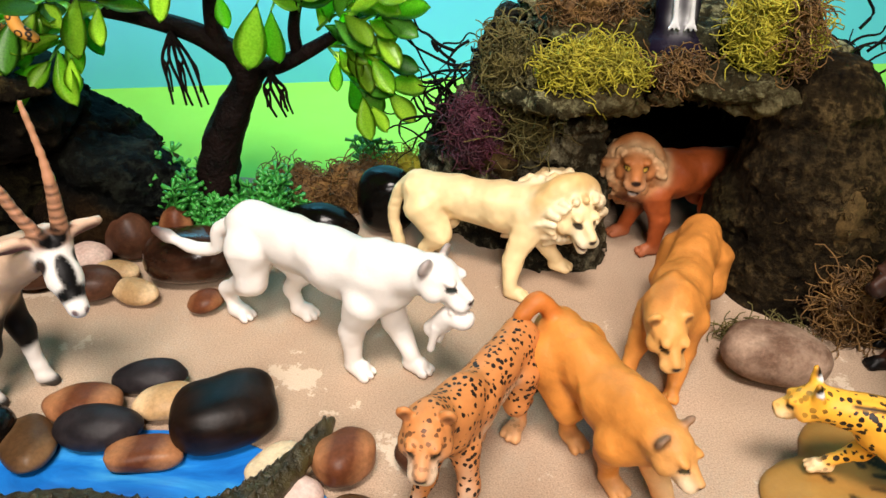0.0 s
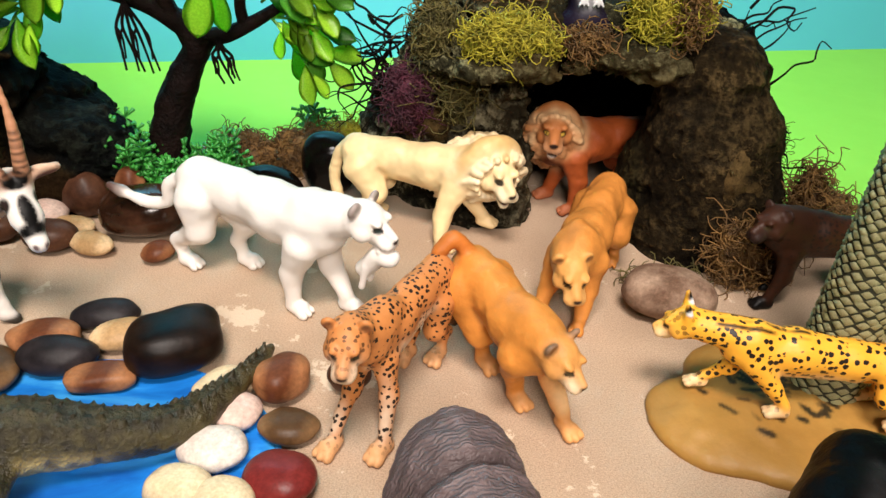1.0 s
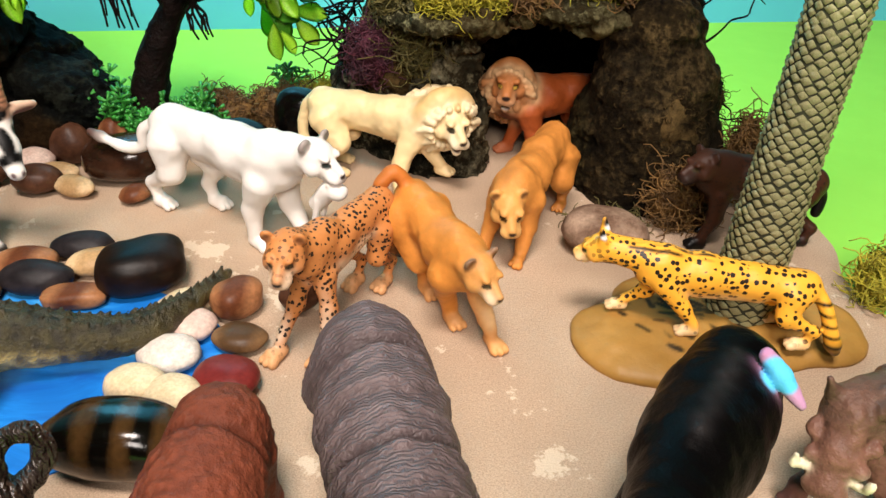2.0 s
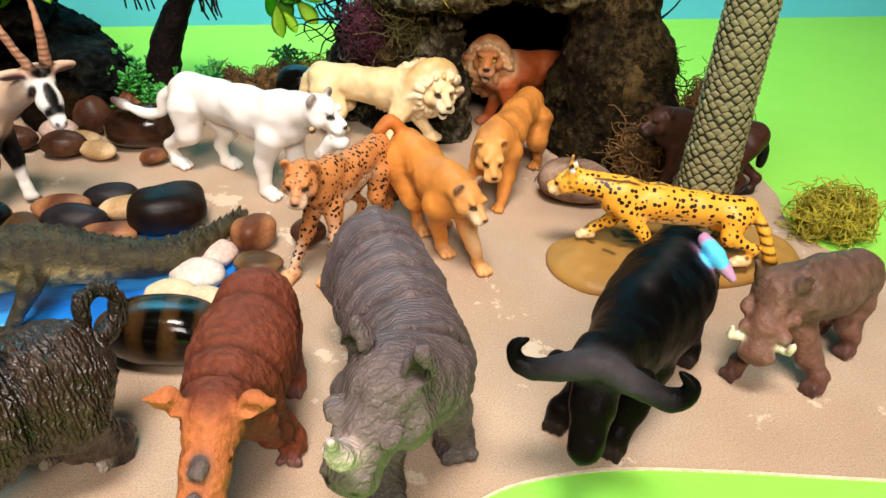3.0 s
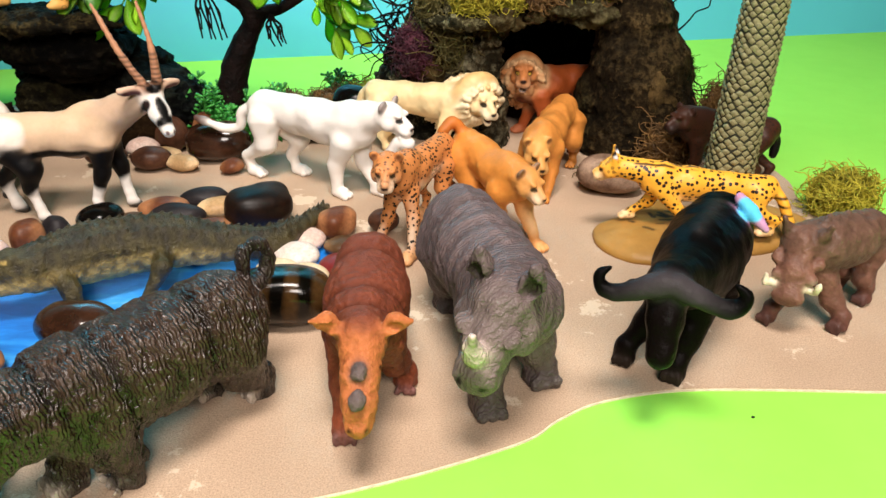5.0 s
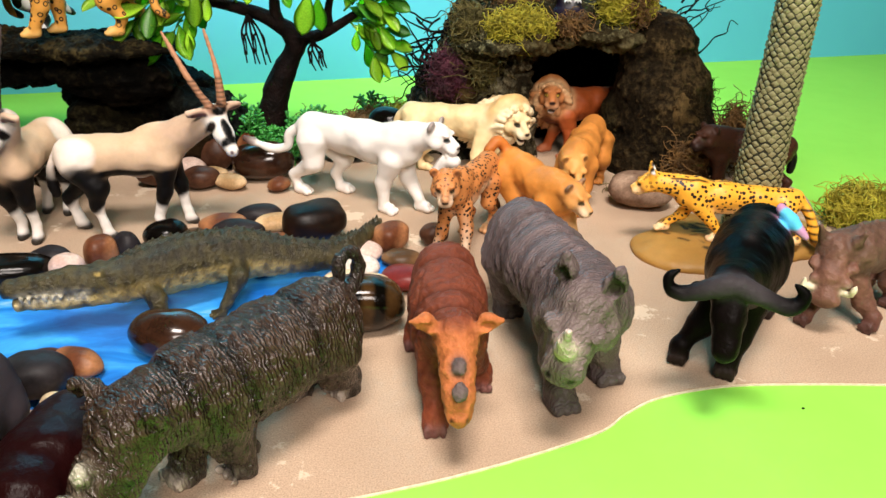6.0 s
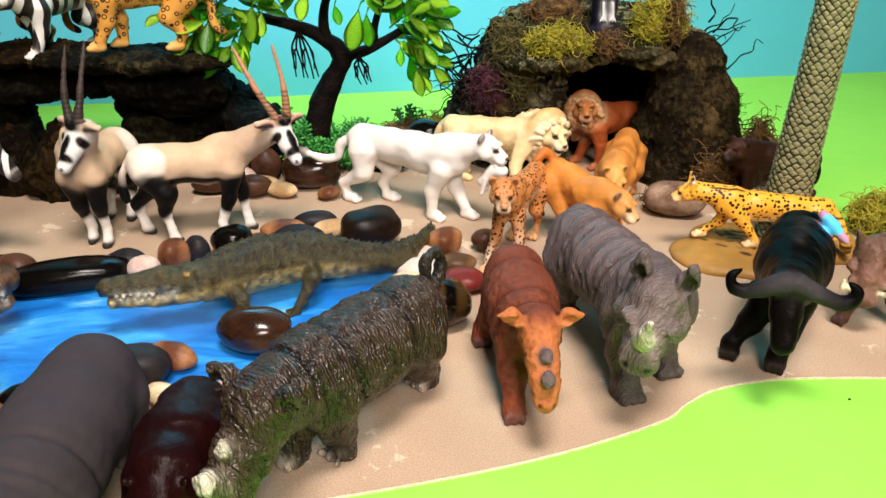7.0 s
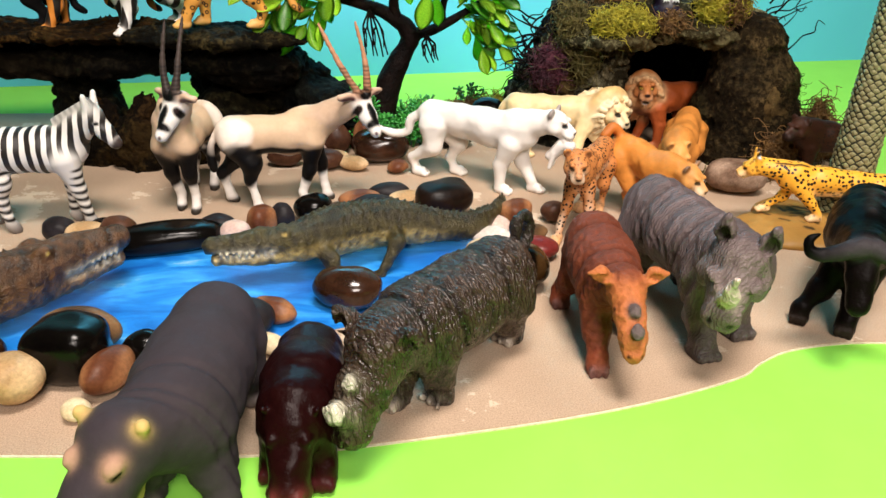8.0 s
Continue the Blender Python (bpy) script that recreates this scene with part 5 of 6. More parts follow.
def rock_mat(name, dark, mid, light, tint, scale=22.0):
    m, t, b = nodes_of(name)
    n1 = noise_node(t, scale, 8.0, 0.7)
    n2 = noise_node(t, scale * 9, 5.0, 0.7)
    both = maths(t, "ADD", maths(t, "MULTIPLY", n1.outputs[0], 0.55), maths(t, "MULTIPLY", n2.outputs[0], 0.45))
    col = ramp(t, both, [(0.36, dark), (0.5, mid), (0.64, light)])
    n3 = noise_node(t, scale * 0.5, 3.0)
    col = mix(t, ramp(t, n3.outputs[0], [(0.48, (0, 0, 0)), (0.62, (0.8, 0.8, 0.8))]), col, tint)
    a = t.nodes.new("ShaderNodeAttribute")
    a.attribute_name = "tint"
    col = mix(t, 1.0, col, a.outputs["Color"], "MULTIPLY")
    t.links.new(col, b.inputs["Base Color"])
    b.inputs["Roughness"].default_value = 0.75
    b.inputs["Specular IOR Level"].default_value = 0.06
    bump(t, b, n2.outputs[0], 1.0, 0.004)
    return m


sand_paper, pond_paper = sand_mat(), pond_mat()
cave_rock = rock_mat("cave_rock", (0.001, 0.001, 0.0008), (0.022, 0.020, 0.012), (0.36, 0.33, 0.21), (0.032, 0.020, 0.008))
pillar_rock = rock_mat("fibrous_rock", (0.0015, 0.001, 0.0006), (0.018, 0.012, 0.005), (0.12, 0.08, 0.032), (0.010, 0.008, 0.005), 30.0)
ledge_rock = rock_mat("ledge_rock", (0.0006, 0.0006, 0.0005), (0.0035, 0.003, 0.002), (0.045, 0.036, 0.018), (0.010, 0.006, 0.002))


def setting():
    # the table's green paper cover, which runs back to the blue backdrop
    g = box("ground", (-1.2, -0.55, -0.012), (1.5, 1.3, -0.001), green_paper)
    tagged(g, "bright green paper ground sheet, flat", "ground", kind="structure")
    bd = box("backdrop", (-1.6, 0.0, -0.001), (1.6, 0.02, 1.0), blue_paper)
    bd.matrix_world = pose(0.15, 0.692, 0, 0, 0, 10.7)
    tagged(bd, "plain sky blue paper backdrop behind the scene", "backdrop", kind="structure")
    front = smooth_line([(-0.62, 0.0), (-0.40, -0.008), (-0.228, -0.012), (-0.13, -0.015), (-0.05, -0.005), (0.025, 0.010), (0.085, 0.030), (0.104, 0.043), (0.123, 0.053), (0.154, 0.059), (0.19, 0.0585), (0.25, 0.054), (0.36, 0.046), (0.52, 0.05)], 6)
    back = smooth_line([(0.52, 0.16), (0.40, 0.175), (0.334, 0.192), (0.311, 0.222), (0.307, 0.25), (0.316, 0.29), (0.30, 0.36), (0.20, 0.46), (0.02, 0.44), (-0.14, 0.46), (-0.35, 0.47), (-0.62, 0.45)], 6)
    s = sheet("sand_sheet", [tuple(p) for p in front] + [tuple(p) for p in back], -0.001, 0.0, sand_paper)
    tagged(s, "sand-coloured rough paper with pale worn patches", "ground", kind="structure")
    rim = sheet("paper_edge", [(p[0], p[1] - 0.0011) for p in front] + [(p[0], p[1] + 0.02) for p in front[::-1]], -0.001, -0.0004, rim_paper)
    tagged(rim, "pale torn paper edge of the sand sheet", "trim", kind="structure")
    pond = smooth_line([(-0.40, 0.045), (-0.30, 0.040), (-0.245, 0.047), (-0.20, 0.046), (-0.15, 0.060), (-0.10, 0.078), (-0.06, 0.100), (-0.02, 0.126), (0.006, 0.150), (0.012, 0.172), (0.002, 0.196), (-0.022, 0.216), (-0.055, 0.226), (-0.10, 0.222), (-0.15, 0.200), (-0.19, 0.172), (-0.25, 0.160), (-0.33, 0.150), (-0.42, 0.14)], 6)
    p = sheet("pond", [tuple(q) for q in pond], 0.0, 0.0008, pond_paper)
    tagged(p, "blue paper pond with lighter painted ripples", "pond", kind="structure")
    # the unseen room round the table, grey to hold down bounced light
    tagged(box("floor", (-3, -3, -0.80), (3, 3, -0.76), room_floor), "plain brown wooden room floor", "floor", kind="structure")
    tagged(box("ceiling", (-3, -3, 1.7), (3, 3, 1.75), room_paint), "plain grey painted ceiling", "ceiling", kind="structure")
    for name, lo, hi in (("wall_north", (-3, 3, -0.8), (3, 3.1, 1.75)), ("wall_south", (-3, -3.1, -0.8), (3, -3, 1.75)), ("wall_east", (3, -3, -0.8), (3.1, 3, 1.75)), ("wall_west", (-3.1, -3, -0.8), (-3, 3, 1.75))):
        tagged(box(name, lo, hi, room_paint), "plain grey painted room wall", "wall", kind="structure")
    t = new("table")
    tagged(t, "plain wooden table under the green paper", "table")
    box("tabletop", (-1.2, -0.55, -0.045), (1.5, 1.3, -0.013), room_floor, t, 0.004)
    for x in (-1.1, 1.4):
        for y in (-0.45, 1.2):
            box("leg", (x - 0.03, y - 0.03, -0.76), (x + 0.03, y + 0.03, -0.045), room_floor, t)


def rock_relief(seed, big, small, layers=0.0):
    def fn(P):
        d = big * lattice_noise(P, 0.42, seed) + big * 0.6 * lattice_noise(P, 0.95, seed + 1) + small * lattice_noise(P, 2.1, seed + 2) + small * 0.7 * lattice_noise(P, 4.3, seed + 3)
        if layers:
            d = d + layers * np.abs(lattice_noise(P * np.array((0.25, 0.25, 1.6), np.float32), 0.8, seed + 4))
        return d
    return fn


GREY1 = (1.0, 1.0, 1.0)


def strata(seed, big, small, pitch, depth):
    """Rock that breaks in beds: rough faces with undercut ledges at uneven heights."""
    def fn(P):
        d = big * lattice_noise(P, 0.45, seed) + big * 0.6 * lattice_noise(P, 1.0, seed + 1) + small * lattice_noise(P, 2.2, seed + 2) + small * 0.8 * lattice_noise(P, 4.6, seed + 3)
        u = (P[:, 2] + 0.9 * lattice_noise(P, 0.3, seed + 5)) / pitch
        return d + depth * (np.abs((u % 1.0) - 0.5) * 2) ** 3
    return fn


def cave():
    """An arch of stacked rock with a deep dark hollow."""
    cave = new("cave_rock")
    fig(cave, "dark mossy resin rock cave with an arched opening", "rock")

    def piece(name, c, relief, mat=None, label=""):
        c.relief, c.tone_shade = relief, 0.30
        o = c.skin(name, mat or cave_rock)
        o.parent = cave
        if label:
            tagged(o, label)
    c = Clay(0.16, 0.7)
    c.chain([(22.4, 34.4, -0.3), (22.3, 34.4, 3.0), (22.0, 34.5, 6.2), (21.5, 34.9, 9.2)], [4.0, 3.9, 3.5, 2.9], GREY1)
    c.ball((19.4, 35.6, 2.0), (1.9, 2.6, 4.4), (0.8, 0.9, 0.8))
    piece("pillar", c, strata(5, 0.16, 0.14, 3.1, 0.12), pillar_rock, "barrel-shaped rock pillar with a brown fibrous skin")
    c = Clay(0.16, 0.5)
    c.chain([(7.6, 40.0, -0.3), (8.3, 39.6, 4.5), (9.4, 39.0, 8.3)], [3.2, 2.9, 2.5], GREY1)
    c.chain([(11.4, 37.6, -0.3), (11.2, 37.4, 3.5), (11.2, 37.0, 8.5)], [1.5, 1.35, 1.3], (1.2, 1.2, 1.2))
    c.ball((6.0, 41.5, 2.5), (3.2, 3.4, 5.5), GREY1)
    c.ball((10.2, 36.2, 0.4), (2.6, 1.8, 1.7), (0.8, 0.8, 0.8))
    piece("side_wall", c, strata(15, 0.35, 0.28, 2.4, 0.35))
    # the hollow's shade is put into the colour: inner walls tinted near black
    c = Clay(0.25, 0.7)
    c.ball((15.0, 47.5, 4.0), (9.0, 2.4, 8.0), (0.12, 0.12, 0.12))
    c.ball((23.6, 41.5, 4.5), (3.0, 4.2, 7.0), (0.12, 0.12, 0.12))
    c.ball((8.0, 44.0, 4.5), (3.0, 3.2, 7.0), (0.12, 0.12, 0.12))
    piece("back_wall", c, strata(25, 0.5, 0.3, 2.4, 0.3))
    # roof beds, one on another
    for k, lumps in enumerate((
        [((10.2, 37.2, 9.7), (3.9, 4.2, 1.15), (0, -8, 6)), ((8.0, 39.0, 9.4), (3.0, 3.4, 1.2), (0, -12, 0))],
        [((18.2, 37.2, 10.3), (5.6, 4.4, 1.20), (0, 3, -4)), ((13.6, 38.4, 10.8), (3.6, 3.8, 1.1), (0, -4, 0))],
        [((14.6, 40.0, 11.5), (6.4, 4.2, 1.1), (0, 2, 4)), ((20.0, 38.8, 11.3), (3.2, 3.8, 1.1), (0, 8, 0))],
        [((13.0, 42.4, 12.4), (5.0, 3.8, 1.1), (0, -3, 0)), ((17.6, 42.4, 12.2), (4.2, 3.6, 1.1), (0, 3, 0))],
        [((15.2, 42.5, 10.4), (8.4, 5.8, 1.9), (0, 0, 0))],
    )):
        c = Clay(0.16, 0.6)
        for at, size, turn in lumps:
            # the last slab roofs the hollow, shade put into its dark tint too
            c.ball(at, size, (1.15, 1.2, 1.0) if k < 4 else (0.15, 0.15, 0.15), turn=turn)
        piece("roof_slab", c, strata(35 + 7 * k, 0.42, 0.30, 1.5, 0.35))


def left_ledge():
    """A rock bridge on feet, with flat beds on top and a window worn through it."""
    ledge = new("rock_ledge")
    fig(ledge, "dark layered resin rock bridge with a flat top", "rock")

    def piece(name, c, seed, depth=0.25):
        c.relief, c.tone_shade = strata(seed, 0.3, 0.2, 1.3, depth), 0.30
        c.skin(name, ledge_rock).parent = ledge
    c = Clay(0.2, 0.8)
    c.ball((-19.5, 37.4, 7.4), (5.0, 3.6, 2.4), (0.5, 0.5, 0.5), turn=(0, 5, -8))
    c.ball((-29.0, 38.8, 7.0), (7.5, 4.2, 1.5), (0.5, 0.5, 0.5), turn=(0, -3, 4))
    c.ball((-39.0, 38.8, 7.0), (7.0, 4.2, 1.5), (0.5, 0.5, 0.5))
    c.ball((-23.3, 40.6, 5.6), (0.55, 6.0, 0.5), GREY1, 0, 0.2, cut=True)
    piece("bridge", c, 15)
    # beds are browner; lit tops over a dark underside are put into the tint
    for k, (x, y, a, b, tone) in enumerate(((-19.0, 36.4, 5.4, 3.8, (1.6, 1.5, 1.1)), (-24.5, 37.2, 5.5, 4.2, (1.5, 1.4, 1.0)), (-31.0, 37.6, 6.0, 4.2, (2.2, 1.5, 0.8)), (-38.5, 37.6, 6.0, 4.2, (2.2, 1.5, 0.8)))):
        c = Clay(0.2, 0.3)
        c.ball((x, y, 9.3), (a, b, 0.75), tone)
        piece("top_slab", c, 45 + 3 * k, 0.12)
    for k, lumps in enumerate((
        [((-17.8, 39.0, 7.0), (-15.0, 40.0, 3.6), 2.6, 3.0), ((-15.0, 40.0, 3.6), (-13.0, 40.0, -0.4), 3.0, 3.6), ((-21.4, 37.6, 3.0), (-20.6, 37.6, 2.0), 2.4, 2.8)],
        [((-23.5, 41.0, 6.6), (-22.0, 41.0, 2.0), 2.0, 2.4), ((-22.0, 41.0, 2.0), (-22.0, 40.0, -0.5), 2.4, 3.0)],
        [((-33.5, 39.5, 6.6), (-33.0, 39.0, 2.0), 2.4, 2.6), ((-33.0, 39.0, 2.0), (-33.0, 38.0, -0.5), 2.6, 3.4)],
    )):
        c = Clay(0.2, 0.8)
        for a, b, r1, r2 in lumps:
            c.cone(a, b, r1, r2, (0.9, 1.0, 0.8))
        piece("foot", c, 60 + 3 * k)
    c = Clay(0.2, 0.6)
    c.ball((-13.0, 37.8, 3.6), (3.6, 2.6, 2.4), (0.5, 0.8, 1.15), turn=(0, 12, -10))
    c.ball((-14.2, 37.0, 1.4), (3.6, 2.4, 2.4), (1.2, 0.9, 0.6))
    c.relief = rock_relief(25, 0.4, 0.2, 0.3)
    fig(c.skin("blue_grey_rock", ledge_rock), "blue-grey and brown layered resin rock beside the tree", "rock")
    for x, y, r, seed in ((-27.0, 32.0, 2.3, 1), (-23.6, 33.2, 1.7, 2), (-30.8, 33.4, 2.0, 3)):
        c = Clay(0.18, 0.6)
        c.ball((x, y, r * 0.75), (r, r * 0.85, r * 1.1), (1.3, 1.0, 0.6))
        c.ball((x + 0.5, y + 0.4, r * 1.5), (r * 0.7, r * 0.6, r * 0.8), (1.2, 0.8, 0.5))
        c.relief = rock_relief(30 + seed, 0.4, 0.25)
        fig(c.skin("mossy_boulder", ledge_rock), "brown mossy boulder under the rock ledge", "rock", "boulders")


# stones: (x, y, half sizes in cm, turn, kind)
STONE = {
    "black": stone_mat("black_stone", (0.001, 0.0008, 0.0008), (0.006, 0.0045, 0.0035), 0.16, 0, 30, 0.0),
    "grey": stone_mat("grey_stone", (0.006, 0.005, 0.006), (0.032, 0.026, 0.028), 0.5),
    "brown": stone_mat("brown_stone", (0.030, 0.011, 0.006), (0.13, 0.056, 0.030), 0.4),
    "rust": stone_mat("rust_stone", (0.11, 0.035, 0.014), (0.32, 0.14, 0.06), 0.42, 14),
    "tan": stone_mat("tan_stone", (0.42, 0.26, 0.12), (0.68, 0.48, 0.27), 0.45, 12),
    "white": stone_mat("white_stone", (0.52, 0.43, 0.36), (0.78, 0.72, 0.66), 0.5),
    "pink": stone_mat("pink_stone", (0.50, 0.33, 0.27), (0.75, 0.60, 0.52), 0.55),
    "cream": stone_mat("cream_stone", (0.58, 0.42, 0.24), (0.80, 0.68, 0.46), 0.5),
    "olive": stone_mat("olive_stone", (0.07, 0.035, 0.014), (0.20, 0.11, 0.05), 0.4, 10),
    "red": stone_mat("red_stone", (0.10, 0.010, 0.010), (0.22, 0.030, 0.025), 0.35),
    "umber": stone_mat("umber_stone", (0.002, 0.001, 0.0007), (0.018, 0.008, 0.004), 0.42, 0, 60),
    "glossy": stone_mat("glossy_brown_stone", (0.006, 0.003, 0.002), (0.06, 0.024, 0.012), 0.18, 0, 25, 0.4),
    "tiger": stone_mat("banded_stone", (0.002, 0.0015, 0.001), (0.045, 0.022, 0.007), 0.12, 24, 30, 0.2),
    "boulder": stone_mat("boulder_stone", (0.12, 0.065, 0.04), (0.40, 0.28, 0.20), 0.85, 0, 60),
}
stone_count = [0]


def stone(x, y, size, turn, kind, label, z=None, tilt=0.0, square=2.0):
    """A river pebble: a rounded lump, flattened, slightly uneven."""
    stone_count[0] += 1
    seed = stone_count[0]
    bm = bmesh.new()
    bmesh.ops.create_icosphere(bm, subdivisions=4, radius=1.0)
    P = np.array([v.co for v in bm.verts], np.float32)
    k = (np.abs(P) ** square).sum(1) ** (-1.0 / square)
    P = P * k[:, None]
    P = P * (1 + 0.10 * lattice_noise(P, 0.9, seed) + 0.05 * lattice_noise(P, 2.0, seed + 50))[:, None]
    P *= np.array(size, np.float32) * 0.01
    m = np.array(Euler((radians(tilt), 0, radians(turn))).to_matrix(), np.float32)
    P = P @ m.T
    low = P[:, 2].min()
    P[:, 2] -= low
    for v, p in zip(bm.verts, P):
        v.co = p
    o = part("stone", bm, STONE[kind], smooth=True)
    o.location = (x, y, 0.0005 if z is None else z)
    tagged(o, label, "stone", "stones round the pond")
    return o


def stones():
    R = "smooth rounded "
    stone(-0.040, 0.226, (1.95, 1.6, 1.15), 24, "umber", R + "large dark umber stone at the pond's edge", square=2.7)
    stone(-0.078, 0.251, (1.5, 0.85, 0.6), 5, "grey", R + "dark grey stone on the sand")
    stone(-0.097, 0.233, (1.5, 1.0, 0.7), 8, "rust", R + "rusty brown stone at the pond's edge")
    stone(-0.066, 0.237, (1.3, 0.9, 0.6), 15, "tan", R + "tan stone between darker stones")
    stone(-0.086, 0.220, (1.6, 1.0, 0.75), 6, "grey", R + "charcoal stone at the pond's edge")
    stone(-0.066, 0.210, (1.4, 0.75, 0.45), 8, "rust", "flat angular reddish-brown stone in the pond", square=3.2)
    stone(-0.110, 0.213, (1.0, 1.5, 0.6), 30, "olive", R + "dark olive stone at the pond's edge")
    stone(-0.128, 0.214, (1.3, 1.2, 0.9), 0, "black", R + "black stone at the pond's edge")
    stone(-0.0155, 0.204, (1.2, 1.0, 0.5), 55, "cream", "flat cream stone under the crocodile's tail", square=3.0)
    stone(0.007, 0.207, (1.15, 0.95, 0.85), 40, "rust", "angular tan and brown stone at the pond's edge", square=2.8)
    stone(-0.008, 0.190, (1.1, 0.9, 0.6), 20, "pink", R + "pinkish white stone at the pond's edge")
    stone(0.013, 0.184, (1.2, 0.9, 0.5), -5, "olive", R + "olive brown flat stone on the sand")
    stone(-0.012, 0.171, (1.25, 1.0, 0.65), 10, "white", R + "white stone at the pond's edge")
    stone(0.013, 0.158, (1.3, 1.15, 0.6), -20, "red", R + "dark red stone at the pond's edge")
    stone(-0.020, 0.152, (1.1, 0.85, 0.65), -15, "cream", "cream white angular stone at the pond's edge", square=2.6)
    stone(-0.004, 0.146, (1.15, 1.0, 0.7), -30, "cream", R + "cream stone at the pond's edge")
    stone(-0.016, 0.133, (1.4, 0.8, 0.5), -12, "cream", R + "pale flat stone at the pond's edge")
    stone(0.003, 0.130, (0.8, 0.9, 0.5), 20, "cream", R + "small cream stone on the sand")
    stone(-0.013, 0.117, (2.45, 1.4, 1.4), -4, "tiger", "polished dark banded stone beside the rhinoceros", square=2.5)
    stone(0.034, 0.211, (0.85, 0.85, 0.7), 0, "brown", R + "small brown stone behind the cheetah")
    # beside the lioness, under the tree
    stone(-0.086, 0.334, (2.3, 1.6, 1.35), 5, "glossy", "large glossy dark brown stone on the sand", square=2.4)
    stone(-0.071, 0.306, (0.85, 0.75, 0.5), 20, "rust", R + "small rusty stone on the sand")
    stone(-0.106, 0.312, (1.3, 0.8, 0.55), -25, "tan", R + "light tan pebble on the sand")
    stone(-0.122, 0.330, (1.2, 0.7, 0.5), 0, "tan", R + "pale tan pebble on the sand")
    stone(-0.127, 0.314, (1.3, 1.0, 0.8), 5, "brown", R + "brown stone on the sand")
    stone(-0.122, 0.352, (1.3, 1.1, 1.3), 0, "brown", R + "reddish-brown stone under the rock")
    stone(-0.140, 0.340, (1.2, 1.0, 0.7), 15, "pink", R + "pale pinkish stone on the sand")
    stone(-0.118, 0.372, (1.5, 1.1, 1.8), 20, "brown", "red-brown angular stone under the rock", square=2.5)
    stone(-0.099, 0.358, (0.95, 0.8, 1.4), 0, "rust", R + "light brown stone beside the plant")
    stone(-0.145, 0.366, (1.8, 1.3, 1.5), -10, "brown", R + "dark brown stone under the rock")
    stone(-0.160, 0.322, (1.4, 1.0, 0.8), 0, "brown", R + "brown stone behind the oryx")
    stone(0.010, 0.388, (1.6, 1.4, 1.9), 10, "black", "tall glossy black stone behind the lion", square=2.3)
    stone(-0.025, 0.372, (2.0, 1.2, 1.2), -10, "black", R + "black stone behind the lioness")
    # by the cave's foot
    stone(0.183, 0.268, (2.2, 1.5, 1.2), -14, "boulder", "rough pinkish-grey boulder beside the serval", square=2.4)
    # left side of the pond
    stone(-0.212, 0.168, (3.4, 1.3, 0.9), 14, "black", R + "long flat black stone at the pond's edge", square=2.4)
    stone(-0.172, 0.176, (0.9, 0.7, 0.8), 10, "pink", R + "small pink stone at the crocodile's snout")
    stone(-0.185, 0.188, (1.2, 0.9, 0.7), 0, "grey", R + "brownish grey stone at the pond's edge")
    stone(-0.158, 0.190, (0.9, 0.9, 1.0), 40, "rust", "angular orange-brown stone by the crocodile", square=2.8)
    stone(-0.146, 0.198, (0.8, 0.7, 0.9), 0, "grey", R + "greyish stone by the crocodile")
    stone(-0.240, 0.172, (1.1, 0.9, 1.0), 0, "brown", R + "reddish-brown stone by the crocodile's snout")
    stone(-0.262, 0.178, (1.3, 0.9, 0.7), 0, "tan", R + "tan stone at the pond's edge")
    stone(-0.280, 0.182, (1.0, 0.9, 0.8), 0, "grey", R + "pale greenish stone at the pond's edge")
    stone(-0.252, 0.190, (1.2, 0.8, 0.6), 0, "black", R + "black stone behind the crocodile")
    # front of the pond
    stone(-0.099, 0.098, (1.9, 1.4, 1.2), -15, "glossy", "large rounded olive brown stone in the pond")
    stone(-0.136, 0.084, (1.25, 0.75, 0.65), -22, "rust", R + "orange and cream striped stone in the pond")
    stone(-0.147, 0.071, (1.5, 1.2, 1.0), 10, "grey", R + "dark grey stone at the pond's edge")
    stone(-0.153, 0.090, (1.0, 0.7, 0.5), 10, "brown", R + "brown pebble in the pond")
    stone(-0.162, 0.058, (0.9, 0.7, 0.5), 30, "white", R + "pale grey-green pebble on the sand")
    stone(-0.134, 0.056, (0.9, 0.6, 0.5), -30, "cream", R + "cream pebble on the sand")
    stone(-0.219, 0.040, (1.9, 1.6, 1.5), -8, "black", "large glossy black stone in the front of the pond", square=2.7)
    stone(-0.199, 0.030, (0.9, 1.5, 0.9), -18, "rust", R + "upright orange-brown stone at the pond's edge")
    stone(-0.189, 0.046, (1.0, 0.8, 0.9), 0, "black", R + "black stone beside the hippopotamus")
    stone(-0.236, 0.022, (1.2, 1.2, 1.2), 0, "tan", R + "tan stone at the pond's edge")
    stone(-0.206, 0.008, (0.6, 0.5, 0.5), 0, "cream", R + "small cream pebble on the sand")
    stone(-0.222, 0.060, (2.0, 1.0, 1.2), 0, "olive", R + "brown stone behind the black stone")
    stone(-0.262, 0.046, (1.2, 0.9, 0.9), 0, "glossy", R + "dark brown stone at the pond's edge")


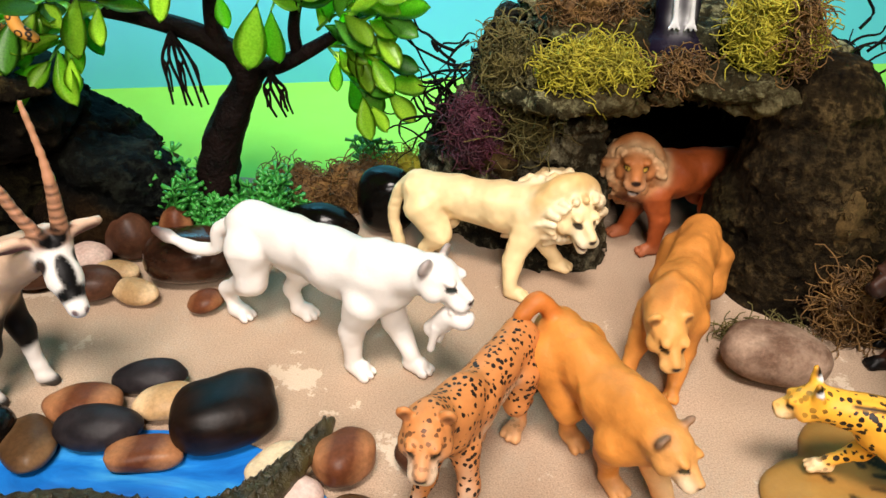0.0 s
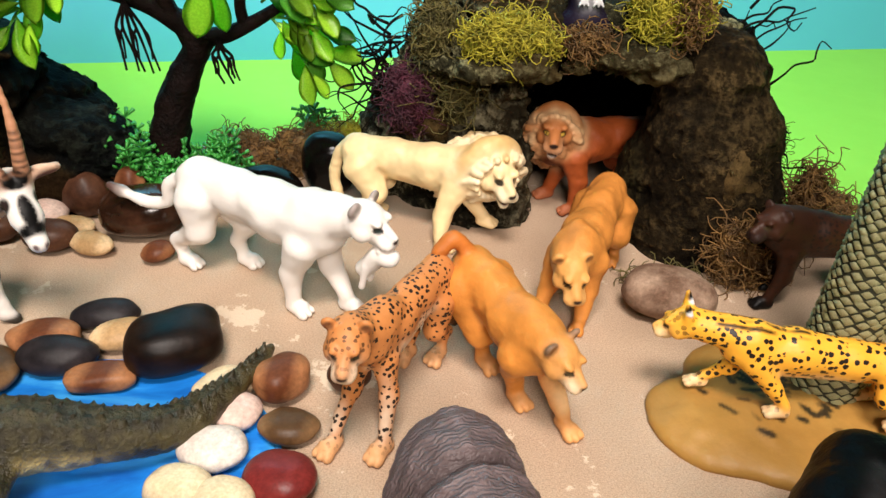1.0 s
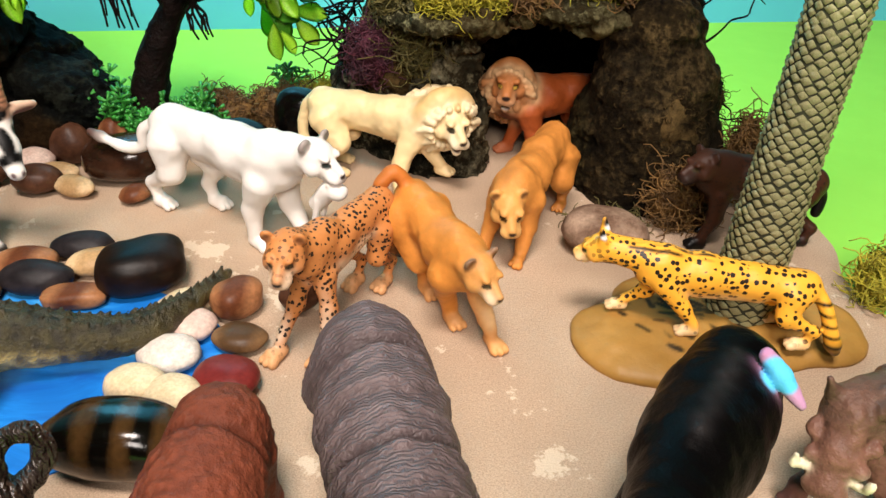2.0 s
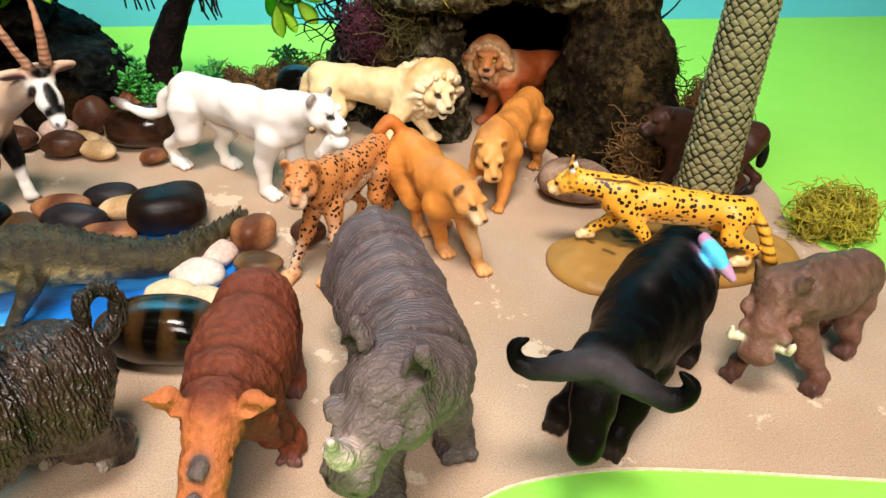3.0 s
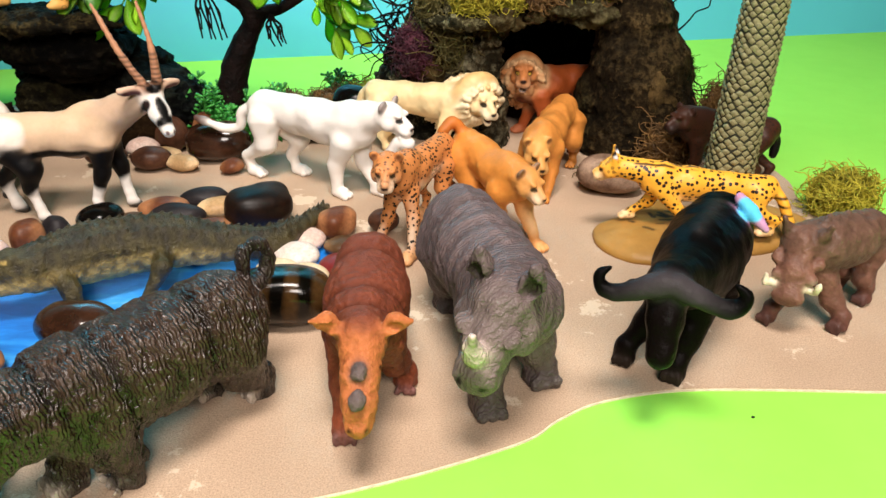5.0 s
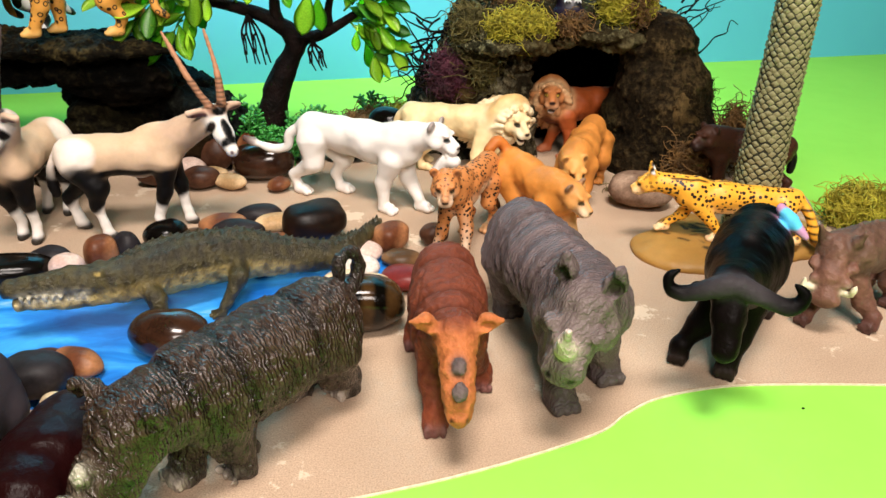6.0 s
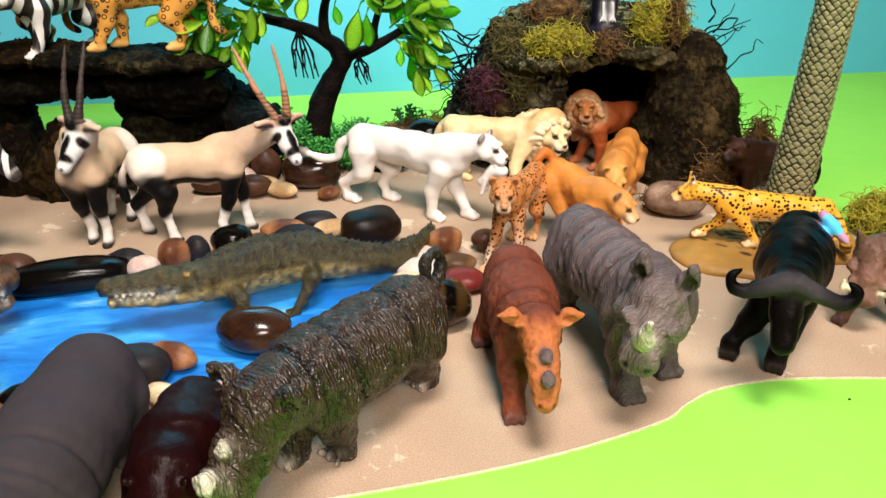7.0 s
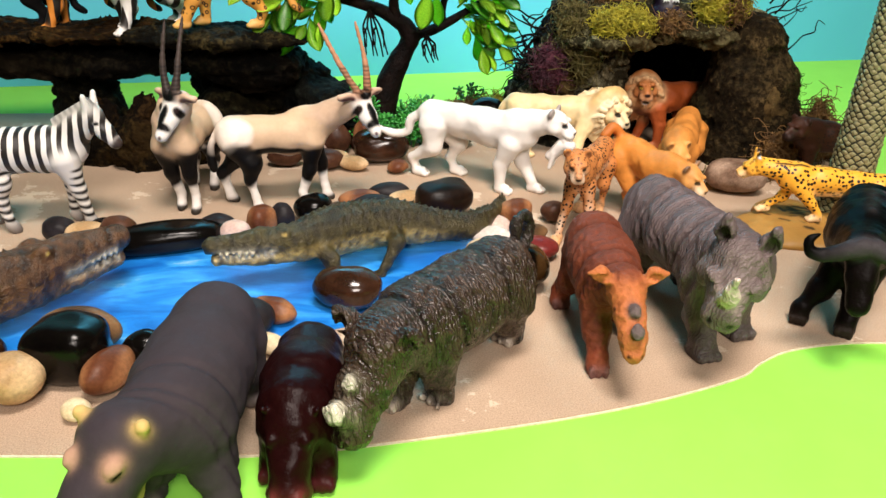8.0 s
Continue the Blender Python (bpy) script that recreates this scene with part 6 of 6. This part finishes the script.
def serval_base():
    c = Clay(0.11, 0.4)
    g = (0.34, 0.18, 0.040)
    c.ball((22.6, 20.2, 0.15), (6.2, 3.0, 0.85), g, turn=(0, 0, 6))
    c.ball((18.2, 19.2, 0.1), (2.6, 2.8, 0.80), g, turn=(0, 0, 30))
    c.ball((20.6, 18.2, 0.1), (3.2, 2.4, 0.80), g, turn=(0, 0, -20))
    c.ball((20.2, 22.2, 0.1), (2.6, 2.0, 0.80), g, turn=(0, 0, 40))
    c.ball((26.6, 20.8, 0.1), (2.6, 3.0, 0.85), g, turn=(0, 0, 20))
    c.ball((22.0, 20.0, -1.2), (9.5, 7.0, 1.2), g, 0, 0.05, cut=True)
    r = random.Random(3)
    for _ in range(46):
        x, y = r.gauss(21.6, 1.5), r.gauss(19.9, 0.9)
        a = r.gauss(2.6, 0.4)
        d = r.uniform(0.15, 0.7)
        c.stroke((x, y, 0.9), (x + d * math.cos(a), y + d * math.sin(a), 0.9), 0.16, 0.12, (0.03, 0.02, 0.008), 0.05)
    c.relief = muscle(44, 0.09, 0.8)
    o = c.skin("display_base", vinyl_base)
    fig(o, "sand-coloured moulded base under the serval", "figure base")


palm_mat = stuff_mat("palm_trunk_bark", (0.15, 0.14, 0.055), (0.37, 0.345, 0.175), 160.0, 0.55, 700, 0.5, 0.0008)
palm_joint = stuff_mat("palm_trunk_groove", (0.010, 0.011, 0.004), (0.03, 0.03, 0.012), 60.0, 0.7)


def palm():
    """A palm trunk of overlapping diamond scales."""
    t = new("palm_tree_trunk")
    tagged(t, "olive grey plastic palm trunk with diamond scales", "palm tree")
    base, top = np.array((0.2350, 0.211, 0.0)), np.array((0.2375, 0.210, 0.30))
    n = 30
    core_v, core_f = [], []
    s = np.linspace(0, 1, n)
    line = base + (top - base) * s[:, None] + np.array((0.004, 0, 0)) * (s * (1 - s))[:, None]
    rad = np.interp(s, (0, 0.10, 0.4, 1), (0.0165, 0.0142, 0.0120, 0.0100))
    tube_into(core_v, core_f, line, rad * 0.95, 20)
    mesh_object("core", core_v, core_f, palm_joint, t)
    # one scale: a lens-shaped plate, proud of the trunk
    verts = [(-0.5, 0, 0), (-0.25, 0.12, 0.26), (0.0, 0.16, 0.42), (0.25, 0.12, 0.26), (0.5, 0, 0), (0.24, 0.05, -0.25), (0, 0.05, -0.42), (-0.24, 0.05, -0.25), (0, 0.5, 0.10), (-0.26, 0.38, 0.04), (0.26, 0.38, 0.04)]
    faces = [(0, 9, 1), (1, 9, 8, 2), (2, 8, 10, 3), (3, 10, 4), (4, 10, 5), (5, 10, 8, 6), (6, 8, 9, 7), (7, 9, 0)]
    faces = [tuple(reversed(q)) for q in faces]
    me = bpy.data.meshes.new("scale")
    me.from_pydata(verts, [], faces)
    me.polygons.foreach_set("use_smooth", [True] * len(me.polygons))
    me.materials.append(palm_mat)
    axis = (top - base) / np.linalg.norm(top - base)
    length = np.linalg.norm(top - base)
    z, row, made = 0.004, 0, 0
    rest_v, rest_f = [], []
    r0 = random.Random(12)
    while z < length - 0.01:
        u = z / length
        r = float(np.interp(u, s, rad))
        around = 15
        w, h = 2 * math.pi * r / around, 0.0024 + 0.0005 * (1 - u)
        for k in range(around):
            a = 2 * math.pi * (k + 0.5 * (row % 2)) / around + r0.uniform(-0.03, 0.03)
            out = Vector((math.cos(a), math.sin(a), 0))
            cen = Vector(np.array([np.interp(u, s, line[:, i]) for i in range(3)])) + out * r * 0.95 + Vector((0, 0, r0.uniform(-0.0005, 0.0005)))
            m = Matrix((Vector((-out.y, out.x, 0)), out, Vector(axis))).transposed().to_4x4()
            m = Matrix.Translation(cen) @ m @ Matrix.Rotation(r0.uniform(-0.15, 0.15), 4, "Y") @ Matrix.Diagonal((w * r0.uniform(0.82, 0.96), 0.0024 * r0.uniform(0.7, 1.2), h * r0.uniform(1.5, 1.8), 1))
            if out.y < -0.25 and z < 0.19 and made < 300:
                o = new("scale", me)
                o.parent = t
                o.matrix_basis = m
                made += 1
            else:
                n0 = len(rest_v)
                rest_v.extend(m @ Vector(q) for q in verts)
                rest_f.extend(tuple(n0 + i for i in q) for q in faces)
        z += h
        row += 1
    tagged(mesh_object("scale_field", rest_v, rest_f, palm_mat, t), kind="stuff")


bark = stuff_mat("tree_bark", (0.0012, 0.0008, 0.0007), (0.012, 0.0055, 0.0045), 60.0, 0.6, 300, 0.9, 0.002, spec=0.1)
leaf_mat = stuff_mat("glossy_leaf", (0.26, 0.58, 0.02), (0.50, 0.82, 0.06), 25.0, 0.30, 500, 0.1, 0.0004, 0.35)
leaf_dark = stuff_mat("dark_leaf", (0.05, 0.22, 0.012), (0.12, 0.40, 0.03), 30.0, 0.35, 500, 0.1, 0.0004, 0.35)


def leaf_mesh(name, mat):
    """A thick, spoon-shaped leaf: narrow at the stalk, broad and round at the tip, folded along its rib."""
    bm = bmesh.new()
    n = 11
    rows = []
    for i in range(n):
        s = i / (n - 1)
        w = 0.50 * math.sin(math.pi * s ** 1.45) ** 0.75 + 0.03 * (1 - s)
        bend = -0.12 * s * s
        rows.append([bm.verts.new((s, k * w / 2, bend + 0.16 * abs(k) ** 1.6 * w)) for k in (-1, -0.5, 0, 0.5, 1)])
    for a, b in zip(rows, rows[1:]):
        for k in range(4):
            bm.faces.new((a[k], b[k], b[k + 1], a[k + 1]))
    bmesh.ops.solidify(bm, geom=bm.faces[:], thickness=0.03)
    bmesh.ops.recalc_face_normals(bm, faces=bm.faces[:])
    me = bpy.data.meshes.new(name)
    bm.to_mesh(me)
    bm.free()
    me.polygons.foreach_set("use_smooth", [True] * len(me.polygons))
    me.materials.append(mat)
    return me


def tree():
    t = new("tree")
    tagged(t, "plastic tree with dark trunk, hanging roots and glossy leaves", "tree")
    r = random.Random(4)
    v, f = [], []
    trunk = smooth_line([(-0.090, 0.386, -0.002), (-0.086, 0.386, 0.016), (-0.0815, 0.385, 0.036), (-0.0765, 0.385, 0.056), (-0.0675, 0.385, 0.074), (-0.0605, 0.385, 0.088), (-0.0575, 0.385, 0.097)], 5)
    tube_into(v, f, trunk, np.interp(np.linspace(0, 1, len(trunk)), (0, 0.12, 0.4, 0.75, 1), (0.0170, 0.0125, 0.0108, 0.0076, 0.0085)), 14)
    for k in range(7):
        # root flares
        a = 0.9 * k
        q = np.array((-0.090 + 0.011 * math.cos(a), 0.386 + 0.011 * math.sin(a), 0.018))
        l = smooth_line([q + (0.002, 0, 0.016), q, q + (0.011 * math.cos(a), 0.011 * math.sin(a), -0.0175)], 3)
        tube_into(v, f, l, np.linspace(0.003, 0.0035, len(l)), 7)
    P = np.array(v)
    bumps = 0.0011 * lattice_noise(P, 160.0, 3) + 0.0008 * lattice_noise(P * np.array((1.0, 1.0, 0.3)), 420.0, 4)
    v = [tuple(q) for q in P + np.stack([bumps, bumps, 0 * bumps], 1)]
    mesh_object("trunk", v, f, bark, t)
    limbs = [
        [(-0.0590, 0.385, 0.090), (-0.0640, 0.385, 0.099), (-0.0700, 0.385, 0.1035), (-0.0848, 0.384, 0.112), (-0.111, 0.381, 0.120), (-0.140, 0.376, 0.126), (-0.170, 0.37, 0.136)],
        [(-0.0590, 0.385, 0.088), (-0.0530, 0.385, 0.094), (-0.0417, 0.384, 0.097), (-0.0284, 0.382, 0.104), (-0.0153, 0.379, 0.1125), (-0.002, 0.376, 0.122)],
        [(-0.0700, 0.385, 0.102), (-0.0735, 0.383, 0.115), (-0.071, 0.379, 0.135), (-0.060, 0.374, 0.16)],
        [(-0.0330, 0.384, 0.100), (-0.0340, 0.381, 0.114), (-0.030, 0.376, 0.130), (-0.022, 0.37, 0.15)],
    ]
    for line, r0 in zip(limbs, (0.0085, 0.0060, 0.0055, 0.0035)):
        v, f = [], []
        l = smooth_line(line, 6)
        tube_into(v, f, l, np.linspace(r0, 0.0022, len(l)), 9)
        mesh_object("branch", v, f, bark, t)
    # hanging roots that fork as they fall
    for x, y, z, n, sgn, drop in ((-0.0935, 0.379, 0.1125, 5, 1, 0.0125), (-0.0470, 0.380, 0.0945, 4, 1, 0.0078)):
        for k in range(n):
            v, f = [], []
            p = np.array((x, y, z))
            side = (k - (n - 1) / 2) * 0.0035
            pts = [p, p + (0.4 * side + 0.001 * sgn, -0.002, -0.004), p + (side + 0.002 * sgn, -0.003, -drop)]
            for j in range(2):
                pts.append(pts[-1] + np.array((r.uniform(-0.001, 0.002) + 0.0016 * sgn, r.uniform(-0.001, 0.001), -drop * r.uniform(0.75, 1.1))))
            l = smooth_line(pts, 4)
            tube_into(v, f, l, np.linspace(0.0011, 0.0006, len(l)), 6)
            q = l[len(l) // 2]
            l2 = smooth_line([q, q + (0.0024 * (-1) ** k, 0, -0.4 * drop), q + (0.0026 * (-1) ** k, 0, -1.3 * drop)], 4)
            tube_into(v, f, l2, np.linspace(0.0009, 0.0005, len(l2)), 6)
            mesh_object("hanging_root", v, f, bark, t)
    light, dark = leaf_mesh("leaf", leaf_mat), leaf_mesh("leaf", leaf_dark)

    def leaf(at, way, size, me, lean=0.0):
        d = Vector(way).normalized()
        side = d.cross(Vector((lean, -0.75, 0.65))).normalized()
        up = side.cross(d).normalized()
        o = new("leaf", me)
        o.parent = t
        o.matrix_basis = Matrix.Translation(Vector(at)) @ Matrix((d, side, up)).transposed().to_4x4() @ Matrix.Scale(size, 4)

    def twig(a, b, r0=0.0009):
        v, f = [], []
        a, b = np.array(a), np.array(b)
        l = smooth_line([a, (a + b) / 2 + np.array((0, 0, 0.002)), b], 3)
        tube_into(v, f, l, np.linspace(r0, 0.0005, len(l)), 5)
        mesh_object("twig", v, f, leaf_dark, t)

    def spray(a, b, count, size, spread):
        """Leaves in turn on both sides of a twig from a to b."""
        a, b = Vector(a), Vector(b)
        way = (b - a).normalized()
        twig(a, b)
        for k in range(count):
            s = (k + 0.6) / count
            across = way.cross(Vector((0, -1, 0.3))).normalized() * (1 if k % 2 else -1)
            d = way * 0.8 + across * spread * r.uniform(0.6, 1.2) + Vector((r.uniform(-0.25, 0.25), r.uniform(-0.5, 0.3), r.uniform(-0.3, 0.3)))
            if k == count - 1:
                d = way
            leaf(a + (b - a) * s, d, size * r.uniform(0.75, 1.2), light if r.random() < 0.7 else dark, r.uniform(-0.5, 0.5))
    # right-hand crown and the spray that droops from it
    spray((-0.018, 0.380, 0.108), (0.004, 0.375, 0.078), 7, 0.019, 0.5)
    spray((-0.012, 0.380, 0.112), (0.013, 0.375, 0.086), 8, 0.020, 0.6)
    spray((-0.018, 0.380, 0.108), (0.010, 0.372, 0.104), 7, 0.018, 0.8)
    for a, b in (((-0.015, 0.379, 0.112), (0.012, 0.372, 0.118)), ((-0.008, 0.378, 0.118), (0.014, 0.370, 0.126)), ((-0.022, 0.378, 0.116), (-0.004, 0.368, 0.128)), ((-0.030, 0.376, 0.125), (-0.026, 0.366, 0.138)), ((-0.010, 0.374, 0.126), (0.010, 0.366, 0.140)), ((-0.022, 0.370, 0.145), (0.006, 0.366, 0.156)), ((-0.022, 0.370, 0.148), (-0.036, 0.362, 0.162))):
        spray(a, b, 7, 0.019, 0.9)
    # large single leaves that hang in front of the limbs
    for root, tip in (((-0.046, 0.362, 0.131), (-0.052, 0.356, 0.103)), ((-0.040, 0.363, 0.128), (-0.039, 0.360, 0.105)), ((-0.064, 0.366, 0.134), (-0.0605, 0.360, 0.121)), ((-0.084, 0.362, 0.144), (-0.090, 0.355, 0.1245)), ((-0.1235, 0.355, 0.134), (-0.126, 0.345, 0.110)), ((-0.133, 0.352, 0.117), (-0.149, 0.348, 0.111)), ((-0.141, 0.352, 0.105), (-0.166, 0.348, 0.084)), ((-0.131, 0.352, 0.107), (-0.1315, 0.349, 0.091)), ((-0.118, 0.362, 0.128), (-0.119, 0.356, 0.112))):
        d = Vector(tip) - Vector(root)
        leaf(root, d, d.length * 1.05, light, r.uniform(-0.3, 0.3))
        twig(Vector(root) + Vector((0.004, 0.010, 0.006)), root, 0.001)
    # crown over the left limb
    for a, b in (((-0.128, 0.374, 0.124), (-0.142, 0.352, 0.104)), ((-0.140, 0.374, 0.126), (-0.160, 0.350, 0.122)), ((-0.150, 0.372, 0.130), (-0.168, 0.352, 0.112)), ((-0.150, 0.372, 0.130), (-0.152, 0.350, 0.142)), ((-0.165, 0.370, 0.134), (-0.182, 0.350, 0.128)), ((-0.120, 0.376, 0.124), (-0.126, 0.355, 0.140)), ((-0.100, 0.376, 0.122), (-0.108, 0.358, 0.142)), ((-0.136, 0.372, 0.128), (-0.138, 0.346, 0.132))):
        spray(a, b, 6, 0.022, 0.8)
    for k in range(14):
        x = r.uniform(-0.16, 0.0)
        a = (x, r.uniform(0.35, 0.39), r.uniform(0.150, 0.175))
        b = (x + r.uniform(-0.02, 0.02), a[1] - r.uniform(0.0, 0.015), a[2] + r.uniform(0.0, 0.02))
        spray(a, b, 6, 0.022, 0.9)


def strands(name, centre, size, count, material, seed, length=0.016, radius=0.0004, curl=1.0):
    """A clump of curly dried moss: a lumpy heart with short curling threads all over it."""
    r = np.random.RandomState(seed)
    v, f = [], []
    bm = bmesh.new()
    bmesh.ops.create_icosphere(bm, subdivisions=4, radius=1.0)
    P = np.array([q.co for q in bm.verts], np.float32)
    lump = 0.80 + 0.22 * lattice_noise(P, 2.2, seed) + 0.10 * lattice_noise(P, 5.5, seed + 1)
    Q = P * lump[:, None] * np.array(size, np.float32) * 0.01 + np.array(centre, np.float32)
    Q[:, 2] = np.maximum(Q[:, 2], 0.0006)
    v.extend(Q)
    f.extend([tuple(q.index for q in g.verts) for g in bm.faces])
    bm.free()
    for _ in range(count):
        k = r.randint(len(P))
        p = Q[k] + r.normal(size=3) * 0.0006
        way = P[k] * 0.5 + r.normal(size=3) * 0.8
        pts = [p]
        step = length * r.uniform(0.5, 1.2) / 7
        spin = r.normal(size=3)
        for _k in range(7):
            way = way / np.linalg.norm(way)
            way = way + np.cross(spin, way) * 0.45 * curl + r.normal(size=3) * 0.30 - P[k] * 0.12
            q = pts[-1] + way / np.linalg.norm(way) * step
            q[2] = max(q[2], 0.001)
            pts.append(q)
        tube_into(v, f, np.array(pts), np.linspace(radius, radius * 0.7, 8), 3)
    return mesh_object(name, v, f, material)


moss_brown = stuff_mat("brown_moss", (0.05, 0.024, 0.007), (0.24, 0.125, 0.03), 120.0, 0.8)
moss_green = stuff_mat("green_moss", (0.17, 0.15, 0.007), (0.56, 0.49, 0.035), 90.0, 0.8)
moss_dark = stuff_mat("dark_moss", (0.05, 0.045, 0.010), (0.16, 0.13, 0.03), 90.0, 0.8)
moss_purple = stuff_mat("purple_moss", (0.018, 0.003, 0.008), (0.09, 0.012, 0.03), 90.0, 0.75)
moss_fibre = stuff_mat("fibrous_moss", (0.010, 0.0065, 0.0025), (0.11, 0.07, 0.025), 150.0, 0.85, spec=0.1)
fern_mat = stuff_mat("plastic_fern", (0.02, 0.16, 0.02), (0.06, 0.36, 0.05), 70.0, 0.4)


def moss(x, y, z, size, count, mat, seed, label, length=0.017, name="moss_clump", radius=0.00042):
    o = strands(name, (x, y, z), size, count, mat, seed, length, radius)
    tagged(o, label, "moss", kind="stuff")


def greenery():
    G = "curly dried "
    moss(-0.048, 0.413, 0.010, (2.6, 1.6, 2.0), 900, moss_brown, 1, G + "brown moss clump beside the tree")
    moss(-0.005, 0.420, 0.012, (2.6, 1.6, 1.9), 800, moss_brown, 2, G + "brown moss clump on the sand")
    moss(0.018, 0.425, 0.018, (1.6, 1.2, 1.5), 500, moss_green, 3, G + "yellow-green moss clump")
    # on the cave
    moss(0.107, 0.346, 0.110, (2.5, 1.1, 1.1), 1500, moss_green, 4, G + "yellow-green moss on the cave roof")
    moss(0.070, 0.365, 0.106, (1.2, 1.2, 2.0), 800, moss_dark, 5, G + "olive moss on the cave's shoulder")
    moss(0.110, 0.39, 0.128, (2.6, 1.8, 1.2), 900, moss_brown, 6, G + "brown moss on top of the cave")
    moss(0.186, 0.352, 0.128, (2.2, 1.5, 2.0), 1900, moss_green, 7, G + "bright yellow-green moss on the cave roof")
    moss(0.192, 0.335, 0.130, (0.35, 0.4, 2.0), 200, moss_brown, 8, G + "reddish brown moss on the cave roof")
    moss(0.144, 0.341, 0.112, (1.1, 0.4, 0.6), 300, moss_brown, 9, G + "rusty moss patch on the rock")
    moss(0.056, 0.368, 0.072, (1.3, 1.2, 2.0), 700, moss_purple, 10, "purple dried moss on the cave's side")
    moss(0.082, 0.362, 0.080, (0.8, 0.5, 1.8), 260, moss_dark, 11, "olive hanging moss strands on the cave's side", 0.03)
    moss(0.232, 0.300, 0.016, (1.7, 0.9, 2.0), 700, moss_brown, 12, "olive brown moss at the foot of the cave", 0.024)
    moss(0.190, 0.293, 0.002, (2.0, 0.8, 0.3), 350, moss_dark, 13, "flat green moss on the sand")
    moss(0.272, 0.325, 0.030, (1.1, 0.9, 2.8), 500, moss_brown, 14, "brown stringy moss beside the cave", 0.026)
    moss(0.323, 0.232, 0.012, (2.2, 1.7, 1.5), 1100, moss_green, 15, "olive green moss bush on the sand's edge", 0.020, "moss_bush")
    moss(0.300, 0.345, 0.015, (1.4, 1.1, 1.6), 400, moss_brown, 16, "brown moss behind the hyena", 0.022)
    moss(0.222, 0.343, 0.048, (3.9, 3.9, 4.6), 2200, moss_fibre, 17, "brown fibrous moss coat on the cave's pillar", 0.009, radius=0.00025)
    moss(0.070, 0.388, 0.060, (2.6, 2.6, 3.6), 900, moss_fibre, 18, "brown fibrous moss on the cave's side", 0.014, radius=0.0003)
    # bare curly twigs on both sides of the cave
    r = np.random.RandomState(7)
    for i, (x, y, z, sx, n, mat) in enumerate(((0.045, 0.39, 0.075, -1, 26, bark), (0.228, 0.375, 0.105, 1, 12, bark), (0.055, 0.385, 0.105, -1, 9, bark), (0.245, 0.36, 0.07, 1, 6, bark))):
        v, f = [], []
        for _ in range(n):
            p = np.array((x, y, z)) + r.normal(size=3) * (0.006, 0.006, 0.010)
            way = np.array((sx * 1.0, r.normal() * 0.5, r.normal() * 0.7))
            pts = [p]
            for _k in range(7):
                way = way / np.linalg.norm(way) + r.normal(size=3) * (0.5, 0.4, 0.6)
                pts.append(pts[-1] + way / np.linalg.norm(way) * r.uniform(0.005, 0.009))
            l = smooth_line(pts, 3)
            tube_into(v, f, l, np.linspace(0.0009, 0.0003, len(l)), 4)
        tagged(mesh_object("twig_bundle", v, f, mat), "dark bare curly twigs growing from the cave rock", "twigs", kind="stuff")
    # plastic ferns round the tree's foot
    r = np.random.RandomState(11)
    for i, (x, y, h, n) in enumerate(((-0.108, 0.372, 0.044, 30), (-0.100, 0.378, 0.036, 18), (-0.074, 0.366, 0.026, 30), (-0.052, 0.378, 0.036, 20), (-0.120, 0.384, 0.036, 18), (0.0, 0.430, 0.036, 6))):
        v, f = [], []
        for _ in range(n):
            p = np.array((x, y, 0.0)) + np.array((r.uniform(-0.012, 0.012), r.uniform(-0.008, 0.008), 0))
            top = p + np.array((r.normal() * 0.010, r.normal() * 0.007, h * r.uniform(0.6, 1.1)))
            l = smooth_line([p, (p + top) / 2 + r.normal(size=3) * 0.002, top], 4)
            tube_into(v, f, l, np.linspace(0.0007, 0.0004, len(l)), 3)
            for q in l[2:]:
                for _k in range(4):
                    d = np.array((r.normal(), r.normal() * 0.7, r.uniform(0.2, 1.0)))
                    d /= np.linalg.norm(d)
                    e = q + d * r.uniform(0.004, 0.007)
                    tube_into(v, f, np.array([q, (q + e) / 2, e]), [0.0004, 0.0009, 0.0012], 4)
        tagged(mesh_object("plastic_fern", v, f, fern_mat), "green plastic fern growing round the tree's foot", "plant")


def roof_bird():
    c = Clay(0.08, 0.3)
    x, y, z = 14.7, 36.7, 11.5
    c.ball((x, y, z), (1.45, 1.1, 0.8), (0.010, 0.007, 0.016))
    c.cone((x, y + 0.2, z + 0.4), (x, y + 0.4, z + 3.2), 0.9, 1.1, (0.010, 0.007, 0.016))
    for dx in (-0.35, 0.40):
        c.cone((x + dx, y - 0.75, z + 1.5), (x + dx - 0.1, y - 0.75, z + 2.4), 0.13, 0.12, (0.7, 0.7, 0.72), 0, 0.05)
        for k in (-1, 0, 1):
            c.cone((x + dx, y - 0.75, z + 1.5), (x + dx + 0.25 * k, y - 0.85, z + 1.05), 0.11, 0.07, (0.7, 0.7, 0.72), 0, 0.05)
    fig(c.skin("bird_figurine", vinyl_black), "dark toy bird with white feet perched on the cave roof", "toy animal", "toy animals")


def speck():
    bm = bmesh.new()
    bmesh.ops.create_icosphere(bm, subdivisions=2, radius=1.0)
    for v in bm.verts:
        v.co = Vector((v.co.x * 0.0007, v.co.y * 0.0005, v.co.z * 0.0004 + 0.0003)) * (1 + 0.2 * math.sin(9 * v.co.x))
    o = part("crumb", bm, STONE["black"], smooth=True)
    o.location = (0.183, 0.041, -0.001)
    tagged(o, "tiny dark crumb lying on the green paper", "crumb")


setting()
speck()
cave()
left_ledge()
tree()
palm()
serval_base()
greenery()
stones()
roof_bird()
all_figures()
